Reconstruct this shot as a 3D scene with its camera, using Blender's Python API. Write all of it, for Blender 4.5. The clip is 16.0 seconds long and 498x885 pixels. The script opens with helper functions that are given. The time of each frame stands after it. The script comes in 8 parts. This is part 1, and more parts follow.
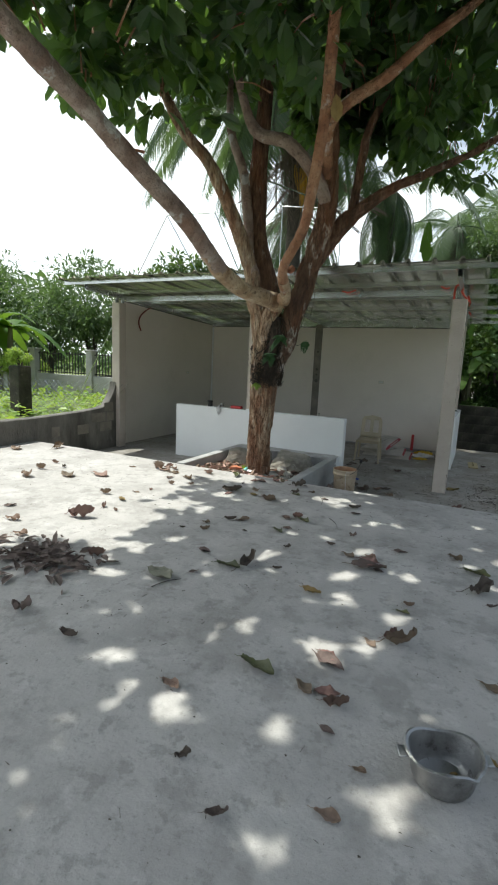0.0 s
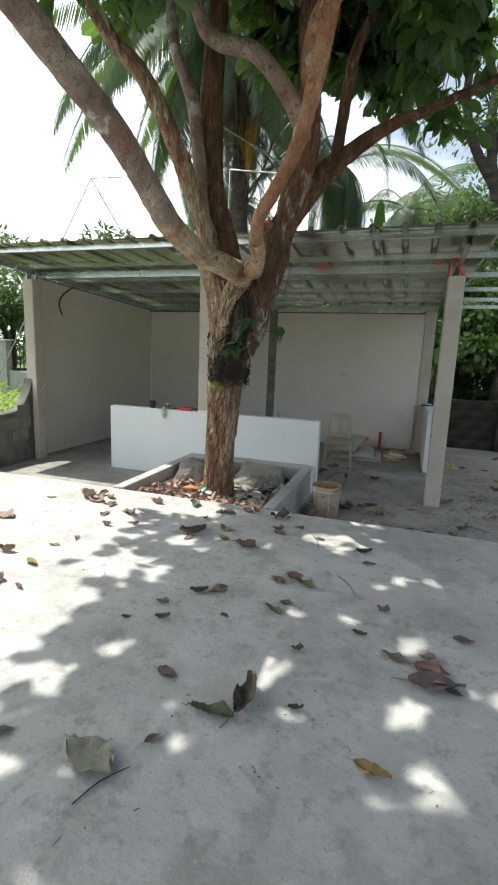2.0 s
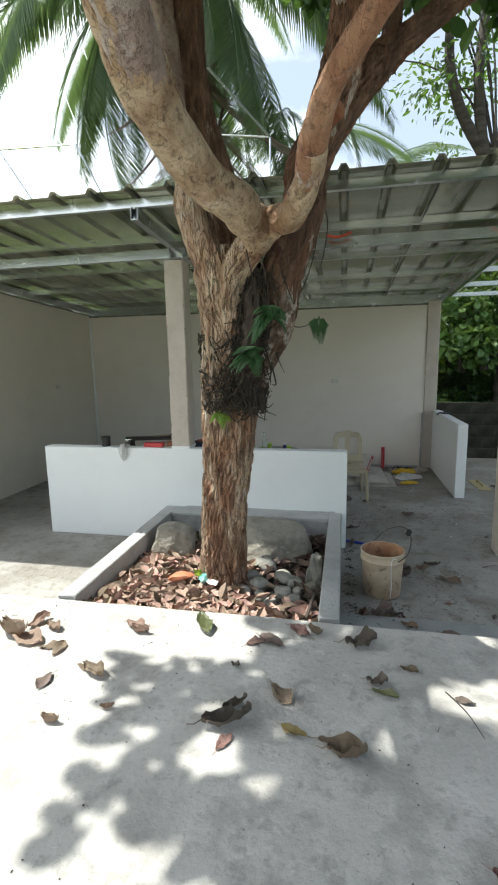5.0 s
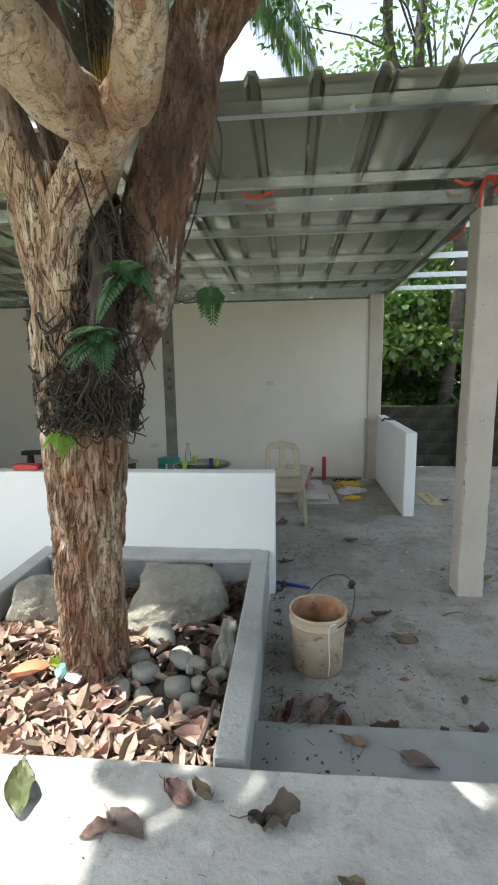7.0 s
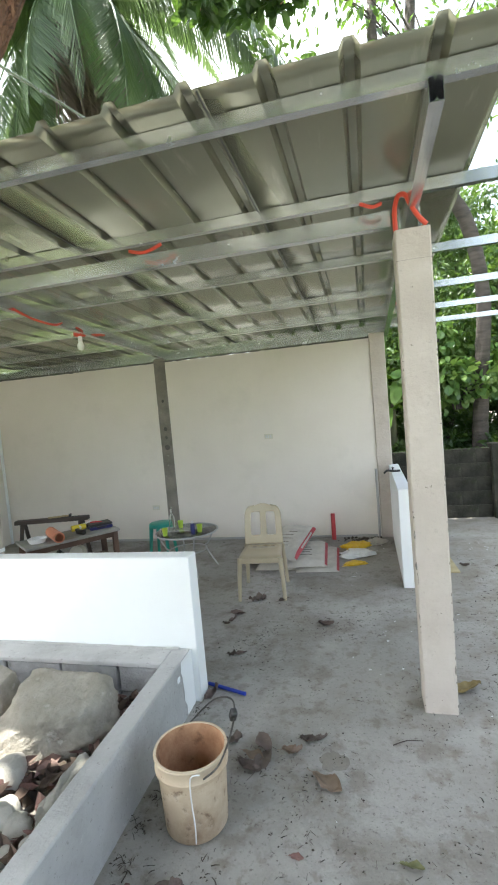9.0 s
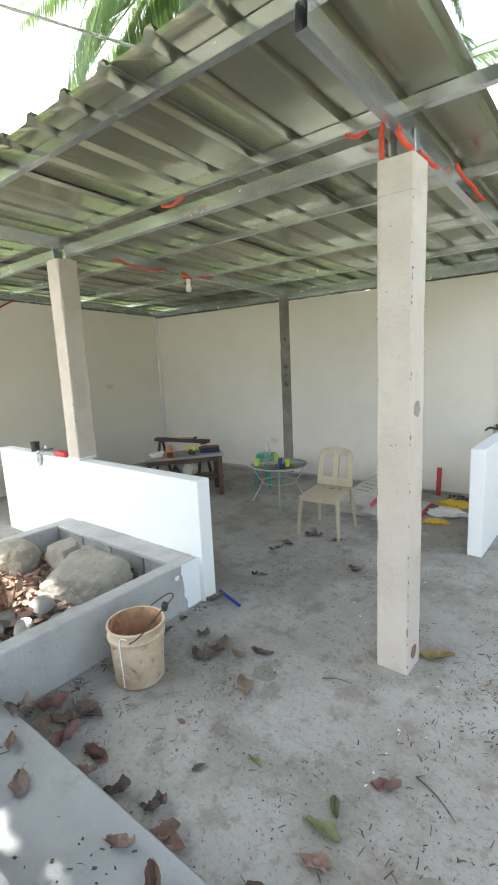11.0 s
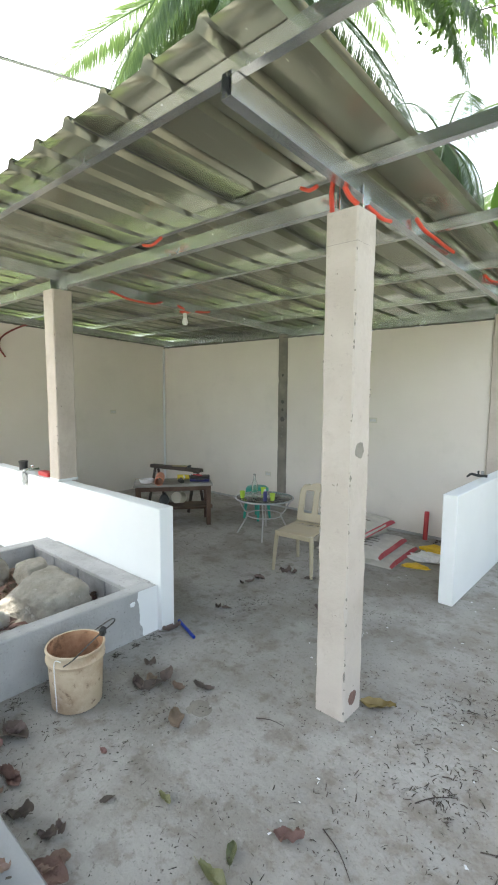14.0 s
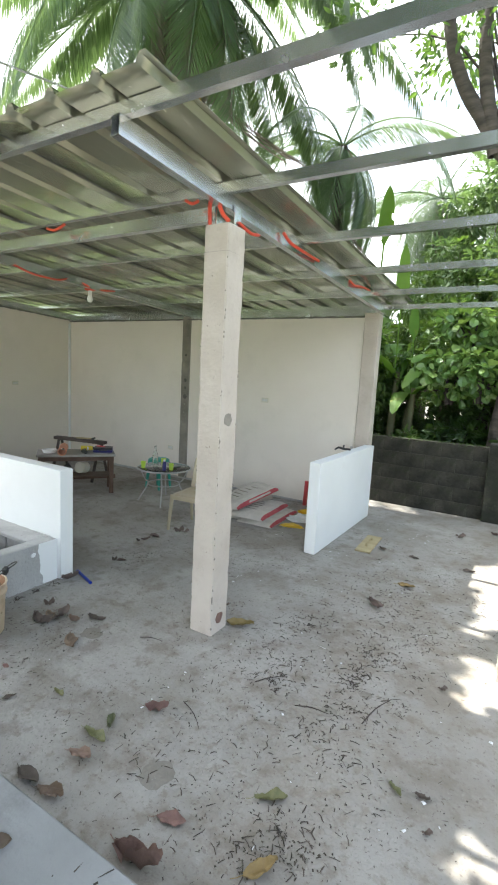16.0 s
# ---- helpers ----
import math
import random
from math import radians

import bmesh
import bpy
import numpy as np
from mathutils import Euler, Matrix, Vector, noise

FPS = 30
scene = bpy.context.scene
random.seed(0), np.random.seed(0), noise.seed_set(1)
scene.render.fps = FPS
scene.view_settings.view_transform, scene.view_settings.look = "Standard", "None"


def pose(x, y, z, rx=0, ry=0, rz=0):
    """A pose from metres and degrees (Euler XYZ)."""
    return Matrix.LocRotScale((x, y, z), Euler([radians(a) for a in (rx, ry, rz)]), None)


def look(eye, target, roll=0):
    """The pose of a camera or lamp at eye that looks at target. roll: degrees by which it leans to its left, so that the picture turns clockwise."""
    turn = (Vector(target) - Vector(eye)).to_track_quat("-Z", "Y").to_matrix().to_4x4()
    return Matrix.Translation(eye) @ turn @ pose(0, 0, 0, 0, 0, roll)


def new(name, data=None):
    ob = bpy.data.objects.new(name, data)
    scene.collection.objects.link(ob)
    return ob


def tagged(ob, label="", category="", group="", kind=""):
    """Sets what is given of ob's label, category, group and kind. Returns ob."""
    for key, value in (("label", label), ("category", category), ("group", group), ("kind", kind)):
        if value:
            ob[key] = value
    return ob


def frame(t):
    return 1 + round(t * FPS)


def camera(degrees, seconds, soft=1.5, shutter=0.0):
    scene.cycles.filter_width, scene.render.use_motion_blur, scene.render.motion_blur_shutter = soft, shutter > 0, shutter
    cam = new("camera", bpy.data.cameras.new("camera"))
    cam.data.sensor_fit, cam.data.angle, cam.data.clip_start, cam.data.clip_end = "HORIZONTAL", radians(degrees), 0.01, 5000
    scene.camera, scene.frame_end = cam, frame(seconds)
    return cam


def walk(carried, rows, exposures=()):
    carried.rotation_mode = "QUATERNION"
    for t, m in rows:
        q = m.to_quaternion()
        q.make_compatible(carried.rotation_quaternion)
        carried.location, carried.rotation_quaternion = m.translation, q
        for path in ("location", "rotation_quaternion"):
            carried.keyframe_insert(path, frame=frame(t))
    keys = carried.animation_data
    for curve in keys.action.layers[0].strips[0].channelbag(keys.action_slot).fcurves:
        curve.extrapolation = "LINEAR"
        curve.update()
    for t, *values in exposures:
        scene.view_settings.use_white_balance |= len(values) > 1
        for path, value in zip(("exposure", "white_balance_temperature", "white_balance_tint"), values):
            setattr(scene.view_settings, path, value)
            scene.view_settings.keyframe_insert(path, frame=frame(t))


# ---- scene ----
cam = camera(55.5, 16.0, soft=2.0)
PATH = [
    (0, (0.336, 0.082, 1.701), (-0.518, 1.86, 1.369), 2.6),
    (0.5, (0.191, 0.465, 1.726), (-0.599, 2.271, 1.389), 3.2),
    (1, (0.002, 0.75, 1.701), (-0.76, 2.561, 1.328), 3.6),
    (1.5, (-0.254, 0.985, 1.74), (-0.938, 2.817, 1.322), 2.2),
    (2, (-0.46, 1.244, 1.719), (-1.07, 3.114, 1.354), 2.2),
    (2.5, (-0.616, 1.543, 1.765), (-1.201, 3.426, 1.431), 3.0),
    (3, (-0.86, 1.811, 1.732), (-1.404, 3.711, 1.426), 3.9),
    (3.5, (-1.087, 2.108, 1.755), (-1.578, 4.029, 1.487), 2.8),
    (5.8, (-1.542, 3.139, 1.711), (-1.925, 5.068, 1.346), -1.7),
    (6, (-1.527, 3.226, 1.691), (-1.902, 5.157, 1.326), -1.3),
    (6.5, (-1.424, 3.52, 1.719), (-1.71, 5.464, 1.344), -0.2),
    (7, (-1.338, 3.824, 1.696), (-1.516, 5.789, 1.368), -0.9),
    (7.5, (-1.241, 4.142, 1.705), (-1.391, 6.123, 1.476), -3.3),
    (8, (-0.999, 4.278, 1.711), (-1.185, 6.267, 1.618), -4.5),
    (8.5, (-0.66, 4.367, 1.779), (-0.953, 6.344, 1.697), -4.3),
    (9, (-0.344, 4.47, 1.785), (-0.831, 6.405, 1.65), -5.0),
    (9.5, (0.012, 4.507, 1.792), (-0.726, 6.353, 1.569), -5.4),
    (9.7, (0.171, 4.509, 1.769), (-0.68, 6.303, 1.531), -5.8),
    (11.8, (1.125, 5.052, 1.752), (-0.211, 6.497, 1.393), 0.2),
    (12, (1.17, 5.082, 1.743), (-0.176, 6.523, 1.409), 0.9),
    (12.5, (1.212, 5.128, 1.772), (-0.131, 6.581, 1.487), 1.7),
    (13, (1.199, 5.1, 1.753), (-0.115, 6.592, 1.538), 1.7),
    (13.5, (1.207, 5.067, 1.763), (-0.11, 6.558, 1.558), 1.0),
    (14, (1.224, 5.039, 1.768), (-0.09, 6.532, 1.555), 0.4),
    (14.5, (1.275, 4.959, 1.765), (-0.036, 6.446, 1.504), -0.1),
    (15, (1.365, 4.842, 1.744), (0.076, 6.344, 1.455), -0.5),
    (15.5, (1.523, 4.748, 1.773), (0.315, 6.309, 1.455), 1.0),
    (16, (1.734, 4.697, 1.767), (0.72, 6.397, 1.483), 3.1),
]
EXPOSURES = [(t, s, 6400 if t < 7.5 else 6500, 5.2 if t < 7.5 else 7.6) for t, s in ((0.0, 0.10), (1.0, 0.34), (2.0, 0.44), (3.5, 0.55), (6.0, 0.73), (6.5, 0.80), (7.0, 1.18), (7.5, 1.66), (8.0, 1.82), (9.5, 2.04), (12.0, 2.04), (14.0, 1.97), (16.0, 1.86))]
walk(cam, [(t, look(eye, target, roll)) for t, eye, target, roll in PATH], EXPOSURES)
SKY_STRENGTH, SUN_STRENGTH = 0.115, 5.0

# ---- light ----
world = bpy.data.worlds.new("sky_world")
scene.world = world
world.use_nodes = True
wn, wl = world.node_tree.nodes, world.node_tree.links
wn.clear()
SUN_DIR = Vector((-0.40, -0.05, 1.0)).normalized()
sky = wn.new("ShaderNodeTexSky")
sky.sky_type = "NISHITA"
sky.sun_disc = False
sky.sun_elevation = math.asin(SUN_DIR.z)
sky.sun_rotation = math.atan2(SUN_DIR.x, SUN_DIR.y)
sky.air_density, sky.dust_density, sky.ozone_density = 1.2, 2.5, 0.35
wtc = wn.new("ShaderNodeTexCoord")
wmap = wn.new("ShaderNodeMapping")
wmap.inputs["Scale"].default_value = (1.0, 1.0, 2.2)
wnoise = wn.new("ShaderNodeTexNoise")
wnoise.inputs["Scale"].default_value = 2.1
wnoise.inputs["Detail"].default_value = 6.0
wnoise.inputs["Roughness"].default_value = 0.55
wramp = wn.new("ShaderNodeValToRGB")
wramp.color_ramp.elements[0].position, wramp.color_ramp.elements[1].position = 0.50, 0.66
wramp.color_ramp.elements[0].color = (0.20, 0.20, 0.20, 1)
wramp.color_ramp.elements[1].color = (0.97, 0.97, 0.97, 1)
wmix = wn.new("ShaderNodeMix")
wmix.data_type = "RGBA"
wmix.inputs["B"].default_value = (12.0, 12.4, 13.0, 1)
wbg = wn.new("ShaderNodeBackground")
wbg.inputs["Strength"].default_value = SKY_STRENGTH
wout = wn.new("ShaderNodeOutputWorld")
wl.new(wtc.outputs["Generated"], wmap.inputs["Vector"])
wl.new(wmap.outputs["Vector"], wnoise.inputs["Vector"])
# the cloud cover thins out towards +x
wsep = wn.new("ShaderNodeSeparateXYZ")
wthin = wn.new("ShaderNodeMath")
wthin.operation = "MULTIPLY_ADD"
wthin.inputs[1].default_value = -0.50
wl.new(wtc.outputs["Generated"], wsep.inputs["Vector"])
wl.new(wsep.outputs["X"], wthin.inputs[0])
wl.new(wnoise.outputs["Fac"], wthin.inputs[2])
wl.new(wthin.outputs["Value"], wramp.inputs["Fac"])
wl.new(wramp.outputs["Color"], wmix.inputs["Factor"])
wl.new(sky.outputs["Color"], wmix.inputs["A"])
wl.new(wmix.outputs["Result"], wbg.inputs["Color"])
wl.new(wbg.outputs["Background"], wout.inputs["Surface"])

sun_data = bpy.data.lights.new("sun", "SUN")
sun_data.energy, sun_data.angle, sun_data.color = SUN_STRENGTH, radians(0.6), (1.0, 0.97, 0.90)
sun = new("sun", sun_data)
sun.matrix_world = look(SUN_DIR * 30, (0, 0, 0))

# ---- materials ----


def material(name, stops, scale=3.0, rough=0.7, metal=0.0, bump=0.15, bump_scale=60.0, stain=None, speck=None,
             stretch=(1, 1, 1), detail=6.0, random_tint=0.0, island_tint=0.0, translucent=None, rough_var=0.1, spec=0.5,
             more=(), cracks=None):
    """Noise-mixed colours in object space, with stains, specks and fine relief. stops: (position, colour);
    stain: (colour, scale, low, high, amount); speck and more the same at other scales;
    cracks: (colour, scale, width, amount, squeeze along z)."""
    m = bpy.data.materials.new(name)
    m.use_nodes = True
    nt = m.node_tree
    nodes, links = nt.nodes, nt.links
    bsdf = nodes["Principled BSDF"]
    tc = nodes.new("ShaderNodeTexCoord")
    mp = nodes.new("ShaderNodeMapping")
    mp.inputs["Scale"].default_value = stretch
    links.new(tc.outputs["Object"], mp.inputs["Vector"])
    vec = mp.outputs["Vector"]

    def tex_noise(sc, det=detail, ro=0.6):
        n = nodes.new("ShaderNodeTexNoise")
        n.inputs["Scale"].default_value = sc
        n.inputs["Detail"].default_value = det
        n.inputs["Roughness"].default_value = ro
        links.new(vec, n.inputs["Vector"])
        return n.outputs["Fac"]

    base = tex_noise(scale)
    ramp = nodes.new("ShaderNodeValToRGB")
    els = ramp.color_ramp.elements
    els[0].position, els[0].color = stops[0][0], (*stops[0][1], 1)
    els[1].position, els[1].color = stops[-1][0], (*stops[-1][1], 1)
    for p, c in stops[1:-1]:
        e = els.new(p)
        e.color = (*c, 1)
    links.new(base, ramp.inputs["Fac"])
    colour = ramp.outputs["Color"]
    for extra in (stain, speck, *more):
        if extra:
            col, sc, lo, hi, amount = extra
            r = nodes.new("ShaderNodeMapRange")
            r.inputs["From Min"].default_value, r.inputs["From Max"].default_value = lo, hi
            r.inputs["To Max"].default_value = amount
            links.new(tex_noise(sc, 8.0, 0.65), r.inputs["Value"])
            mx = nodes.new("ShaderNodeMix")
            mx.data_type = "RGBA"
            mx.inputs["B"].default_value = (*col, 1)
            links.new(r.outputs["Result"], mx.inputs["Factor"])
            links.new(colour, mx.inputs["A"])
            colour = mx.outputs["Result"]
    crack_line = None
    if cracks:
        cc, csc, cwidth, camount, csq = cracks
        cmap = nodes.new("ShaderNodeMapping")
        cmap.inputs["Scale"].default_value = (1, 1, csq)
        links.new(tc.outputs["Object"], cmap.inputs["Vector"])
        wob = nodes.new("ShaderNodeTexNoise")
        wob.inputs["Scale"].default_value, wob.inputs["Detail"].default_value = csc * 0.55, 4.0
        links.new(cmap.outputs["Vector"], wob.inputs["Vector"])
        mixv = nodes.new("ShaderNodeMix")
        mixv.data_type = "VECTOR"
        mixv.inputs["Factor"].default_value = 0.16
        links.new(cmap.outputs["Vector"], mixv.inputs["A"])
        links.new(wob.outputs["Color"], mixv.inputs["B"])
        vor = nodes.new("ShaderNodeTexVoronoi")
        vor.feature = "DISTANCE_TO_EDGE"
        vor.inputs["Scale"].default_value = csc
        links.new(mixv.outputs["Result"], vor.inputs["Vector"])
        cr = nodes.new("ShaderNodeMapRange")
        cr.inputs["From Max"].default_value = cwidth
        cr.inputs["To Min"].default_value, cr.inputs["To Max"].default_value = camount, 0.0
        links.new(vor.outputs["Distance"], cr.inputs["Value"])
        crack_line = cr.outputs["Result"]
        mx = nodes.new("ShaderNodeMix")
        mx.data_type = "RGBA"
        mx.inputs["B"].default_value = (*cc, 1)
        links.new(crack_line, mx.inputs["Factor"])
        links.new(colour, mx.inputs["A"])
        colour = mx.outputs["Result"]
    for amount, source in ((random_tint, "ShaderNodeObjectInfo"), (island_tint, "ShaderNodeNewGeometry")):
        if amount:
            info = nodes.new(source)
            out = info.outputs["Random"] if source == "ShaderNodeObjectInfo" else info.outputs["Random Per Island"]
            hsv = nodes.new("ShaderNodeHueSaturation")
            vr = nodes.new("ShaderNodeMapRange")
            vr.inputs["To Min"].default_value, vr.inputs["To Max"].default_value = 1 - amount, 1 + amount
            links.new(out, vr.inputs["Value"])
            links.new(vr.outputs["Result"], hsv.inputs["Value"])
            hr = nodes.new("ShaderNodeMapRange")
            hr.inputs["To Min"].default_value, hr.inputs["To Max"].default_value = 0.5 + amount * 0.07, 0.5 - amount * 0.05
            links.new(out, hr.inputs["Value"])
            links.new(hr.outputs["Result"], hsv.inputs["Hue"])
            links.new(colour, hsv.inputs["Color"])
            colour = hsv.outputs["Color"]
    links.new(colour, bsdf.inputs["Base Color"])
    bsdf.inputs["Metallic"].default_value = metal
    bsdf.inputs["Specular IOR Level"].default_value = spec
    rr = nodes.new("ShaderNodeMapRange")
    rr.inputs["To Min"].default_value, rr.inputs["To Max"].default_value = max(0.02, rough - rough_var), min(1.0, rough + rough_var)
    links.new(tex_noise(scale * 4), rr.inputs["Value"])
    links.new(rr.outputs["Result"], bsdf.inputs["Roughness"])
    if bump:
        b = nodes.new("ShaderNodeBump")
        b.inputs["Strength"].default_value = bump
        b.inputs["Distance"].default_value = 0.02
        height = tex_noise(bump_scale)
        if crack_line:
            low = nodes.new("ShaderNodeMath")
            low.operation = "SUBTRACT"
            links.new(height, low.inputs[0])
            links.new(crack_line, low.inputs[1])
            height = low.outputs["Value"]
        links.new(height, b.inputs["Height"])
        links.new(b.outputs["Normal"], bsdf.inputs["Normal"])
    if translucent:
        tr = nodes.new("ShaderNodeBsdfTranslucent")
        tr.inputs["Color"].default_value = (*translucent[0], 1)
        ms = nodes.new("ShaderNodeMixShader")
        ms.inputs["Fac"].default_value = translucent[1]
        links.new(bsdf.outputs["BSDF"], ms.inputs[1])
        links.new(tr.outputs["BSDF"], ms.inputs[2])
        links.new(ms.outputs["Shader"], nodes["Material Output"].inputs["Surface"])
    return m


def glass(name, colour, rough=0.02):
    m = bpy.data.materials.new(name)
    m.use_nodes = True
    b = m.node_tree.nodes["Principled BSDF"]
    b.inputs["Base Color"].default_value = (*colour, 1)
    b.inputs["Transmission Weight"].default_value = 1.0
    b.inputs["Roughness"].default_value = rough
    b.inputs["IOR"].default_value = 1.45
    return m


def g(v, tint=(1, 1, 1)):
    return (v * tint[0], v * tint[1], v * tint[2])


COOL = (0.98, 1.0, 1.0)
M = {}
M["slab"] = material("slab_concrete", [(0.3, (0.395, 0.378, 0.356)), (0.5, (0.468, 0.45, 0.427)), (0.72, (0.53, 0.511, 0.487))], 1.4, 0.85, bump=0.35, bump_scale=45,
                     stain=((0.285, 0.271, 0.252), 1.3, 0.48, 0.66, 0.6), speck=((0.17, 0.16, 0.145), 42, 0.60, 0.68, 0.35),
                     more=(((0.27, 0.257, 0.239), 4.5, 0.51, 0.62, 0.55), ((0.60, 0.585, 0.56), 8.0, 0.58, 0.68, 0.45), ((0.17, 0.16, 0.147), 110, 0.60, 0.68, 0.4), ((0.225, 0.214, 0.197), 13, 0.56, 0.65, 0.5)))
M["floor"] = material("floor_concrete", [(0.3, (0.268, 0.254, 0.232)), (0.5, (0.332, 0.316, 0.291)), (0.72, (0.392, 0.376, 0.350))], 1.1, 0.8, bump=0.55, bump_scale=30,
                      stain=((0.19, 0.170, 0.140), 1.5, 0.47, 0.60, 0.6), speck=((0.42, 0.40, 0.365), 19, 0.60, 0.70, 0.45),
                      more=(((0.15, 0.126, 0.10), 4.6, 0.54, 0.64, 0.5), ((0.085, 0.070, 0.055), 46, 0.57, 0.66, 0.6), ((0.40, 0.38, 0.345), 3.1, 0.58, 0.72, 0.5), ((0.16, 0.135, 0.10), 11, 0.55, 0.63, 0.45)))


def earth_film(m, colour, x0, x1, amount):
    """A patchy film of blown earth that thickens from x0 to x1, where the floor lies open to the weather."""
    nodes, links = m.node_tree.nodes, m.node_tree.links
    base = nodes["Principled BSDF"].inputs["Base Color"]
    was = base.links[0].from_socket
    tc = nodes.new("ShaderNodeTexCoord")
    sep = nodes.new("ShaderNodeSeparateXYZ")
    links.new(tc.outputs["Object"], sep.inputs["Vector"])
    near = nodes.new("ShaderNodeMapRange")
    near.inputs["From Min"].default_value, near.inputs["From Max"].default_value = x0, x1
    links.new(sep.outputs["X"], near.inputs["Value"])
    nz = nodes.new("ShaderNodeTexNoise")
    nz.inputs["Scale"].default_value, nz.inputs["Detail"].default_value, nz.inputs["Roughness"].default_value = 2.3, 9.0, 0.68
    links.new(tc.outputs["Object"], nz.inputs["Vector"])
    patch = nodes.new("ShaderNodeMapRange")
    patch.inputs["From Min"].default_value, patch.inputs["From Max"].default_value = 0.36, 0.62
    patch.inputs["To Max"].default_value = amount
    links.new(nz.outputs["Fac"], patch.inputs["Value"])
    mul = nodes.new("ShaderNodeMath")
    mul.operation = "MULTIPLY"
    links.new(near.outputs["Result"], mul.inputs[0])
    links.new(patch.outputs["Result"], mul.inputs[1])
    mx = nodes.new("ShaderNodeMix")
    mx.data_type = "RGBA"
    mx.inputs["B"].default_value = (*colour, 1)
    links.new(mul.outputs["Value"], mx.inputs["Factor"])
    links.new(was, mx.inputs["A"])
    links.new(mx.outputs["Result"], base)


earth_film(M["floor"], (0.215, 0.18, 0.138), -0.4, 0.8, 0.5)
M["step"] = material("step_concrete", [(0.3, g(0.24, COOL)), (0.7, g(0.33, COOL))], 2.2, 0.85, bump=0.3, bump_scale=40,
                     stain=((0.13, 0.13, 0.125), 3.0, 0.55, 0.7, 0.5))
M["plaster"] = material("grey_plaster", [(0.3, (0.36, 0.358, 0.348)), (0.7, (0.47, 0.466, 0.455))], 2.6, 0.88, bump=0.4, bump_scale=50,
                        stain=((0.25, 0.245, 0.232), 3.5, 0.52, 0.72, 0.55), speck=((0.55, 0.545, 0.53), 16, 0.62, 0.7, 0.45), more=(((0.14, 0.13, 0.12), 44, 0.6, 0.68, 0.5),))
M["white"] = material("white_paint", [(0.3, g(0.80, COOL)), (0.7, g(0.86, COOL))], 1.2, 0.62, bump=0.06, bump_scale=40,
                      stain=((0.6, 0.6, 0.58), 2.2, 0.6, 0.8, 0.3))
M["wall"] = material("offwhite_skim_coat", [(0.3, (0.70, 0.642, 0.578)), (0.7, (0.765, 0.709, 0.643))], 0.9, 0.75, bump=0.10, bump_scale=14,
                     stain=((0.56, 0.522, 0.46), 1.6, 0.54, 0.75, 0.35))
M["post"] = material("post_plaster", [(0.3, (0.47, 0.412, 0.358)), (0.55, (0.535, 0.475, 0.418)), (0.75, (0.585, 0.53, 0.475))], 2.4, 0.85, bump=0.3, bump_scale=30,
                     stain=((0.38, 0.32, 0.26), 2.6, 0.52, 0.70, 0.6), speck=((0.18, 0.155, 0.13), 22, 0.68, 0.71, 0.85), more=(((0.38, 0.335, 0.285), 34, 0.60, 0.68, 0.4),))
M["bare"] = material("bare_concrete", [(0.3, (0.17, 0.155, 0.13)), (0.7, (0.30, 0.275, 0.235))], 3.5, 0.9, bump=0.5, bump_scale=35,
                     stain=((0.13, 0.125, 0.115), 5.0, 0.5, 0.7, 0.6), speck=((0.5, 0.48, 0.45), 12, 0.62, 0.7, 0.5))
M["block"] = material("mossy_block", [(0.3, (0.026, 0.024, 0.019)), (0.5, (0.058, 0.052, 0.041)), (0.7, (0.11, 0.098, 0.077))], 2.6, 0.95, bump=1.0, bump_scale=22,
                      stain=((0.018, 0.023, 0.013), 2.4, 0.46, 0.62, 0.9), speck=((0.2, 0.185, 0.155), 7, 0.60, 0.7, 0.45), more=(((0.05, 0.065, 0.025), 9, 0.55, 0.66, 0.6), ((0.012, 0.012, 0.009), 1.1, 0.46, 0.60, 0.8)), random_tint=0.05)
M["mortar"] = material("dark_mortar", [(0.3, (0.07, 0.07, 0.06)), (0.7, (0.14, 0.13, 0.12))], 6, 0.95, bump=0.5)
M["blockraw"] = material("raw_block", [(0.3, g(0.24)), (0.7, g(0.36))], 9.0, 0.95, bump=0.8, bump_scale=70, random_tint=0.12)
M["blockold"] = material("weathered_plaster", [(0.3, (0.10, 0.095, 0.085)), (0.7, (0.22, 0.21, 0.19))], 3.4, 0.95, bump=0.8, bump_scale=40, stretch=(1, 1, 0.35),
                         stain=((0.05, 0.048, 0.04), 1.8, 0.46, 0.62, 0.8), speck=((0.30, 0.285, 0.26), 6, 0.58, 0.7, 0.5), random_tint=0.14)
M["sheet"] = material("galvanised_sheet", [(0.3, (0.238, 0.242, 0.178)), (0.7, (0.295, 0.298, 0.225))], 1.2, 0.25, metal=0.62, bump=0.02, bump_scale=24, stretch=(1, 0.14, 1),
                      stain=((0.22, 0.22, 0.16), 1.9, 0.55, 0.75, 0.4), speck=((0.48, 0.475, 0.385), 11, 0.60, 0.69, 0.4), rough_var=0.06)
M["steel"] = material("galvanised_steel", [(0.3, (0.53, 0.55, 0.56)), (0.7, (0.67, 0.69, 0.70))], 2.0, 0.24, metal=0.90, bump=0.0,
                      stain=((0.44, 0.45, 0.45), 6.0, 0.54, 0.75, 0.4), rough_var=0.10)
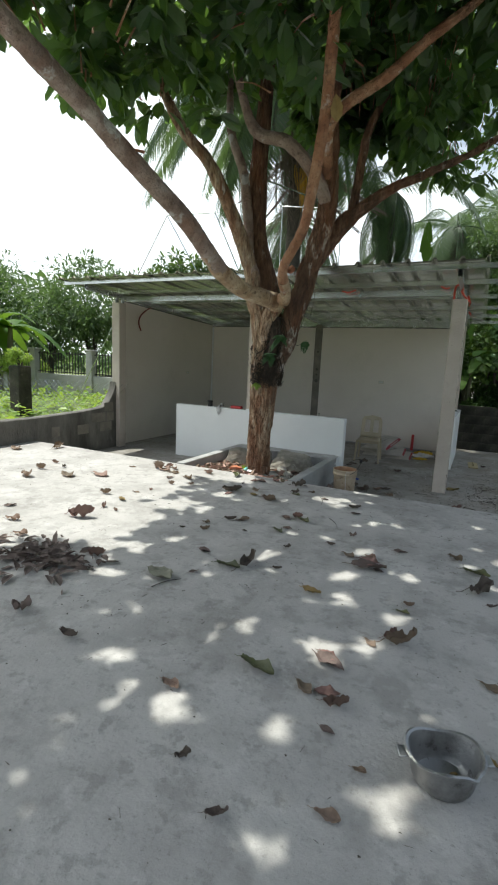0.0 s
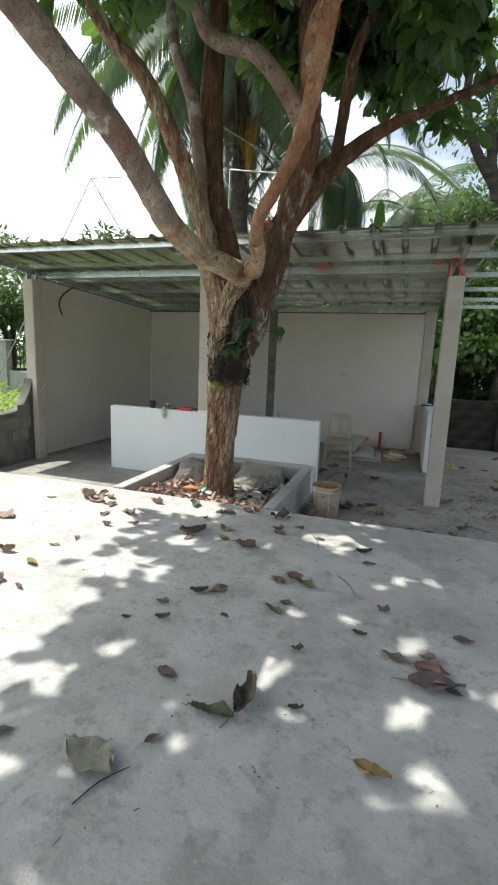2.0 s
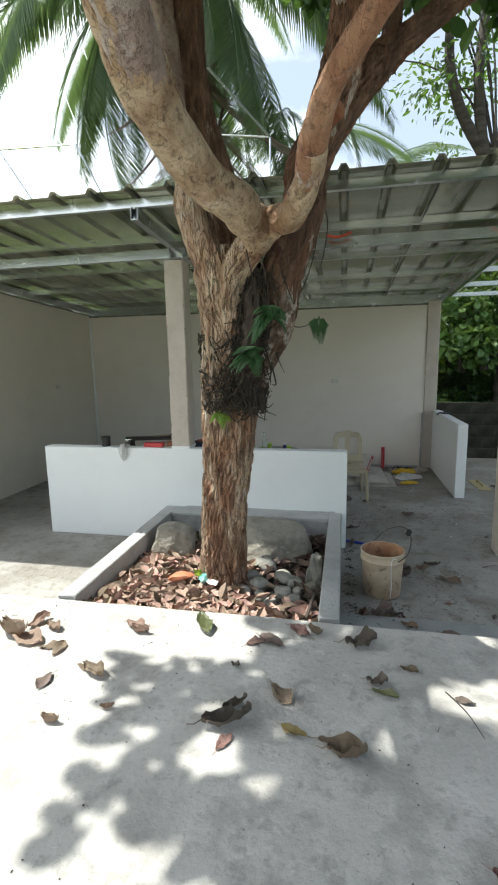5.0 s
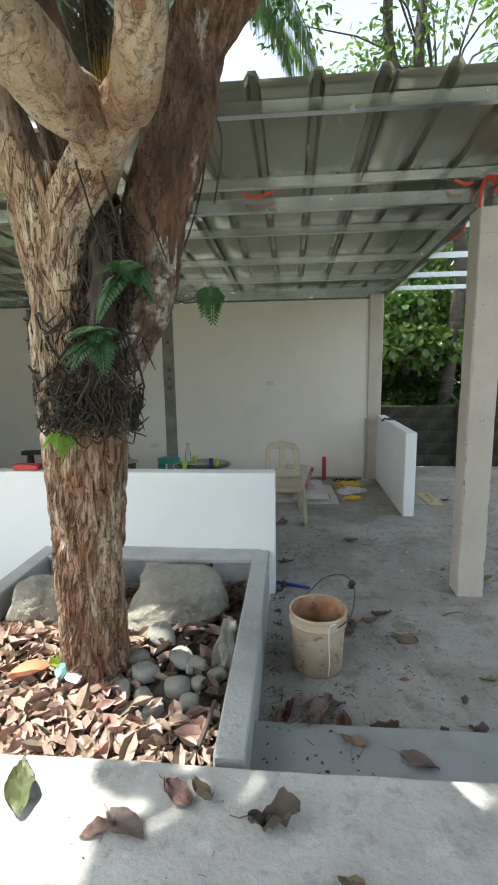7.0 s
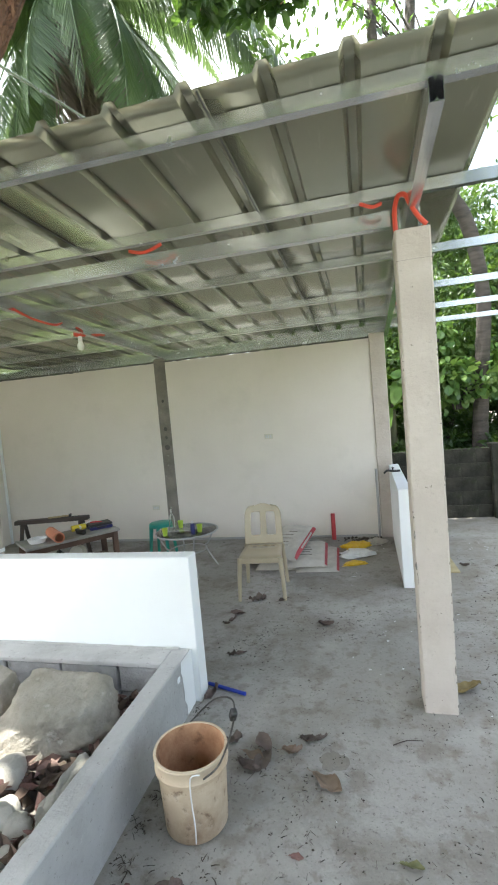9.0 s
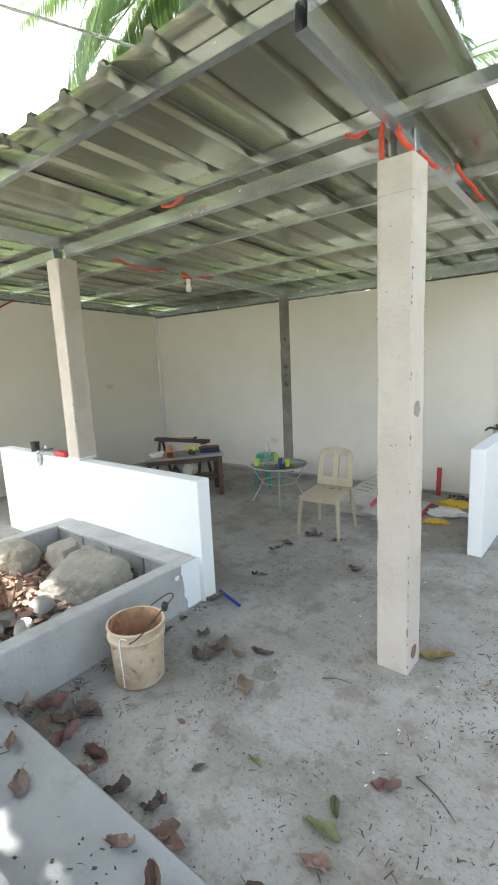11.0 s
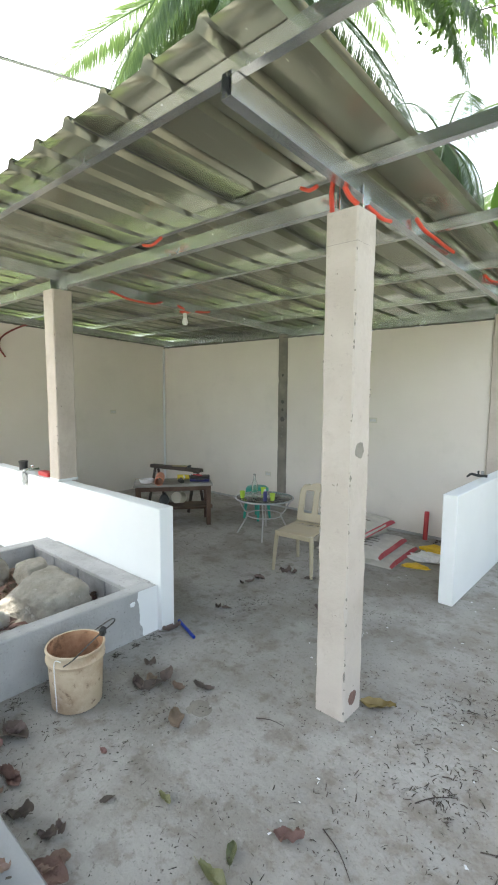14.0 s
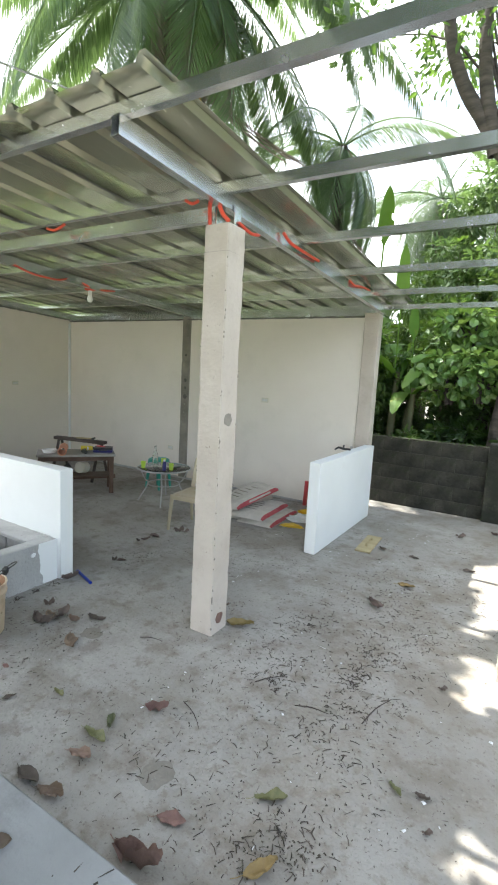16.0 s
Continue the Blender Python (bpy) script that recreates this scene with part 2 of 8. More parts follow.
M["bark"] = material("bark", [(0.30, (0.13, 0.07, 0.045)), (0.44, (0.35, 0.225, 0.145)), (0.58, (0.55, 0.42, 0.30)), (0.73, (0.72, 0.63, 0.51))], 15.0, 0.95,
                     bump=1.0, bump_scale=60, stretch=(1, 1, 0.30), stain=((0.27, 0.115, 0.058), 3.0, 0.49, 0.60, 0.65),
                     speck=((0.68, 0.64, 0.58), 9, 0.60, 0.66, 0.7), more=(((0.06, 0.037, 0.025), 40, 0.57, 0.67, 0.6), ((0.14, 0.085, 0.055), 5, 0.53, 0.63, 0.55)), cracks=((0.05, 0.03, 0.02), 30.0, 0.065, 0.55, 0.13))
M["barkdark"] = material("dark_red_bark", [(0.30, (0.07, 0.038, 0.025)), (0.5, (0.19, 0.10, 0.062)), (0.75, (0.32, 0.195, 0.125))], 20.0, 0.95,
                         bump=1.0, bump_scale=60, stretch=(1, 1, 0.3), stain=((0.07, 0.04, 0.028), 3.0, 0.50, 0.62, 0.55),
                         speck=((0.58, 0.52, 0.45), 7, 0.60, 0.65, 0.75), more=(((0.035, 0.02, 0.014), 36, 0.57, 0.66, 0.6), ((0.33, 0.12, 0.055), 4, 0.54, 0.64, 0.35)), cracks=((0.04, 0.024, 0.017), 30.0, 0.055, 0.45, 0.16))
M["limb"] = material("limb_bark", [(0.28, (0.15, 0.068, 0.04)), (0.43, (0.31, 0.145, 0.08)), (0.58, (0.42, 0.235, 0.14)), (0.74, (0.54, 0.39, 0.28))], 4.8, 0.92, detail=9.0,
                     bump=1.0, bump_scale=38, stain=((0.32, 0.135, 0.07), 1.7, 0.47, 0.59, 0.65), speck=((0.62, 0.59, 0.56), 5.5, 0.59, 0.66, 0.7),
                     more=(((0.11, 0.06, 0.038), 14, 0.56, 0.66, 0.7), ((0.08, 0.045, 0.03), 55, 0.57, 0.65, 0.5)), cracks=((0.11, 0.065, 0.045), 26.0, 0.035, 0.25, 0.4))
M["limbpale"] = material("pale_limb_bark", [(0.28, (0.26, 0.165, 0.10)), (0.45, (0.44, 0.315, 0.20)), (0.60, (0.57, 0.445, 0.305)), (0.75, (0.68, 0.58, 0.45))], 7.0, 0.92, detail=9.0,
                         bump=1.0, bump_scale=40, stain=((0.32, 0.15, 0.075), 2.4, 0.52, 0.64, 0.65), speck=((0.12, 0.07, 0.045), 13, 0.58, 0.67, 0.75),
                         more=(((0.09, 0.052, 0.035), 38, 0.56, 0.64, 0.65),), cracks=((0.10, 0.06, 0.04), 22.0, 0.035, 0.28, 0.45))
M["limbgrey"] = material("grey_limb_bark", [(0.28, (0.17, 0.112, 0.09)), (0.43, (0.29, 0.205, 0.17)), (0.58, (0.39, 0.30, 0.255)), (0.74, (0.52, 0.45, 0.405))], 4.8, 0.92, detail=9.0,
                         bump=1.0, bump_scale=38, stain=((0.27, 0.13, 0.085), 1.5, 0.52, 0.64, 0.6), speck=((0.60, 0.585, 0.56), 3.2, 0.60, 0.645, 0.85),
                         more=(((0.11, 0.07, 0.052), 14, 0.56, 0.66, 0.65), ((0.07, 0.045, 0.034), 55, 0.57, 0.65, 0.5)), cracks=((0.11, 0.07, 0.052), 26.0, 0.035, 0.25, 0.4))
M["lichen"] = material("lichen_bark", [(0.30, (0.10, 0.06, 0.042)), (0.46, (0.24, 0.16, 0.115)), (0.56, (0.50, 0.44, 0.38)), (0.75, (0.66, 0.63, 0.58))], 9.0, 0.95, bump=1.0, bump_scale=50,
                       stain=((0.10, 0.055, 0.035), 5.0, 0.50, 0.60, 0.8), more=(((0.04, 0.025, 0.018), 30, 0.56, 0.65, 0.7),), cracks=((0.04, 0.024, 0.017), 24.0, 0.06, 0.5, 0.4))
M["cutwood"] = material("cut_wood", [(0.3, (0.19, 0.065, 0.035)), (0.7, (0.30, 0.12, 0.06))], 12, 0.85)
M["leaf"] = material("broad_leaf", [(0.3, (0.022, 0.052, 0.02)), (0.7, (0.048, 0.095, 0.034))], 2.0, 0.40, bump=0.0, island_tint=0.5,
                     translucent=((0.21, 0.37, 0.055), 0.32))
M["palm"] = material("palm_frond", [(0.3, (0.042, 0.082, 0.036)), (0.7, (0.095, 0.15, 0.07))], 1.5, 0.32, bump=0.0, island_tint=0.4,
                     translucent=((0.20, 0.30, 0.09), 0.3))
M["palmdry"] = material("dry_frond", [(0.3, (0.12, 0.095, 0.085)), (0.7, (0.23, 0.18, 0.155))], 2.0, 0.7, bump=0.0, island_tint=0.3,
                        translucent=((0.22, 0.16, 0.11), 0.2))
M["palmtrunk"] = material("palm_trunk", [(0.3, (0.04, 0.034, 0.03)), (0.7, (0.12, 0.10, 0.085))], 4, 0.95, bump=0.8, bump_scale=20, stretch=(1, 1, 4))
M["banana"] = material("banana_leaf", [(0.3, (0.05, 0.11, 0.022)), (0.7, (0.09, 0.18, 0.035))], 3.0, 0.55, bump=0.15, bump_scale=18, random_tint=0.25,
                       spec=0.2, translucent=((0.22, 0.38, 0.035), 0.3), more=(((0.20, 0.17, 0.05), 4.0, 0.6, 0.72, 0.6),))
M["bananastem"] = material("banana_stem", [(0.3, (0.055, 0.06, 0.03)), (0.7, (0.13, 0.125, 0.06))], 5, 0.6, bump=0.3, stretch=(1, 1, 0.2), stain=((0.08, 0.05, 0.03), 4, 0.5, 0.66, 0.7))
M["bush"] = material("bush_leaf", [(0.3, (0.03, 0.065, 0.018)), (0.7, (0.065, 0.125, 0.03))], 0.8, 0.36, bump=0.0, island_tint=0.5,
                     translucent=((0.20, 0.34, 0.05), 0.25))
M["heartleaf"] = material("heart_leaf", [(0.3, (0.09, 0.17, 0.05)), (0.7, (0.20, 0.31, 0.11))], 2.0, 0.22, bump=0.0, island_tint=0.45,
                          translucent=((0.30, 0.46, 0.08), 0.25))
M["farleaf"] = material("far_leaf", [(0.3, (0.045, 0.09, 0.035)), (0.7, (0.10, 0.16, 0.06))], 0.4, 0.5, bump=0.0, island_tint=0.4,
                        translucent=((0.2, 0.32, 0.08), 0.3))
M["limeleaf"] = material("lime_leaf", [(0.3, (0.12, 0.21, 0.03)), (0.7, (0.22, 0.34, 0.05))], 2.0, 0.45, bump=0.0, island_tint=0.3,
                         translucent=((0.45, 0.6, 0.08), 0.35))
M["fern"] = material("fern", [(0.3, (0.03, 0.078, 0.026)), (0.7, (0.065, 0.15, 0.05))], 9, 0.45, bump=0.0, island_tint=0.3,
                     translucent=((0.10, 0.22, 0.06), 0.2))
M["grass"] = material("grass_ground", [(0.3, (0.08, 0.11, 0.03)), (0.7, (0.17, 0.22, 0.06))], 0.9, 0.95, bump=0.6, bump_scale=30,
                      stain=((0.16, 0.12, 0.08), 0.6, 0.55, 0.7, 0.6))
M["soil"] = material("soil", [(0.3, (0.12, 0.105, 0.09)), (0.7, (0.24, 0.22, 0.195))], 7, 0.95, bump=0.8, bump_scale=40, stain=((0.06, 0.045, 0.035), 3.0, 0.5, 0.66, 0.7))
M["brownleaf"] = material("dry_brown_leaf", [(0.25, (0.15, 0.105, 0.078)), (0.75, (0.30, 0.22, 0.165))], 14, 0.75, bump=0.4, bump_scale=60, random_tint=0.35,
                          translucent=((0.3, 0.16, 0.08), 0.12))
M["darkleaf"] = material("dark_dry_leaf", [(0.25, (0.075, 0.056, 0.047)), (0.75, (0.19, 0.145, 0.12))], 14, 0.8, bump=0.4, bump_scale=60, random_tint=0.3)
M["redleaf"] = material("reddish_leaf", [(0.25, (0.13, 0.07, 0.06)), (0.75, (0.26, 0.155, 0.125))], 14, 0.7, bump=0.4, bump_scale=60, random_tint=0.25)
M["greenleaf"] = material("fallen_green_leaf", [(0.25, (0.075, 0.085, 0.035)), (0.75, (0.18, 0.18, 0.075))], 10, 0.5, bump=0.3, bump_scale=50, random_tint=0.35, stain=((0.13, 0.09, 0.04), 9, 0.54, 0.66, 0.6))
M["yellowleaf"] = material("yellow_leaf", [(0.25, (0.22, 0.14, 0.05)), (0.75, (0.36, 0.25, 0.10))], 10, 0.6, bump=0.3, bump_scale=50, random_tint=0.25)
M["paleleaf"] = material("bleached_leaf", [(0.25, (0.20, 0.195, 0.145)), (0.75, (0.34, 0.33, 0.255))], 14, 0.8, bump=0.4, bump_scale=60, random_tint=0.1)
M["litter"] = material("leaf_litter", [(0.3, (0.27, 0.175, 0.135)), (0.7, (0.48, 0.345, 0.275))], 8, 0.85, bump=0.4, bump_scale=60, island_tint=0.5, speck=((0.14, 0.08, 0.055), 25, 0.56, 0.66, 0.6))
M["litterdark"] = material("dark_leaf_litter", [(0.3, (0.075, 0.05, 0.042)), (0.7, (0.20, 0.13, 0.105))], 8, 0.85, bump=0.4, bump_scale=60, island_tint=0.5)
M["debris"] = material("floor_debris", [(0.3, (0.035, 0.03, 0.025)), (0.7, (0.11, 0.09, 0.07))], 20, 0.9, bump=0.0, island_tint=0.4)
# root colour, darkened to give the shade between the two stems as well
M["roots"] = material("roots_and_hollow_shade", [(0.3, (0.016, 0.012, 0.009)), (0.7, (0.055, 0.041, 0.029))], 20, 0.95, bump=0.0, island_tint=0.5)
M["chips"] = material("plaster_chips", [(0.3, g(0.62)), (0.7, g(0.75))], 20, 0.8, bump=0.0)
M["stone"] = material("river_stone", [(0.3, (0.26, 0.25, 0.22)), (0.7, (0.42, 0.40, 0.36))], 6, 0.88, bump=0.5, bump_scale=40, random_tint=0.15,
                      stain=((0.18, 0.17, 0.15), 3, 0.55, 0.7, 0.5))
M["boulder"] = material("boulder", [(0.3, (0.23, 0.21, 0.17)), (0.7, (0.40, 0.37, 0.32))], 5.0, 0.94, bump=0.9, bump_scale=34,
                        stain=((0.13, 0.115, 0.09), 3.2, 0.50, 0.66, 0.65), speck=((0.5, 0.48, 0.44), 14, 0.60, 0.68, 0.5))
M["bucket"] = material("stained_bucket", [(0.3, (0.48, 0.375, 0.255)), (0.7, (0.62, 0.515, 0.385))], 5, 0.55, bump=0.08, bump_scale=30,
                       stain=((0.30, 0.18, 0.10), 4, 0.46, 0.66, 0.75), speck=((0.15, 0.085, 0.05), 17, 0.59, 0.67, 0.75), more=(((0.66, 0.58, 0.47), 9, 0.58, 0.7, 0.5),))
M["rust"] = material("rusty_inside", [(0.3, (0.24, 0.11, 0.05)), (0.7, (0.50, 0.30, 0.18))], 9, 0.8, bump=0.2, stain=((0.12, 0.06, 0.03), 11, 0.56, 0.66, 0.7))
M["wire"] = material("dark_wire", [(0.3, (0.05, 0.045, 0.04)), (0.7, (0.12, 0.11, 0.10))], 30, 0.6, metal=0.5, bump=0.0)
M["string"] = material("white_string", [(0.3, g(0.65)), (0.7, g(0.8))], 40, 0.9, bump=0.0)
M["chair"] = material("beige_plastic", [(0.3, (0.37, 0.315, 0.22)), (0.7, (0.47, 0.405, 0.295))], 3, 0.42, bump=0.03, stain=((0.33, 0.28, 0.2), 5, 0.56, 0.75, 0.4))
M["teal"] = material("teal_plastic", [(0.3, (0.02, 0.26, 0.20)), (0.7, (0.04, 0.36, 0.28))], 3, 0.4, bump=0.0)
M["lime"] = material("lime_plastic", [(0.3, (0.52, 0.72, 0.08)), (0.7, (0.62, 0.80, 0.14))], 3, 0.35, bump=0.0, translucent=((0.6, 0.8, 0.1), 0.35))
M["navy"] = material("dark_blue_metal", [(0.3, (0.012, 0.012, 0.10)), (0.7, (0.03, 0.03, 0.17))], 3, 0.35, bump=0.0)
M["bluepipe"] = material("blue_pipe", [(0.3, (0.015, 0.04, 0.34)), (0.7, (0.03, 0.07, 0.46))], 6, 0.4, bump=0.0)
M["wood"] = material("weathered_wood", [(0.3, (0.10, 0.065, 0.045)), (0.7, (0.22, 0.16, 0.12))], 6, 0.85, bump=0.5, bump_scale=40, stretch=(0.3, 1, 1),
                     stain=((0.3, 0.27, 0.24), 3, 0.56, 0.7, 0.5), random_tint=0.15)
M["legwood"] = material("red_brown_wood", [(0.3, (0.065, 0.038, 0.028)), (0.7, (0.15, 0.09, 0.065))], 6, 0.8, bump=0.4, stretch=(1, 1, 0.3))
M["benchtop"] = material("grey_plank", [(0.3, (0.19, 0.18, 0.165)), (0.7, (0.36, 0.345, 0.32))], 6, 0.85, bump=0.4, bump_scale=40, stretch=(0.3, 1, 1), stain=((0.10, 0.085, 0.07), 3, 0.52, 0.7, 0.5), random_tint=0.12)
M["darkwood"] = material("dark_wood", [(0.3, (0.035, 0.026, 0.022)), (0.7, (0.08, 0.06, 0.05))], 6, 0.8, bump=0.4, stretch=(0.3, 1, 1))
M["palewood"] = material("pale_wood", [(0.3, (0.32, 0.25, 0.13)), (0.7, (0.46, 0.38, 0.22))], 8, 0.8, bump=0.3, stretch=(0.3, 1, 1))
M["orangepvc"] = material("orange_pvc", [(0.3, (0.50, 0.17, 0.09)), (0.7, (0.62, 0.25, 0.14))], 4, 0.45, bump=0.0)
M["orange"] = material("orange_conduit", [(0.3, (0.58, 0.05, 0.025)), (0.7, (0.72, 0.09, 0.045))], 4, 0.45, bump=0.0)
M["redtube"] = material("red_tube", [(0.3, (0.42, 0.03, 0.04)), (0.7, (0.55, 0.06, 0.06))], 4, 0.45, bump=0.0)
M["maroon"] = material("dark_red_conduit", [(0.3, (0.16, 0.025, 0.02)), (0.7, (0.24, 0.05, 0.04))], 4, 0.5, bump=0.0)
M["black"] = material("black_plastic", [(0.3, g(0.015)), (0.7, g(0.04))], 6, 0.5, bump=0.0)
M["toolyellow"] = material("yellow_plastic", [(0.3, (0.62, 0.48, 0.03)), (0.7, (0.72, 0.58, 0.06))], 6, 0.45, bump=0.0)
M["sack"] = material("cement_sack", [(0.3, (0.44, 0.41, 0.36)), (0.7, (0.58, 0.545, 0.485))], 5, 0.85, bump=0.4, bump_scale=40, stain=((0.3, 0.28, 0.25), 4, 0.52, 0.7, 0.5), random_tint=0.08)
M["sackred"] = material("sack_red_print", [(0.3, (0.36, 0.05, 0.06)), (0.7, (0.46, 0.10, 0.11))], 7, 0.85, bump=0.3, stain=((0.42, 0.36, 0.32), 9, 0.56, 0.68, 0.6))
M["bag_white"] = material("white_plastic_bag", [(0.3, g(0.62)), (0.7, g(0.78))], 9, 0.4, bump=0.4, bump_scale=20, stain=((0.35, 0.33, 0.3), 6, 0.58, 0.7, 0.5))
M["bag_yellow"] = material("yellow_plastic_bag", [(0.3, (0.62, 0.38, 0.02)), (0.7, (0.80, 0.55, 0.05))], 9, 0.4, bump=0.4, bump_scale=20)
M["cloth"] = material("grey_cloth", [(0.3, g(0.5)), (0.7, g(0.66))], 14, 0.95, bump=0.3)
M["aluminium"] = material("worn_aluminium", [(0.3, g(0.34)), (0.7, g(0.52))], 6, 0.40, metal=0.85, bump=0.15, stain=((0.09, 0.085, 0.08), 4, 0.46, 0.64, 0.75), speck=((0.05, 0.045, 0.04), 18, 0.6, 0.68, 0.6))
M["white_plastic"] = material("white_plastic", [(0.3, g(0.72)), (0.7, g(0.8))], 6, 0.4, bump=0.0)
M["yellowed"] = material("yellowed_plastic", [(0.3, (0.55, 0.52, 0.43)), (0.7, (0.64, 0.6, 0.5))], 8, 0.45, bump=0.0)
M["whitepaintmetal"] = material("chipped_white_metal", [(0.3, g(0.34)), (0.7, g(0.46))], 14, 0.5, bump=0.1, speck=((0.2, 0.12, 0.07), 14, 0.62, 0.68, 0.8))
M["ironfence"] = material("black_iron", [(0.3, g(0.03)), (0.7, g(0.06))], 6, 0.6, metal=0.3, bump=0.0)
M["tealbit"] = material("teal_wrapper", [(0.3, (0.03, 0.42, 0.38)), (0.7, (0.3, 0.6, 0.55))], 9, 0.4, bump=0.2)
M["bulb"] = material("bulb_glass", [(0.3, g(0.85)), (0.7, g(0.9))], 3, 0.3, bump=0.0)
M["clearglass"] = glass("clear_glass", (0.93, 0.97, 0.95))
M["tableglass"] = glass("table_glass", (0.80, 0.88, 0.84), 0.08)
M["yellowflower"] = material("palm_fruit_stalk", [(0.3, (0.5, 0.25, 0.02)), (0.7, (0.65, 0.38, 0.05))], 9, 0.7, bump=0.0)

# ---- geometry helpers ----


class Geo:
    """Collects vertices and faces for one mesh."""

    def __init__(self):
        self.v, self.f = [], []

    def add(self, verts, faces):
        n = len(self.v)
        self.v.extend(tuple(p) for p in verts)
        self.f.extend([tuple(n + i for i in q) for q in faces])
        return self

    def box(self, size, at=(0, 0, 0), bevel=0.004, rot=None, taper=None):
        b = bmesh.new()
        bmesh.ops.create_cube(b, size=1.0)
        for p in b.verts:
            k = taper if (taper and p.co.z > 0) else 1.0
            p.co = Vector((p.co.x * size[0] * k, p.co.y * size[1] * k, p.co.z * size[2]))
        if bevel:
            bmesh.ops.bevel(b, geom=b.edges[:], offset=min(bevel, 0.45 * min(size)), segments=1, profile=0.5, affect="EDGES")
        m = Matrix.Translation(at) @ (Euler([radians(a) for a in rot]).to_matrix().to_4x4() if rot else Matrix.Identity(4))
        b.verts.index_update()
        self.add([m @ p.co for p in b.verts], [[q.index for q in fa.verts] for fa in b.faces])
        b.free()
        return self

    def tube(self, points, radii, seg=10, smooth=4, rough=0.0, freq=3.0, cap=True, seed=0.0, closed=False):
        pts = [Vector(p) for p in points]
        if isinstance(radii, (int, float)):
            radii = [radii] * len(pts)
        if smooth > 1 and len(pts) > 2:
            pts, radii = spline(pts, radii, smooth, closed)
        n = len(pts)
        if n == 2 and rough:
            pts = [pts[0].lerp(pts[1], i / 8) for i in range(9)]
            radii = [radii[0] + (radii[1] - radii[0]) * i / 8 for i in range(9)]
            n = 9
        t0 = (pts[1] - pts[0]).normalized()
        up = Vector((0, 0, 1)) if abs(t0.z) < 0.9 else Vector((1, 0, 0))
        side = t0.cross(up).normalized()
        verts, faces = [], []
        for i, p in enumerate(pts):
            if closed:
                t = (pts[(i + 1) % n] - pts[i - 1]).normalized()
            else:
                t = (pts[min(i + 1, n - 1)] - pts[max(i - 1, 0)]).normalized()
            side = (side - t * side.dot(t)).normalized()
            other = t.cross(side)
            for k in range(seg):
                a = 2 * math.pi * k / seg
                d = side * math.cos(a) + other * math.sin(a)
                r = radii[i]
                if rough:
                    q = p + d * r
                    w = noise.noise(Vector((q.x * freq * 2.2, q.y * freq * 2.2, q.z * freq * 0.55)) + Vector((seed, 0, 0)))
                    w2 = noise.noise(q * freq * 5 + Vector((0, seed, 0)))
                    r = r * (1 + rough * (w * 1.1 - abs(w2) * 0.7))
                verts.append(p + d * r)
        ring = n if closed else n - 1
        for i in range(ring):
            j = (i + 1) % n
            for k in range(seg):
                faces.append((i * seg + k, i * seg + (k + 1) % seg, j * seg + (k + 1) % seg, j * seg + k))
        if cap and not closed:
            faces.append(tuple(reversed(range(seg))))
            faces.append(tuple((n - 1) * seg + k for k in range(seg)))
        return self.add(verts, faces)

    def lathe(self, profile, at=(0, 0, 0), seg=32, rot=None):
        m = Matrix.Translation(at) @ (Euler([radians(a) for a in rot]).to_matrix().to_4x4() if rot else Matrix.Identity(4))
        verts, faces = [], []
        n = len(profile)
        for r, z in profile:
            for k in range(seg):
                a = 2 * math.pi * k / seg
                verts.append(m @ Vector((r * math.cos(a), r * math.sin(a), z)))
        for i in range(n - 1):
            for k in range(seg):
                faces.append((i * seg + k, i * seg + (k + 1) % seg, (i + 1) * seg + (k + 1) % seg, (i + 1) * seg + k))
        return self.add(verts, faces)

    def mesh(self, name, mat, smooth=40):
        me = bpy.data.meshes.new(name)
        me.from_pydata(self.v, [], self.f)
        me.materials.append(mat)
        me.validate()
        if smooth:
            me.polygons.foreach_set("use_smooth", [True] * len(me.polygons))
            me.set_sharp_from_angle(angle=radians(smooth))
        me.update()
        return me


def spline(pts, radii, k, closed=False):
    n = len(pts)
    out, rad = [], []
    for i in range(n if closed else n - 1):
        if closed:
            p0, p1, p2, p3 = pts[i - 1], pts[i], pts[(i + 1) % n], pts[(i + 2) % n]
            r1, r2 = radii[i], radii[(i + 1) % n]
        else:
            p0, p1, p2, p3 = pts[max(i - 1, 0)], pts[i], pts[i + 1], pts[min(i + 2, n - 1)]
            r1, r2 = radii[i], radii[i + 1]
        for s in range(k):
            t = s / k
            out.append(0.5 * (2 * p1 + (p2 - p0) * t + (2 * p0 - 5 * p1 + 4 * p2 - p3) * t * t + (3 * p1 - p0 - 3 * p2 + p3) * t ** 3))
            rad.append(r1 + (r2 - r1) * t)
    if not closed:
        out.append(pts[-1])
        rad.append(radii[-1])
    return out, rad


def thing(name, label, category, at=(0, 0, 0), rz=0.0, group="", kind=""):
    e = new(name)
    e.empty_display_size = 0.1
    e.matrix_world = pose(*at, 0, 0, rz)
    return tagged(e, label, category, group, kind)


def part(name, geo, mat, parent, label="", smooth=40):
    """One mesh under a thing or a part, in the parent's own space."""
    ob = new(name, geo.mesh(name, mat, smooth))
    ob.parent = parent
    if label:
        ob["label"] = label
    return ob


def solid(name, geo, mat, label, category, group="", kind="", at=(0, 0, 0), rz=0.0, smooth=40):
    """A top-level thing of one mesh."""
    ob = new(name, geo.mesh(name, mat, smooth))
    ob.matrix_world = pose(*at, 0, 0, rz)
    return tagged(ob, label, category, group, kind)


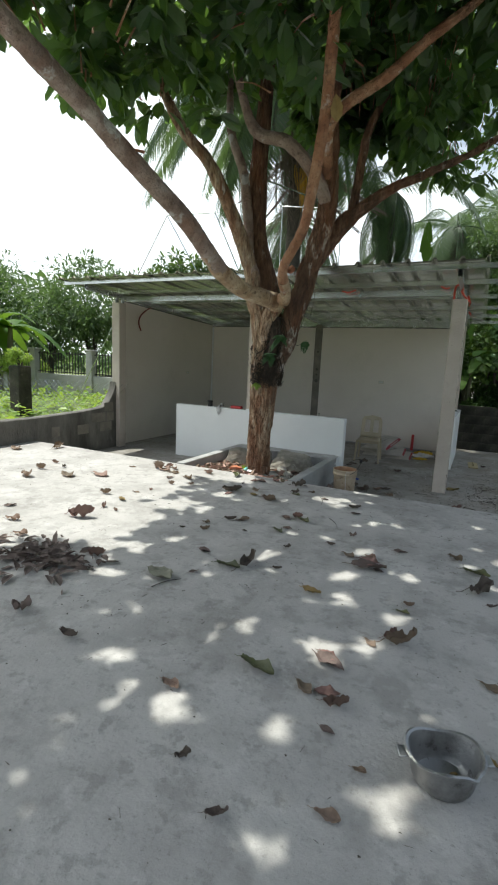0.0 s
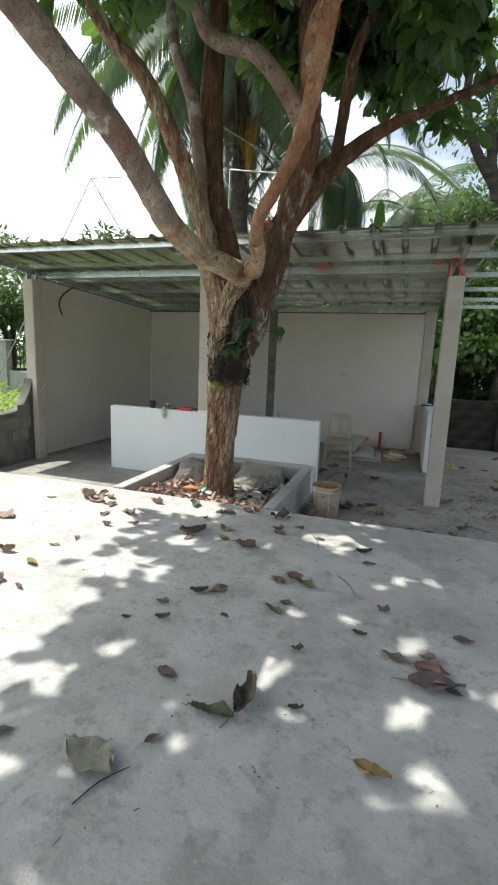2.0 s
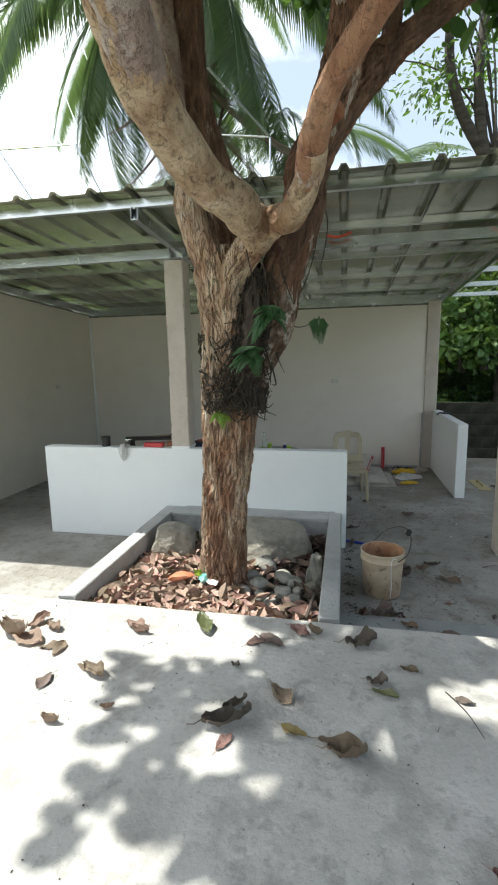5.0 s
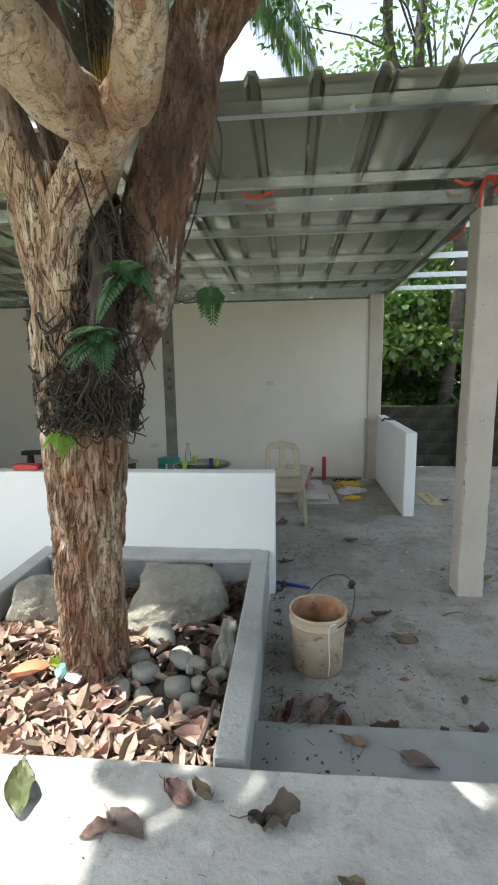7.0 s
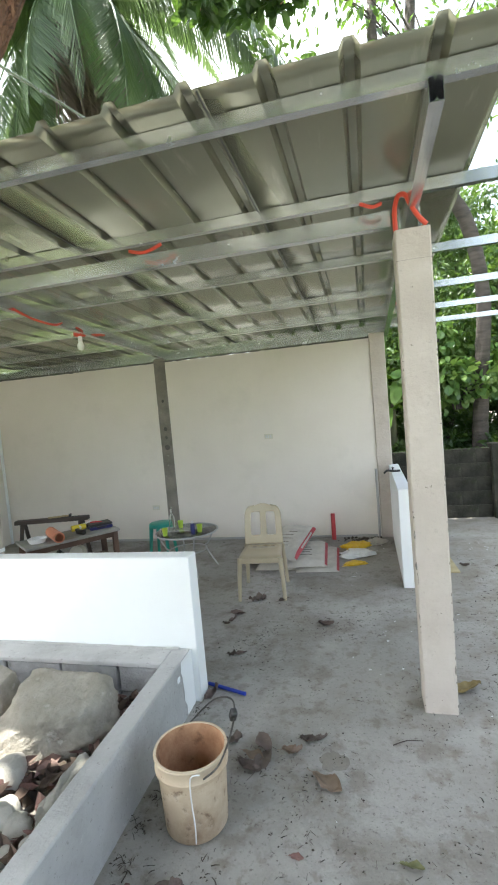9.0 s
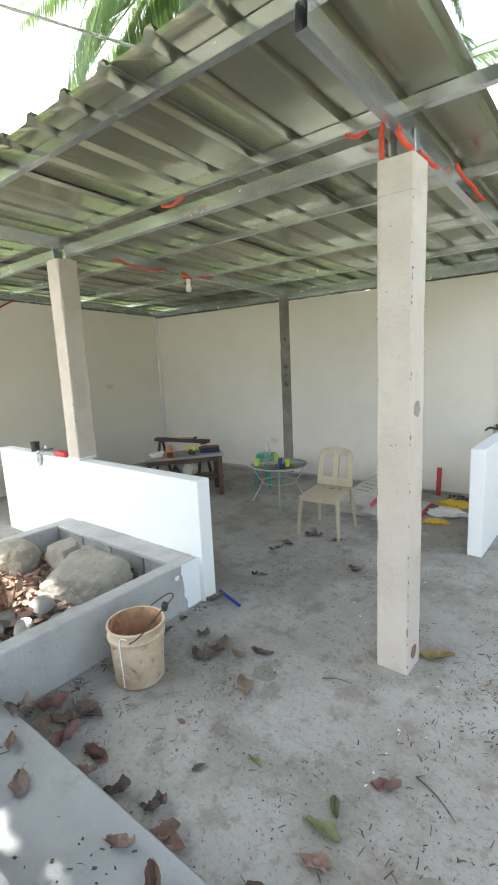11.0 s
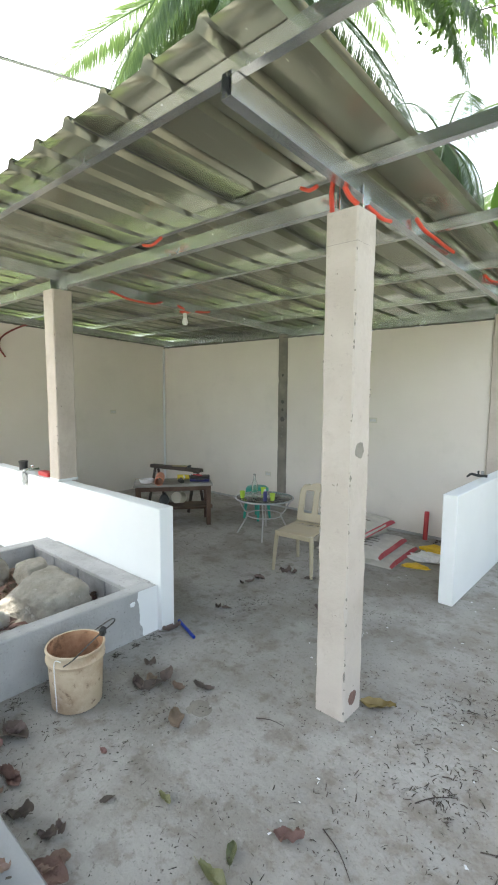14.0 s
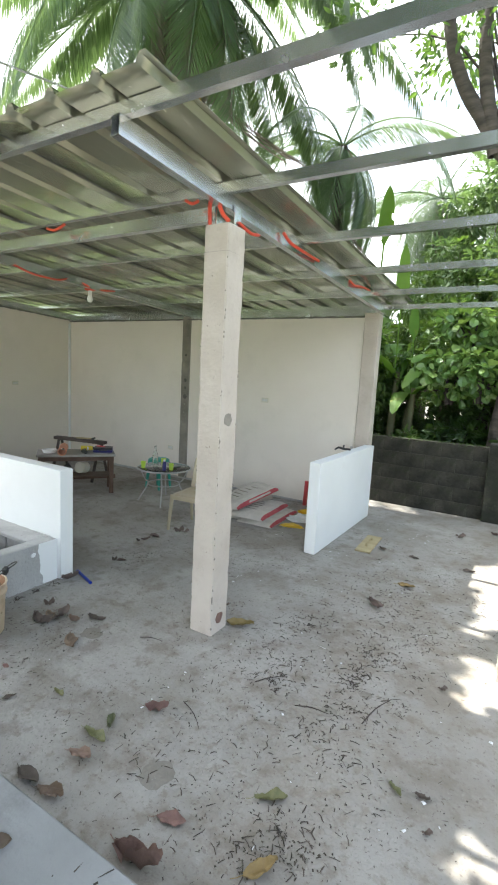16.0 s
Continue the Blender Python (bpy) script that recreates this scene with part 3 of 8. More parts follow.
LEAF = (np.array([(0, 0, 0), (.28, .42, .12), (.68, .36, .08), (1, 0, -.12), (.68, -.36, .08), (.28, -.42, .12), (.33, 0, 0), (.7, 0, -.03)], float),
        [(0, 6, 1), (1, 6, 7, 2), (2, 7, 3), (0, 5, 6), (5, 4, 7, 6), (4, 3, 7)])
BROAD = (np.array([(0, 0, 0), (.22, .26, .10), (.52, .46, .12), (.80, .40, .02), (1, 0, -.16), (.80, -.40, .02), (.52, -.46, .12), (.22, -.26, .10), (.36, 0, -.02), (.70, 0, -.05)], float),
         [(0, 8, 1), (1, 8, 2), (2, 8, 9), (2, 9, 3), (3, 9, 4), (0, 7, 8), (7, 6, 8), (6, 9, 8), (6, 5, 9), (5, 4, 9)])
CURL = (np.array([(0, 0, 0), (.25, .30, .34), (.66, .27, .38), (1, 0, .22), (.66, -.34, .16), (.25, -.36, .22), (.33, 0, -.06), (.7, 0, -.04)], float), LEAF[1])
CARD = (np.array([(0, 0, 0), (.5, .4, .1), (1, 0, -.1), (.5, -.4, .1)], float), [(0, 3, 2), (0, 2, 1)])


def leaves(geo, origins, dirs, ups, lengths, ratio=0.45, shape=LEAF):
    """Many leaves at once: origin, direction, upper side and length of each."""
    o, d, u = (np.asarray(a, float) for a in (origins, dirs, ups))
    d = d / (np.linalg.norm(d, axis=1, keepdims=True) + 1e-9)
    s = np.cross(d, u)
    s = s / (np.linalg.norm(s, axis=1, keepdims=True) + 1e-9)
    u = np.cross(s, d)
    ln = np.asarray(lengths, float)[:, None]
    t, fs = shape
    w = ln * ratio
    n0 = len(geo.v)
    vs = (o[:, None, :] + t[None, :, 0:1] * (d * ln)[:, None, :] + t[None, :, 1:2] * (s * w)[:, None, :] + t[None, :, 2:3] * (u * w)[:, None, :])
    k = t.shape[0]
    geo.v.extend(map(tuple, vs.reshape(-1, 3)))
    for i in range(len(o)):
        b = n0 + i * k
        geo.f.extend([tuple(b + j for j in q) for q in fs])
    return geo


def unit(rng, n):
    v = rng.normal(size=(n, 3))
    return v / np.linalg.norm(v, axis=1, keepdims=True)


def foliage(geo, centres, radii, per, length, rng, ratio=0.45, shape=CARD, droop=0.4, flat=0.75):
    """Leaf clumps: leaves scattered in shells round many centres."""
    for c, r in zip(centres, radii):
        d = unit(rng, per)
        rad = r * rng.uniform(0.35, 1.05, (per, 1)) ** 0.7
        o = np.asarray(c) + d * rad * np.array([1, 1, flat])
        way = d + rng.normal(size=(per, 3)) * 0.6 + np.array([0, 0, -droop])
        up = np.array([0, 0, 1.0]) + rng.normal(size=(per, 3)) * 0.5
        leaves(geo, o, way, up, length * rng.uniform(0.6, 1.25, per), ratio, shape)
    return geo
# ---- structure ----
SLAB_Z, STEP_Z = 0.34, 0.17
EDGE_Y, STEP_Y = 5.22, 5.64


def grid_sheet(x0, x1, y0, y1, nx, ny, z, amp=0.0, fr=0.5):
    ge = Geo()
    vs = [(x0 + (x1 - x0) * i / nx, y0 + (y1 - y0) * j / ny, 0) for j in range(ny + 1) for i in range(nx + 1)]
    vs = [(x, y, z + amp * noise.noise(Vector((x * fr, y * fr, 3.1)))) for x, y, _ in vs]
    fs = [(j * (nx + 1) + i, j * (nx + 1) + i + 1, (j + 1) * (nx + 1) + i + 1, (j + 1) * (nx + 1) + i) for j in range(ny) for i in range(nx)]
    return ge.add(vs, fs)


solid("ground", grid_sheet(-400, 400, -400, 400, 40, 40, -0.12), M["grass"], "grassy earth ground with bare brown patches", "ground", kind="structure")
solid("garden_ground", Geo().box((60, 70, 0.62), (-36.02, 8, 0.14), 0.0), M["grass"], "raised grassy garden ground beside the boundary wall", "ground", kind="structure")
solid("back_ground", Geo().box((60, 30, 0.62), (8, 26.75, 0.14), 0.0), M["soil"], "raised overgrown earth behind the block wall", "ground", kind="structure")

solid("floor", Geo().box((15.0, 6.7, 0.1), (1.55, 8.3, -0.05), 0.0), M["floor"],
      "dusty grey concrete carport floor with plaster specks", "floor", kind="structure")
# the upper slab, its edge a little uneven
sl = Geo()
nx = 90
top, bot, back = [], [], []
for i in range(nx + 1):
    x = -5.85 + 14.85 * i / nx
    w = 0.012 * noise.noise(Vector((x * 3.1, 0.3, 0))) + 0.006 * noise.noise(Vector((x * 11, 2.3, 0)))
    top.append((x, EDGE_Y + w, SLAB_Z))
    bot.append((x, EDGE_Y + w + 0.004, -0.02))
    back.append((x, -9.0, SLAB_Z))
n1 = nx + 1
sl.add(back + top + bot, [(i, i + 1, n1 + i + 1, n1 + i) for i in range(nx)] + [(n1 + i, n1 + i + 1, 2 * n1 + i + 1, 2 * n1 + i) for i in range(nx)])
solid("slab", sl, M["slab"], "pale grey trowelled concrete yard slab with stains and dappled light", "slab", kind="structure")
solid("step", Geo().box((10.46, 0.42, 0.17), (3.72, 5.44, 0.085), 0.008), M["step"], "long low grey concrete step below the slab", "step", kind="structure")

# walls


def ragged_wall(x0, x1):
    """The rear wall, its skim coat ending in an uneven line under the roof."""
    ge = Geo()
    n = int((x1 - x0) / 0.03)
    fr, tp, bk = [], [], []
    for i in range(n + 1):
        x = x0 + (x1 - x0) * i / n
        h = 2.565 + 0.010 * noise.noise(Vector((x * 9, 1, 0))) + 0.007 * noise.noise(Vector((x * 31, 2, 0)))
        fr.append((x, 10.755, 0.0))
        tp.append((x, 10.755 + 0.002 * noise.noise(Vector((x * 2, 5, 0))), h))
        bk.append((x, 10.885, h))
    k = n + 1
    ge.add(fr + tp + bk, [(i, i + 1, k + i + 1, k + i) for i in range(n)] + [(k + i, k + i + 1, 2 * k + i + 1, 2 * k + i) for i in range(n)])
    ge.add([(x0, 10.885, 0), (x1, 10.885, 0), (x1, 10.885, 2.56), (x0, 10.885, 2.56)], [(0, 3, 2, 1)])
    return ge


solid("wall_back_1", ragged_wall(-5.95, -3.22), M["wall"], "off-white skim-coated rear wall", "wall", kind="structure")
solid("wall_back_2", ragged_wall(-3.05, -0.25), M["wall"], "off-white skim-coated rear wall with a socket", "wall", kind="structure")
lw = Geo()
lw.add([(-6.08, 7.25, 0), (-5.95, 7.25, 0), (-5.95, 10.89, 0), (-6.08, 10.89, 0),
        (-6.08, 7.25, 2.76), (-5.95, 7.25, 2.76), (-5.95, 10.89, 2.60), (-6.08, 10.89, 2.60)],
       [(0, 3, 2, 1), (4, 5, 6, 7), (0, 1, 5, 4), (1, 2, 6, 5), (2, 3, 7, 6), (3, 0, 4, 7)])
solid("wall_left", lw, M["wall"], "off-white skim-coated side wall with a small socket", "wall", kind="structure", smooth=0)
solid("low_wall", Geo().box((3.06, 0.125, 0.925), (-2.985, 7.18, 0.4625), 0.006), M["white"], "freshly painted white half-height wall behind the planter", "wall", kind="structure")
solid("half_wall", Geo().box((0.12, 1.77, 0.94), (-0.050, 9.875, 0.47), 0.006), M["white"], "white painted half-height partition wall", "wall", kind="structure")


def rough_post(name, x0, x1, y0, y1, h, mat, label, chip=0.008, seed=0.0):
    """An upright of plastered concrete with slightly broken edges."""
    ge = Geo()
    n = 46
    ring = []
    for i in range(n + 1):
        z = h * i / n
        for k, (x, y) in enumerate(((x0, y0), (x1, y0), (x1, y1), (x0, y1))):
            sx, sy = (1 if x == x0 else -1), (1 if y == y0 else -1)
            c = chip * (1 + 1.6 * max(0.0, noise.noise(Vector((z * 7, k * 5.3, seed)))) ** 1.0 + 0.8 * noise.noise(Vector((z * 23, k * 3.1, seed))))
            o = 0.003 * noise.noise(Vector((z * 1.3, k, seed + 4)))
            first = (x + sx * o, y + sy * c, z) if k in (0, 2) else (x + sx * c, y + sy * o, z)
            second = (x + sx * c, y + sy * o, z) if k in (0, 2) else (x + sx * o, y + sy * c, z)
            ring += [first, second]
    fs = [(i * 8 + k, i * 8 + (k + 1) % 8, (i + 1) * 8 + (k + 1) % 8, (i + 1) * 8 + k) for i in range(n) for k in range(8)]
    fs.append(tuple(n * 8 + k for k in range(8)))
    ge.add(ring, fs)
    return solid(name, ge, mat, label, "post", kind="structure", smooth=0)


def splat(r, seed, stretch=1.0, n=26, lift=0.003):
    """A flat patch with an uneven outline, facing +z."""
    ge = Geo()
    rim = []
    for k in range(n):
        t_ = 2 * math.pi * k / n
        q = r * (1 + 0.30 * noise.noise(Vector((math.cos(t_) * 1.7, math.sin(t_) * 1.7, seed))) + 0.16 * noise.noise(Vector((math.cos(t_) * 5, math.sin(t_) * 5, seed))))
        rim.append((q * math.cos(t_) * stretch, q * math.sin(t_), 0.0))
    mid = [(x * 0.8, y * 0.8, lift) for x, y, _ in rim]
    ge.add(rim + mid + [(0, 0, lift)], [(k, (k + 1) % n, n + (k + 1) % n, n + k) for k in range(n)] + [(n + k, n + (k + 1) % n, 2 * n) for k in range(n)])
    return ge


def turned(ge, m):
    ge.v = [tuple(m @ Vector(p)) for p in ge.v]
    return ge


def edge_chips(post, x, y, h, seed, n=20):
    """Small broken spots along an upright edge, showing the darker core."""
    rr = np.random.default_rng(seed)
    ge = Geo()
    for _ in range(n):
        z = rr.uniform(0.02, h - 0.05)
        ln = rr.uniform(0.006, 0.03) if rr.uniform() < 0.85 else rr.uniform(0.03, 0.07)
        w = rr.uniform(0.003, 0.007)
        ge.tube([(x, y, z), (x + 0.002 * rr.normal(), y + 0.002 * rr.normal(), z + ln / 2), (x, y, z + ln)], [w * 0.3, w, w * 0.25], 6, 2)
    part("chipped_edge", ge, M["bare"], post, "dark chips along the edge", smooth=0)


post_r = rough_post("post_1", -0.135, 0.045, 7.16, 7.35, 2.66, M["post"], "cream plastered square concrete post with chipped edges", seed=1.0)
post_m = rough_post("post_2", -3.13, -2.95, 7.124, 7.31, 2.67, M["post"], "cream plastered square concrete post rising through the white wall", seed=2.0)
rough_post("post_3", -5.95, -5.77, 7.06, 7.25, 2.68, M["post"], "pale grey plastered corner post", seed=3.0)
rough_post("post_4", 1.72, 1.90, 7.78, 7.97, 2.66, M["post"], "pale plastered square concrete post", seed=4.0)
column_m = rough_post("column_1", -3.22, -3.05, 10.742, 10.89, 2.62, M["bare"], "bare grey concrete wall column with rough edges", chip=0.01, seed=5.0)
rough_post("column_2", -0.25, -0.06, 10.725, 10.89, 2.62, M["post"], "cream plastered concrete end column", chip=0.008, seed=6.0)
for z, r in ((1.62, 0.028), (1.50, 0.022), (1.36, 0.04), (2.02, 0.02)):
    part("form_mark", turned(splat(r, z * 3), pose(-3.13, 10.741, z, 90, 0, 0)), M["mortar"], column_m, "dark round form-tie mark", smooth=0)
# collar of white paint on the middle post, dark repair marks on the right one
part("paint_collar", Geo().box((0.186, 0.194, 0.03), (-3.04, 7.217, 0.937), 0.006), M["white"], post_m, "white paint collar")
part("repair_mark", turned(splat(0.045, 3.0), pose(0.0445, 7.25, 1.47, 0, 90, 0)), M["bare"], post_r, "rough grey mortar patch", smooth=0)
part("base_mark", turned(splat(0.042, 5.0), pose(0.0445, 7.25, 0.10, 0, 90, 0)), M["redleaf"], post_r, "reddish round scuff", smooth=0)
part("joint_line", Geo().box((0.182, 0.192, 0.002), (-0.045, 7.255, 2.50), 0.001), M["bare"], post_r, "thin crack line near the top")
edge_chips(post_r, 0.040, 7.166, 2.6, 1, 26)
edge_chips(post_r, -0.130, 7.166, 2.6, 2)
edge_chips(post_r, 0.040, 7.345, 2.6, 3)
edge_chips(post_m, -2.956, 7.130, 2.6, 4)
edge_chips(post_m, -3.124, 7.130, 2.6, 5)

# white upright strip, 35 mm square, where side and rear walls meet
solid("corner_trim", Geo().box((0.035, 0.035, 2.54), (-5.925, 10.725, 1.27), 0.006), M["white"], "narrow white strip in the corner of the walls", "trim", kind="structure")
solid("baseboard_line", Geo().box((5.6, 0.02, 0.03), (-3.1, 10.75, 0.015), 0.004), M["plaster"], "grey mortar line along the foot of the rear wall", "trim", kind="structure")

# ---- roof ----
ROOF_SLOPE = -0.045


def rz_(y, z0):
    return z0 + ROOF_SLOPE * (y - 6.36)


roof = thing("carport_roof", "galvanised rib-profile steel roof on C-channel purlins and rafters", "roof", kind="structure")


def c_channel(geo, a, b, w, h, t=0.004, open_side=1):
    """A lipped C-section from a to b, h high and w wide, its open side towards +x or +y as open_side says."""
    a, b = Vector(a), Vector(b)
    d = (b - a).normalized()
    s = Vector((0, 0, 1)).cross(d).normalized() * open_side
    u = d.cross(s).normalized()
    if u.z < 0:
        u = -u
    lip = 0.018
    prof = [(w / 2, -h / 2 + lip), (w / 2, -h / 2), (-w / 2, -h / 2), (-w / 2, h / 2), (w / 2, h / 2), (w / 2, h / 2 - lip),
            (w / 2 - t, h / 2 - lip), (w / 2 - t, h / 2 - t), (-w / 2 + t, h / 2 - t), (-w / 2 + t, -h / 2 + t), (w / 2 - t, -h / 2 + t), (w / 2 - t, -h / 2 + lip)]
    n = len(prof)
    vs = [p + s * q[0] + u * q[1] for p in (a, b) for q in prof]
    fs = [(k, (k + 1) % n, n + (k + 1) % n, n + k) for k in range(n)]
    quads = [(0, 1, 10, 11), (1, 2, 9, 10), (2, 3, 8, 9), (3, 4, 7, 8), (4, 5, 6, 7)]
    fs += quads + [tuple(n + i for i in reversed(q)) for q in quads]
    geo.add(vs, fs)
    return geo


# rafters run from front to back, purlins across them, one beam over the posts
for x in (-0.03, -3.04, -5.86, 4.3):
    box_ = Geo()
    for dx, way in ((-0.0135, -1), (0.0135, 1)):
        c_channel(box_, (x + dx, 6.33, rz_(6.33, 2.846)), (x + dx, 11.0, rz_(11.0, 2.846)), 0.026, 0.092, 0.003, way)
    part("rafter", box_, M["steel"], roof, "boxed pair of steel channels, open at the front end")
for y in (6.38, 7.24, 8.25, 9.25, 10.16, 10.97):
    part("purlin", c_channel(Geo(), (-6.38, y, rz_(y, 2.926)), (4.4, y, rz_(y, 2.926)), 0.045, 0.060, open_side=1), M["steel"], roof)
part("beam", c_channel(Geo(), (-5.80, 7.30, 2.765), (-0.145, 7.30, 2.765), 0.055, 0.085, open_side=1), M["steel"], roof, "C-channel beam between the post tops")
part("wall_plate", c_channel(Geo(), (-5.95, 10.80, 2.632), (-0.06, 10.80, 2.632), 0.05, 0.092, open_side=1), M["steel"], roof, "steel channel along the top of the rear wall")


def mortar_bead(a, b, seed, n=90):
    """A ragged dark bead of raw mortar along the top of a wall."""
    a, b = Vector(a), Vector(b)
    pts = [a.lerp(b, i / n) + Vector((0, 0, 0.008 * noise.noise(Vector((i * 0.7, seed, 0))))) for i in range(n + 1)]
    rad = [0.013 + 0.008 * noise.noise(Vector((i * 1.3, seed, 4.0))) for i in range(n + 1)]
    return Geo().tube(pts, rad, 6, 1, 0.5, 9.0)


part("mortar_bead", mortar_bead((-5.95, 10.755, 2.575), (-0.25, 10.755, 2.575), 1.0), M["mortar"], roof, "dark ragged mortar line on the rear wall")
part("mortar_bead", mortar_bead((-5.948, 7.30, 2.755), (-5.948, 10.75, 2.60), 2.0), M["mortar"], roof, "dark ragged mortar line on the side wall")
for x, y in ((-0.045, 7.27), (-3.04, 7.22), (-5.86, 7.16)):
    part("bracket", Geo().box((0.010, 0.09, 0.15), (x - 0.055, y, 2.735), 0.002), M["steel"], roof, "upright steel fixing plate")
    part("bracket", Geo().box((0.010, 0.07, 0.14), (x + 0.055, y + 0.03, 2.73), 0.002), M["steel"], roof, "upright steel fixing plate")


PURLIN_Y = (6.38, 7.24, 8.25, 9.25, 10.16, 10.97)


def roof_sheet(x0, x1, lift):
    """One ribbed sheet: pans that bow a little between the purlins, with upright trapezoid ribs every 0.3 m."""
    xs = [(x0, 0.0, 0)]
    for k in range(22, -1, -1):
        c = -0.016 - 0.30 * k
        if x0 + 0.03 < c < x1 - 0.03:
            xs += [(c - 0.037, 0.0, k), (c - 0.017, 0.036, k), (c + 0.017, 0.036, k), (c + 0.037, 0.0, k - 1)]
    if x1 > 0.2:
        xs += [(x1 - 0.05, 0.0, -1), (x1 - 0.034, 0.036, -1), (x1, 0.036, -1)]
    else:
        xs.append((x1, 0.0, 0))
    vs = []
    rows = [6.20 + (11.15 - 6.20) * j / 60 for j in range(61)]
    for y in rows:
        near = [p for p in PURLIN_Y if p <= y]
        a = near[-1] if near else 6.20
        b = min([p for p in PURLIN_Y if p > y], default=11.15)
        f = (y - a) / (b - a)
        for x, h, k in xs:
            bow = (0.0006 + 0.0012 * noise.noise(Vector((k * 1.7, a * 2.3, 0.5)))) * math.sin(math.pi * f) ** 2 if near else 0.0
            vs.append((x, y, rz_(y, 2.957) + h + lift - bow + 0.0005 * noise.noise(Vector((x * 3, y * 2, 0)))))
    n = len(xs)
    up = [(j * n + i, j * n + i + 1, (j + 1) * n + i + 1, (j + 1) * n + i) for j in range(60) for i in range(n - 1)]
    ob = part("roof_sheet", Geo().add(vs, up), M["sheet"], roof, smooth=25)
    sol = ob.modifiers.new("thickness", "SOLIDIFY")
    sol.thickness, sol.offset = 0.0012, 1.0
    return ob


seams = [-6.40, -5.676, -4.476, -3.276, -2.076, -0.876, 0.27]
for i in range(len(seams) - 1):
    a, b = seams[i], seams[i + 1]
    roof_sheet(a, b + (0.02 if b < 0.2 else 0.0), 0.0022 * (i % 2))
for x in seams[1:-1]:
    part("lap_seam", Geo().tube([(x + 0.012, 6.21, rz_(6.21, 2.9535)), (x + 0.012, 11.1, rz_(11.1, 2.9535))], 0.0045, 5, 1), M["black"], roof, "dark lap between two sheets")

# ---- planter ----
planter = thing("planter", "grey plastered concrete tree planter with a raw block back", "planter")
part("side_wall", Geo().box((0.12, 1.86, 0.36), (-3.15, 6.185, 0.17), 0.008), M["plaster"], planter)
part("side_wall", Geo().box((0.115, 1.86, 0.36), (-1.555, 6.185, 0.17), 0.008), M["plaster"], planter)
part("ledge", Geo().box((1.49, 0.19, 0.03), (-2.3525, 7.015, 0.335), 0.006), M["plaster"], planter, "wide plastered back ledge")
part("soil", grid_sheet(-3.10, -1.60, 5.25, 6.93, 24, 24, 0.13, 0.05, 3.0), M["soil"], planter, "dark planter soil")
# white wall paint carried on over the planter's outer face, ending in an uneven line
ps_ = Geo()
n_ = 18
for k in range(n_ + 1):
    z = 0.004 + 0.345 * k / n_
    ps_.v += [(-1.4945, 6.985 - 0.05 * k / n_ + 0.022 * noise.noise(Vector((z * 14, 3.3, 0))) + 0.012 * noise.noise(Vector((z * 47, 1.3, 0))), z), (-1.4945, 7.116, z)]
ps_.f = [(2 * k, 2 * k + 1, 2 * k + 3, 2 * k + 2) for k in range(n_)]
part("paint_edge", ps_, M["white"], planter, "white paint run with a ragged edge", smooth=0)
part("paint_edge", turned(splat(0.02, 8.0), pose(-1.496, 6.90, 0.27, 0, 90, 0)), M["white"], planter, "white paint splash", smooth=0)
# mortar ridge where the ledge meets the painted wall
part("mortar_ridge", Geo().tube([(-3.0, 7.105, 0.352), (-2.4, 7.10, 0.353), (-2.0, 7.104, 0.351), (-1.56, 7.09, 0.354)], [0.007, 0.010, 0.006, 0.011], 6, 8, 0.4, 9), M["plaster"], planter)
for i in range(4):
    for j in range(2):
        x = -3.09 + 0.19 + i * 0.4 + (0.0 if j else 0.0)
        w = 0.385 if i < 3 else 0.27
        part("block", Geo().box((w, 0.19, 0.155), (-3.09 + 0.4 * i + w / 2, 7.02, 0.08 + 0.163 * j), 0.006), M["blockraw"], planter)

# ---- trees ----
TRUNK = [(-2.331, 5.967, 0.040), (-2.322, 5.916, 0.327), (-2.280, 5.846, 0.773), (-2.228, 5.779, 1.169), (-2.201, 5.728, 1.468), (-2.194, 5.678, 1.768), (-2.190, 5.647, 2.019), (-2.206, 5.613, 2.268), (-2.225, 5.609, 2.389)]
TRUNK_R = [0.190, 0.160, 0.154, 0.160, 0.172, 0.158, 0.146, 0.146, 0.12]


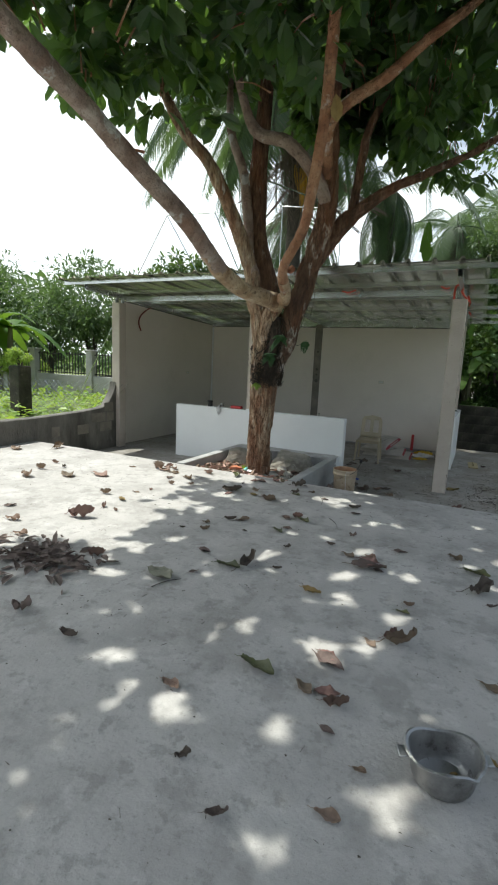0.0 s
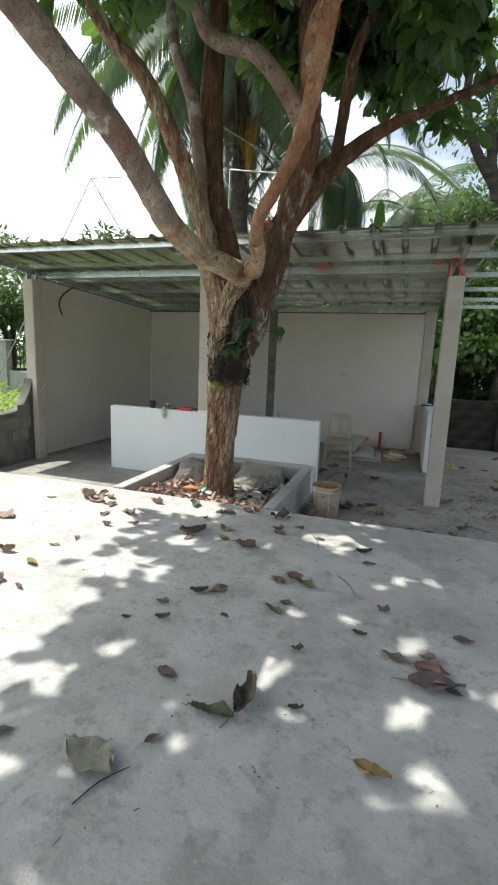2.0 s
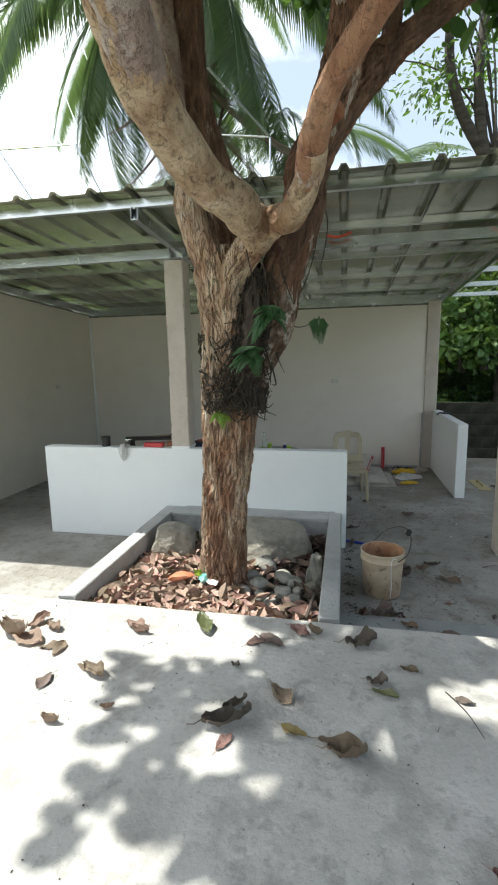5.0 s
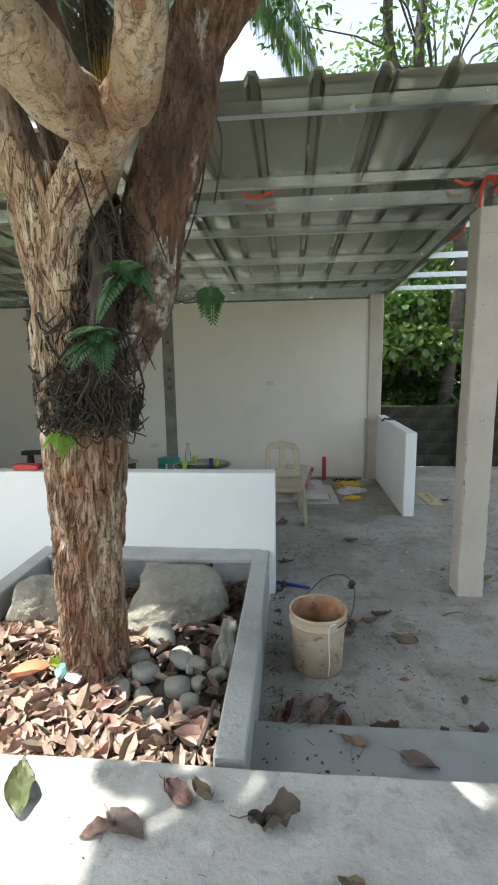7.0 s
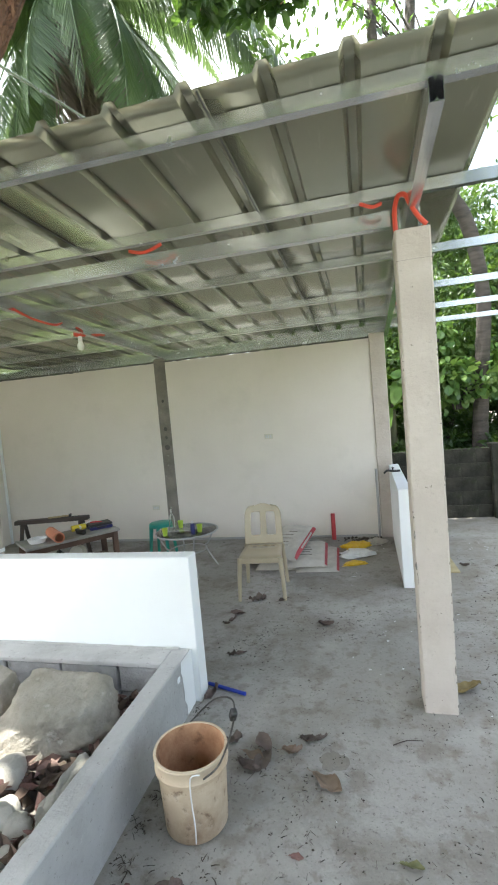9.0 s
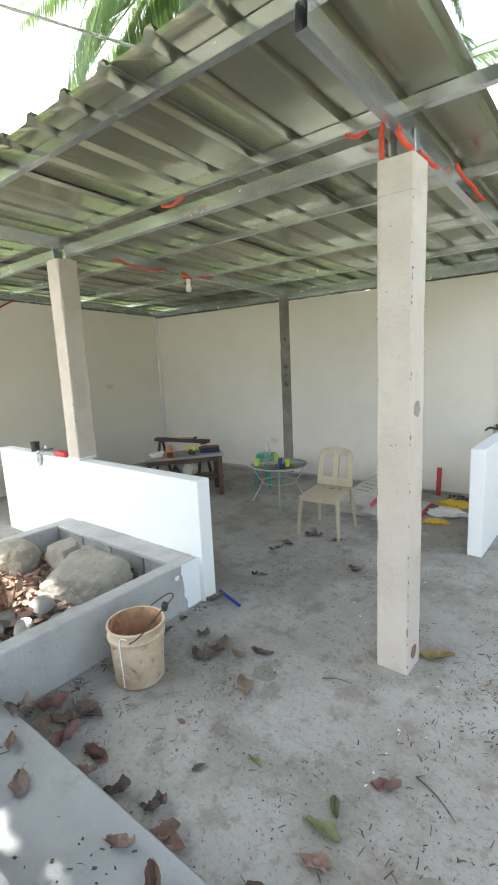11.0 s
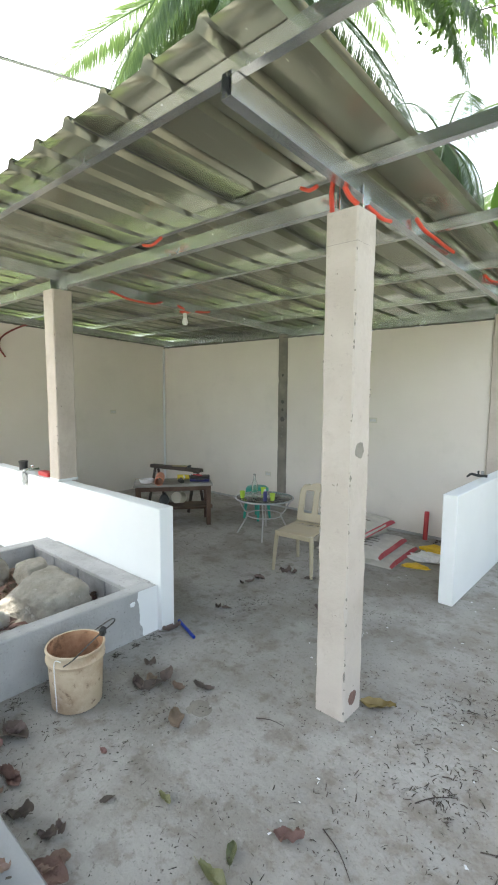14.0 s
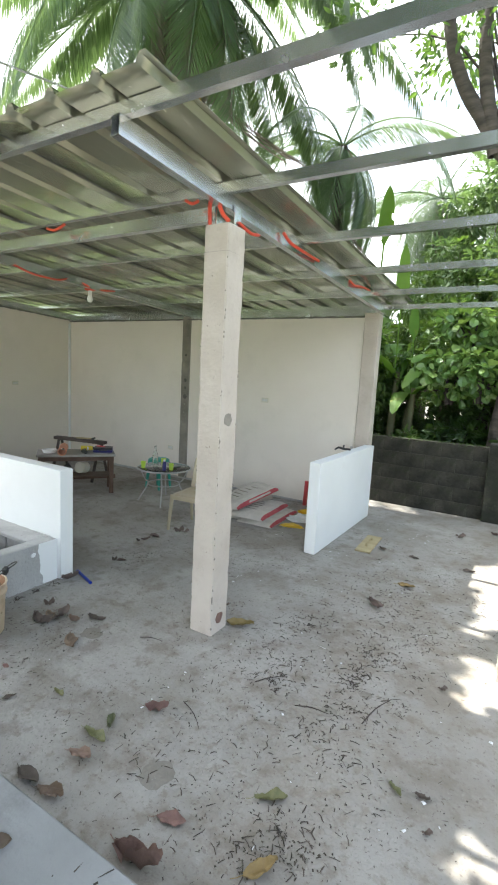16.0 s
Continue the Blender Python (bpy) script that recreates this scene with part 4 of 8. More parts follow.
def bark_tube(pts, rad, seg, step, depth, seed):
    """A trunk or limb whose bark is cut by long uneven fissures and raised plates."""
    ps, rs = spline([Vector(p) for p in pts], list(rad), 40)
    keep_p, keep_r = [ps[0]], [rs[0]]
    for p, r in zip(ps[1:], rs[1:]):
        if (p - keep_p[-1]).length >= step:
            keep_p.append(p)
            keep_r.append(r)
    n = len(keep_p)
    ge = Geo()
    side = None
    verts, faces = [], []
    run = 0.0
    for i, p in enumerate(keep_p):
        t = (keep_p[min(i + 1, n - 1)] - keep_p[max(i - 1, 0)]).normalized()
        if side is None:
            side = t.cross(Vector((1, 0, 0.3))).normalized()
        side = (side - t * side.dot(t)).normalized()
        other = t.cross(side)
        run += (p - keep_p[i - 1]).length if i else 0.0
        for k in range(seg):
            a = 2 * math.pi * k / seg
            dr = side * math.cos(a) + other * math.sin(a)
            r = keep_r[i]
            q = Vector((math.cos(a) * r * 38, math.sin(a) * r * 38, run * 5.5 + seed))
            warp = noise.noise(Vector((math.cos(a) * r * 9, math.sin(a) * r * 9, run * 6 + seed))) * 1.3
            ridge = abs(noise.noise(q + Vector((warp, warp, 0))))
            plate = noise.noise(Vector((math.cos(a) * r * 60, math.sin(a) * r * 60, run * 22 + seed)))
            lump = noise.noise(Vector((math.cos(a) * r * 7, math.sin(a) * r * 7, run * 3 + seed * 2)))
            h = depth * (min(ridge * 3.2, 1.0) - 0.7) + depth * 0.35 * plate + 0.09 * r * lump
            verts.append(p + dr * (r + h))
    for i in range(n - 1):
        for k in range(seg):
            faces.append((i * seg + k, i * seg + (k + 1) % seg, (i + 1) * seg + (k + 1) % seg, (i + 1) * seg + k))
    faces.append(tuple((n - 1) * seg + k for k in range(seg)))
    return ge.add(verts, faces)


tree = thing("yard_tree", "tall broad-leaved shade tree with scarred brown bark growing from the planter", "tree")
part("trunk", bark_tube(TRUNK, TRUNK_R, 130, 0.013, 0.022, 1.0), M["bark"], tree, smooth=0)
BOUGHS = {
    "rear": ([(-2.19, 5.79, 1.19), (-2.13, 5.72, 1.42), (-2.05, 5.68, 1.70), (-1.90, 5.67, 1.95), (-1.85, 5.70, 2.27), (-1.73, 5.73, 2.63), (-1.72, 5.81, 2.87), (-1.57, 5.91, 3.14), (-1.35, 5.92, 3.38), (-1.05, 5.94, 3.60), (-0.79, 5.96, 3.74), (-0.45, 5.92, 3.83), (0.11, 6.05, 4.09), (0.71, 6.17, 4.50)],
             [0.06, 0.1, 0.115, 0.108, 0.122, 0.12, 0.118, 0.115, 0.1, 0.065, 0.05, 0.042, 0.032, 0.018]),
    "long": ([(-2.16, 5.70, 2.27), (-2.04, 5.57, 2.36), (-1.93, 5.37, 2.42), (-1.97, 5.19, 2.43), (-1.96, 5.01, 2.43), (-2.05, 4.73, 2.46), (-2.10, 4.33, 2.58), (-2.06, 3.98, 2.70), (-2.07, 3.63, 2.88), (-2.12, 3.24, 3.04), (-2.17, 2.61, 3.29), (-2.02, 1.89, 3.35), (-2.11, 1.10, 3.69), (-2.41, 0.40, 4.20)],
             [0.085, 0.09, 0.092, 0.09, 0.088, 0.084, 0.082, 0.078, 0.074, 0.07, 0.064, 0.058, 0.05, 0.03]),
    "loop": ([(-2.17, 5.60, 1.80), (-2.16, 5.56, 2.02), (-2.12, 5.535, 2.22), (-1.99, 5.48, 2.37), (-1.84, 5.32, 2.44), (-1.75, 5.17, 2.41), (-1.65, 4.95, 2.48), (-1.62, 4.79, 2.55), (-1.54, 4.61, 2.67), (-1.27, 4.35, 2.91), (-1.07, 3.96, 3.08), (-0.92, 3.75, 3.56), (-0.77, 3.41, 4.09), (-0.49, 3.01, 4.80)],
             [0.045, 0.066, 0.082, 0.08, 0.076, 0.066, 0.054, 0.058, 0.046, 0.044, 0.044, 0.042, 0.038, 0.025]),
    "second": ([(-2.17, 5.62, 2.09), (-2.33, 5.50, 2.55), (-2.34, 5.51, 2.78), (-2.51, 5.33, 3.36), (-2.65, 5.21, 3.71), (-2.82, 5.17, 4.01), (-3.16, 5.09, 4.41), (-3.57, 4.78, 5.32)],
             [0.1, 0.092, 0.088, 0.08, 0.075, 0.07, 0.06, 0.03]),
    "upright": ([(-2.06, 5.65, 2.27), (-2.22, 5.73, 2.71), (-2.38, 5.73, 3.21), (-2.42, 5.75, 3.76), (-2.40, 5.72, 4.24), (-2.34, 5.70, 4.88), (-2.21, 5.51, 6.04)],
             [0.09, 0.115, 0.115, 0.11, 0.1, 0.08, 0.03]),
    "thin": ([(-2.26, 5.45, 2.76), (-2.41, 5.57, 3.02), (-2.47, 5.60, 3.50), (-2.54, 5.56, 3.98), (-2.70, 5.51, 4.45), (-2.85, 5.73, 5.28)],
             [0.05, 0.062, 0.06, 0.055, 0.05, 0.025]),
    "fork": ([(-1.79, 5.84, 2.37), (-1.72, 5.82, 2.72), (-1.60, 5.71, 3.07), (-1.49, 5.68, 3.47), (-1.46, 5.58, 4.02), (-1.44, 5.44, 4.47), (-1.21, 5.18, 5.21), (-0.90, 4.80, 6.00)],
             [0.05, 0.095, 0.11, 0.108, 0.095, 0.085, 0.06, 0.03]),
    "cross": ([(-1.48, 5.66, 3.52), (-1.57, 5.42, 3.77), (-1.84, 5.27, 4.07), (-2.27, 5.26, 4.29), (-2.45, 5.08, 4.92)],
             [0.075, 0.07, 0.068, 0.06, 0.03]),
    "reach": ([(-1.48, 5.58, 3.78), (-1.30, 5.08, 4.14), (-0.75, 4.92, 4.34), (-0.44, 4.93, 4.56), (0.08, 4.91, 4.87), (0.59, 4.59, 5.31)],
             [0.06, 0.058, 0.05, 0.045, 0.035, 0.02]),
    "stub": ([(-1.27, 5.92, 3.43), (-1.24, 5.98, 3.78), (-1.20, 5.98, 4.12), (-1.10, 5.94, 4.47), (-0.79, 6.15, 5.18)],
             [0.055, 0.055, 0.05, 0.045, 0.02]),
}
for k, (pts, rad) in BOUGHS.items():
    stem = k in ("rear", "fork")
    deep = 0.015 if stem else (0.012 if k in ("second", "upright") else 0.006)
    mt = M["barkdark"] if k in ("rear", "upright", "stub", "fork") else (M["bark"] if k == "second" else M["limbgrey"] if k in ("long", "thin", "cross") else M["limb"])
    if k in ("long", "loop"):
        low = 2 if k == "loop" else 0
        if low:
            part("limb_root", bark_tube(pts[:4], [r * 1.015 for r in rad[:4]], 64, 0.014, 0.014, 5.0), M["bark"], tree, smooth=0)
        part("limb_base", bark_tube(pts[low:8], rad[low:8], 56, 0.018, 0.008, len(k) * 1.7), M["limbpale"], tree, "pale corky lower limb", smooth=60)
        pts, rad = pts[6:], [rad[6] * 0.97] + rad[7:]
    part("limb", bark_tube(pts, rad, 64 if max(rad) > 0.1 else 44, 0.022, deep, len(k) * 1.7), mt, tree, smooth=0 if stem else 60)
pts, rad = BOUGHS["rear"]
part("lichen_bark", bark_tube(pts[0:5], [0.05] + [r + 0.007 for r in rad[1:4]] + [rad[4] - 0.03], 56, 0.018, 0.010, 9.0), M["lichen"], tree, "pale lichen-spotted bark", smooth=0)
part("cut_stub", Geo().lathe([(0.0, 0.062), (0.022, 0.060), (0.034, 0.048), (0.037, 0.0)], (-1.565, 4.82, 2.655), 20, (75, 0, 60)), M["cutwood"], tree, "reddish sawn branch stub")

rng = np.random.default_rng(7)
# the crown: leaf whorls on twigs through a rounded volume above the limbs
crown, twigs = Geo(), Geo()


def sun_gap(p):
    """Open places in the crown, through which sun falls on the floor beside the carport."""
    gx, gy = p[0] + 0.40 * p[2], p[1] + 0.05 * p[2]
    return 1.42 < gx < 3.4 and 6.0 < gy < 10.0 and noise.noise(Vector((gx * 2.6, gy * 2.6, 3.0))) > -0.34


r5 = np.random.default_rng(23)
SUN_HOLES = [(x, y, r) for x, y, r in zip(r5.uniform(-2.2, 2.2, 96), r5.uniform(-0.4, 5.0, 96), r5.uniform(0.07, 0.135, 96))]


def crown_leaves(o, way, ups, ln, ratio, shape):
    """Leaves of the crown, left out where small gaps let single sun rays through to the slab."""
    o, way, ups, ln = (np.asarray(a, float) for a in (o, way, ups, ln))
    mid = o + way / np.linalg.norm(way, axis=1, keepdims=True) * ln[:, None] * 0.5
    gx, gy = mid[:, 0] + 0.40 * mid[:, 2], mid[:, 1] + 0.05 * mid[:, 2]
    keep = np.ones(len(o), bool)
    for x, y, r in SUN_HOLES:
        keep &= (gx - x) ** 2 + (gy - y) ** 2 > r * r
    if keep.any():
        leaves(crown, o[keep], way[keep], ups[keep], ln[keep], ratio, shape)


count = 0
limb_points = [Vector(p) for pts, _ in BOUGHS.values() for p in pts if p[2] > 3.2]
while count < 2750:
    p = np.array([rng.uniform(-4.3, 2.6), rng.uniform(-2.4, 8.4), rng.uniform(3.2, 7.4)])
    e = ((p[0] + 0.8) / 3.5) ** 2 + ((p[1] - 3.0) / 5.4) ** 2 + ((p[2] - 5.1) / 2.35) ** 2
    if e > 1.0 or p[0] + 0.40 * (p[2] - 0.34) < -1.85 + 0.35 * noise.noise(Vector((p[1] * 1.3, p[2], 0))) - (0.9 if p[1] < 2.2 else 0.0):
        continue
    if noise.noise(Vector(p) * 0.9 + Vector((5, 1, 2))) < -0.22:
        continue
    if sun_gap(p):
        continue
    if 1.0 < p[1] < 5.4 and (p[2] < 3.9 or (p[2] < 1.8 + 0.62 * p[1] and noise.noise(Vector(p) * 1.1 + Vector((2, 8, 4))) < 0.12)):
        continue
    if p[0] > 1.3:
        continue
    if p[1] > 4.2 and p[2] < 4.5 and p[0] < -2.9:
        continue
    if p[1] > 6.0 and p[2] < 5.4:
        continue
    if p[1] > 4.6 and p[2] < 4.9 and p[0] < 0.5:
        continue
    count += 1
    q = Vector(p)
    near = min(limb_points, key=lambda a: (a - q).length)
    back = q + (near - q) * min(0.5, 0.45 / max(0.3, (near - q).length))
    if count % 3 == 0:
        twigs.tube([back, q.lerp(back, 0.5) + Vector((0, 0, 0.03)), q], [0.008, 0.006, 0.003], 5, 2)
    k = int(rng.integers(8, 14))
    way = unit(rng, k) * np.array([1, 1, 0.5]) + np.array([0, 0, -0.55])
    org = p + rng.normal(size=(k, 3)) * 0.05
    crown_leaves(org, way, np.array([0, 0, 1.0]) + rng.normal(size=(k, 3)) * 0.5, rng.uniform(0.15, 0.28, k), 0.54, BROAD)
# unseen top of the crown over the roof, added to shade the floor behind
count = 0
while count < 800:
    p = np.array([rng.uniform(-4.2, -0.2), rng.uniform(5.6, 11.1), rng.uniform(7.0, 8.3)])
    if noise.noise(Vector(p) * 0.9 + Vector((1, 7, 2))) < -0.25 or sun_gap(p) or p[0] < -3.9 + 0.3 * (p[1] - 5.6) or (p[0] > -1.45 and p[1] < 9.6 and rng.uniform() < 0.72):
        continue
    count += 1
    k = int(rng.integers(7, 12))
    if count % 3 == 0:
        twigs.tube([p + np.array([0.1, -0.3, -0.2]), p], [0.008, 0.003], 5, 1)
    crown_leaves(p + rng.normal(size=(k, 3)) * 0.05, unit(rng, k) * np.array([1, 1, 0.5]) + np.array([0, 0, -0.55]),
           np.array([0, 0, 1.0]) + rng.normal(size=(k, 3)) * 0.4, rng.uniform(0.16, 0.29, k), 0.56, BROAD)
# unseen branches carrying the added shading leaves
for pts, rad in (([(-2.35, 5.5, 5.2), (-2.3, 6.6, 6.4), (-2.2, 8.2, 7.2), (-2.0, 10.2, 7.8)], [0.07, 0.06, 0.045, 0.02]), ([(-2.3, 6.6, 6.4), (-1.4, 7.6, 7.2), (-0.8, 8.8, 7.7)], [0.05, 0.035, 0.015])):
    twigs.tube(pts, rad, 10, 6, 0.1)
# unseen leaves over the carport's front edge, added to block sun from the floor
for i in range(90):
    h = rng.uniform(5.2, 7.2)
    p = np.array([rng.uniform(-1.5, -0.3) - 0.40 * h, rng.uniform(5.6, 6.7) - 0.05 * h, h])
    k = int(rng.integers(8, 13))
    leaves(crown, p + rng.normal(size=(k, 3)) * 0.07, unit(rng, k) * np.array([1, 1, 0.5]) + np.array([0, 0, -0.6]),
           np.array([0, 0, 1.0]) + rng.normal(size=(k, 3)) * 0.4, rng.uniform(0.16, 0.28, k), 0.56, BROAD)
# filler leaves in the high middle of the crown, set sunwards to shade the slab
for i in range(230):
    h = rng.uniform(4.9, 6.6)
    p = np.array([rng.uniform(-1.0, 0.9) - 0.40 * h, rng.uniform(2.3, 4.6) - 0.05 * h, h])
    if noise.noise(Vector(p) * 1.4 + Vector((8, 1, 5))) < -0.2:
        continue
    k = int(rng.integers(8, 13))
    crown_leaves(p + rng.normal(size=(k, 3)) * 0.06, unit(rng, k) * np.array([1, 1, 0.5]) + np.array([0, 0, -0.6]),
                 np.array([0, 0, 1.0]) + rng.normal(size=(k, 3)) * 0.4, rng.uniform(0.16, 0.28, k), 0.56, BROAD)
# the dense right-hand side of the crown
for i in range(300):
    p = np.array([rng.uniform(-0.7, 1.4), rng.uniform(3.2, 6.4), rng.uniform(4.8, 6.6)])
    if sun_gap(p) or noise.noise(Vector(p) * 1.3 + Vector((6, 2, 9))) < -0.05:
        continue
    k = int(rng.integers(8, 13))
    crown_leaves(p + rng.normal(size=(k, 3)) * 0.06, unit(rng, k) * np.array([1, 1, 0.5]) + np.array([0, 0, -0.6]),
           np.array([0, 0, 1.0]) + rng.normal(size=(k, 3)) * 0.4, rng.uniform(0.16, 0.29, k), 0.56, BROAD)
# dark foliage behind the upright limbs
for i in range(560):
    p = np.array([rng.uniform(-2.4, -0.2), rng.uniform(6.5, 7.4), rng.uniform(4.2, 6.0)])
    if sun_gap(p) or p[2] < 4.50 + (p[1] - 6.73) or p[2] < 4.42 + 0.65 * max(0.0, -1.45 - p[0]) + 0.5 * noise.noise(Vector((p[0] * 1.6, p[1], 4.0))):
        continue
    k = int(rng.integers(8, 13))
    crown_leaves(p + rng.normal(size=(k, 3)) * 0.06, unit(rng, k) * np.array([1, 1, 0.5]) + np.array([0, 0, -0.6]),
           np.array([0, 0, 1.0]) + rng.normal(size=(k, 3)) * 0.4, rng.uniform(0.16, 0.28, k), 0.55, BROAD)
    if i % 2:
        twigs.tube([p + np.array([0.1, -0.35, 0.3]), p + np.array([0.05, -0.15, 0.2]), p], [0.009, 0.006, 0.003], 5, 2)
# the low leafy side over the carport's front corner
for i in range(330):
    p = np.array([rng.uniform(-1.0, 1.2), rng.uniform(5.7, 7.1), rng.uniform(3.9, 5.9)])
    low = 4.35 - 0.35 * min(1.0, p[0] + 1.0) + 0.35 * noise.noise(Vector((p[0] * 1.8, p[1], 9.0)))
    if sun_gap(p) or p[2] < low or noise.noise(Vector(p) * 1.5 + Vector((3, 3, 1))) < -0.04:
        continue
    k = int(rng.integers(7, 12))
    crown_leaves(p + rng.normal(size=(k, 3)) * 0.06, unit(rng, k) * np.array([1, 1, 0.5]) + np.array([0, 0, -0.6]),
           np.array([0, 0, 1.0]) + rng.normal(size=(k, 3)) * 0.4, rng.uniform(0.16, 0.28, k), 0.56, BROAD)
    if i % 2:
        twigs.tube([p + np.array([-0.05, -0.1, 0.4]), p + np.array([0.0, -0.05, 0.2]), p], [0.009, 0.006, 0.003], 5, 2)
# hanging sprays at the end of the rear limb and beside the long limb
for i in range(132):
    f = rng.uniform(0, 1)
    if i < 110:
        p = np.array([-0.75 + 1.6 * f, 6.0 + 0.45 * rng.normal(), 4.25 + 0.75 * f + rng.uniform(-0.2, 0.7)])
    else:
        p = np.array([-3.2 - 0.9 * f + 0.15 * rng.normal(), 4.2 + 0.3 * rng.normal(), 3.95 + 0.9 * f + rng.uniform(-0.15, 0.5)])
    if sun_gap(p):
        continue
    twigs.tube([p + np.array([0.05, 0, 0.4]), p + np.array([0.03, 0.02, 0.2]), p], [0.007, 0.005, 0.003], 5, 2)
    k = 8
    crown_leaves(p + rng.normal(size=(k, 3)) * 0.08, unit(rng, k) * np.array([1, 1, 0.4]) + np.array([0, 0, -0.8]),
           np.array([0, 0, 1.0]) + rng.normal(size=(k, 3)) * 0.4, rng.uniform(0.17, 0.28, k), 0.58, BROAD)
part("crown", crown, M["leaf"], tree, "dark glossy leaves in whorls", smooth=0)
part("twig_work", twigs, M["limb"], tree)


part("hanging_leaf", leaves(Geo(), [(-0.85, 3.75, 3.66)], [(0.10, 0.0, -1.0)], [(0.3, -1, 0.1)], [0.19], 0.52, BROAD), M["yellowleaf"], tree, "one yellowed hanging leaf", smooth=0)
part("broken_twig", Geo().tube([(-2.03, 3.05, 3.16), (-2.16, 3.02, 3.20), (-2.30, 3.0, 3.29)], [0.012, 0.009, 0.004], 6, 3, 0.1), M["limb"], tree)
part("broken_twig", Geo().tube([(-2.14, 3.02, 3.19), (-2.25, 3.02, 3.19), (-2.34, 3.0, 3.22)], [0.008, 0.007, 0.003], 6, 3, 0.1), M["limb"], tree)


def fern(at, n, length, seed, label, mat="fern", spread=(-2.7, -0.3)):
    """Arching fronds, each cut into narrow toothed leaflets."""
    r = np.random.default_rng(seed)
    t = thing("fern", label, "fern", at)
    for i in range(n):
        a = r.uniform(*spread)
        tilt = r.uniform(-0.8, 0.65)
        ln_ = length * r.uniform(0.75, 1.15)
        d = np.array([math.cos(a) * math.cos(tilt), math.sin(a) * math.cos(tilt), math.sin(tilt)])
        ge = Geo()
        pts = [Vector(d * ln_ * s + np.array([0, 0, -0.55 * ln_ * s * s])) for s in np.linspace(0, 1, 15)]
        ge.tube(pts[::2], [0.0022] * 8, 4, 1)
        for j in range(3, 15):
            way = (pts[j] - pts[j - 1]).normalized()
            side = way.cross(Vector((0, 0, 1))).normalized()
            w = ln_ * 0.50 * (1 - ((j - 3) / 12.5)) ** 0.8 + 0.008
            for sg in (-1, 1):
                dd = (side * sg + way * 0.55 + Vector((0, 0, -0.2 - 0.2 * r.uniform()))).normalized()
                leaves(ge, [pts[j]], [tuple(dd)], [(0, -0.8, 0.7)], [w], 0.34, CARD)
                for q in (0.2, 0.42, 0.62, 0.8):
                    tip = pts[j] + dd * w * q
                    for s2 in (-1, 1):
                        leaves(ge, [tip], [tuple(dd * 0.7 + way * s2 * 0.8)], [(0, -0.8, 0.7)], [w * 0.46 * (1.1 - q)], 0.5, CARD)
        part("frond", ge, M[mat], t, smooth=0)
    return t


fern((-1.91, 5.50, 2.03), 9, 0.14, 1, "dark green fern growing in the fork of the trunk")
fern((-2.00, 5.46, 1.81), 13, 0.12, 2, "green fern growing on the trunk")
fern((-1.64, 5.68, 2.00), 2, 0.12, 3, "small fern hanging from the trunk on a thin stalk", spread=(-1.7, -1.3))
fern((-2.22, 5.53, 1.46), 7, 0.075, 4, "small bright green fern on the trunk", "limeleaf")
solid("hanging_root", Geo().tube([(-1.86, 5.74, 1.98), (-1.76, 5.70, 1.94), (-1.66, 5.68, 1.97), (-1.64, 5.68, 2.0)], 0.003, 5, 4), M["wire"], "thin stalk carrying a small fern", "root")
# matted dead roots round the trunk, a dark mass as shade between the two stems, and loose vines
mat_geo = Geo()
for i in range(520):
    a = rng.uniform(0, 2 * math.pi)
    z = 1.46 + 0.44 * rng.uniform(0, 1) ** 1.1
    r = 0.165 + rng.uniform(0, 0.045)
    c = np.array([-2.155, 5.70, z])
    w_ = rng.uniform(0.3, 0.9) * (1 if i % 2 else -1)
    pts = [c + np.array([math.cos(a + s * w_) * (r + 0.014 * rng.normal()), math.sin(a + s * w_) * (r + 0.014 * rng.normal()), rng.normal() * 0.03 - s * 0.03]) for s in (0, 0.33, 0.66, 1.0)]
    mat_geo.tube(pts, [0.005, 0.0042, 0.0034, 0.002], 4, 2)
# dark mass and strands that stand in for the shade in the hollow
mat_geo.tube([(-2.08, 5.625, 1.50), (-2.05, 5.585, 1.66), (-2.03, 5.565, 1.86), (-2.01, 5.565, 2.05), (-2.02, 5.60, 2.26)], [0.05, 0.085, 0.075, 0.06, 0.05], 26, 10, 0.30, 14)
for i in range(420):
    f_ = rng.uniform(0, 1)
    c = np.array([-2.06 + 0.05 * f_ + 0.06 * rng.normal(), 5.50 + 0.03 * f_ + 0.02 * abs(rng.normal()), 1.55 + 0.72 * f_])
    pts = [c, c + rng.normal(size=3) * np.array([0.03, 0.012, 0.03]) + np.array([0, 0, -0.05]), c + rng.normal(size=3) * np.array([0.04, 0.015, 0.03]) + np.array([0, 0, -0.11])]
    mat_geo.tube(pts, [0.005, 0.004, 0.002], 4, 2)
solid("root_mat", mat_geo, M["roots"], "matted dead fern roots round the trunk, with a dark mass as shade between the stems", "roots", kind="stuff")
for pts in ([(-1.72, 5.80, 2.62), (-1.66, 5.72, 2.45), (-1.70, 5.70, 2.25), (-1.78, 5.72, 2.08)],
            [(-1.70, 5.78, 2.75), (-1.60, 5.76, 2.55), (-1.63, 5.74, 2.3)],
            [(-2.0, 5.35, 2.32), (-1.97, 5.40, 2.15), (-1.95, 5.52, 1.95), (-1.98, 5.58, 1.75)],
            [(-1.93, 5.38, 2.30), (-1.90, 5.45, 2.10), (-1.93, 5.56, 1.86)]):
    solid("hanging_root", Geo().tube(pts, 0.0034, 6, 5), M["roots"], "thin dark root hanging down the bark", "root", group="hanging roots")
# ---- things in the yard and the planter ----


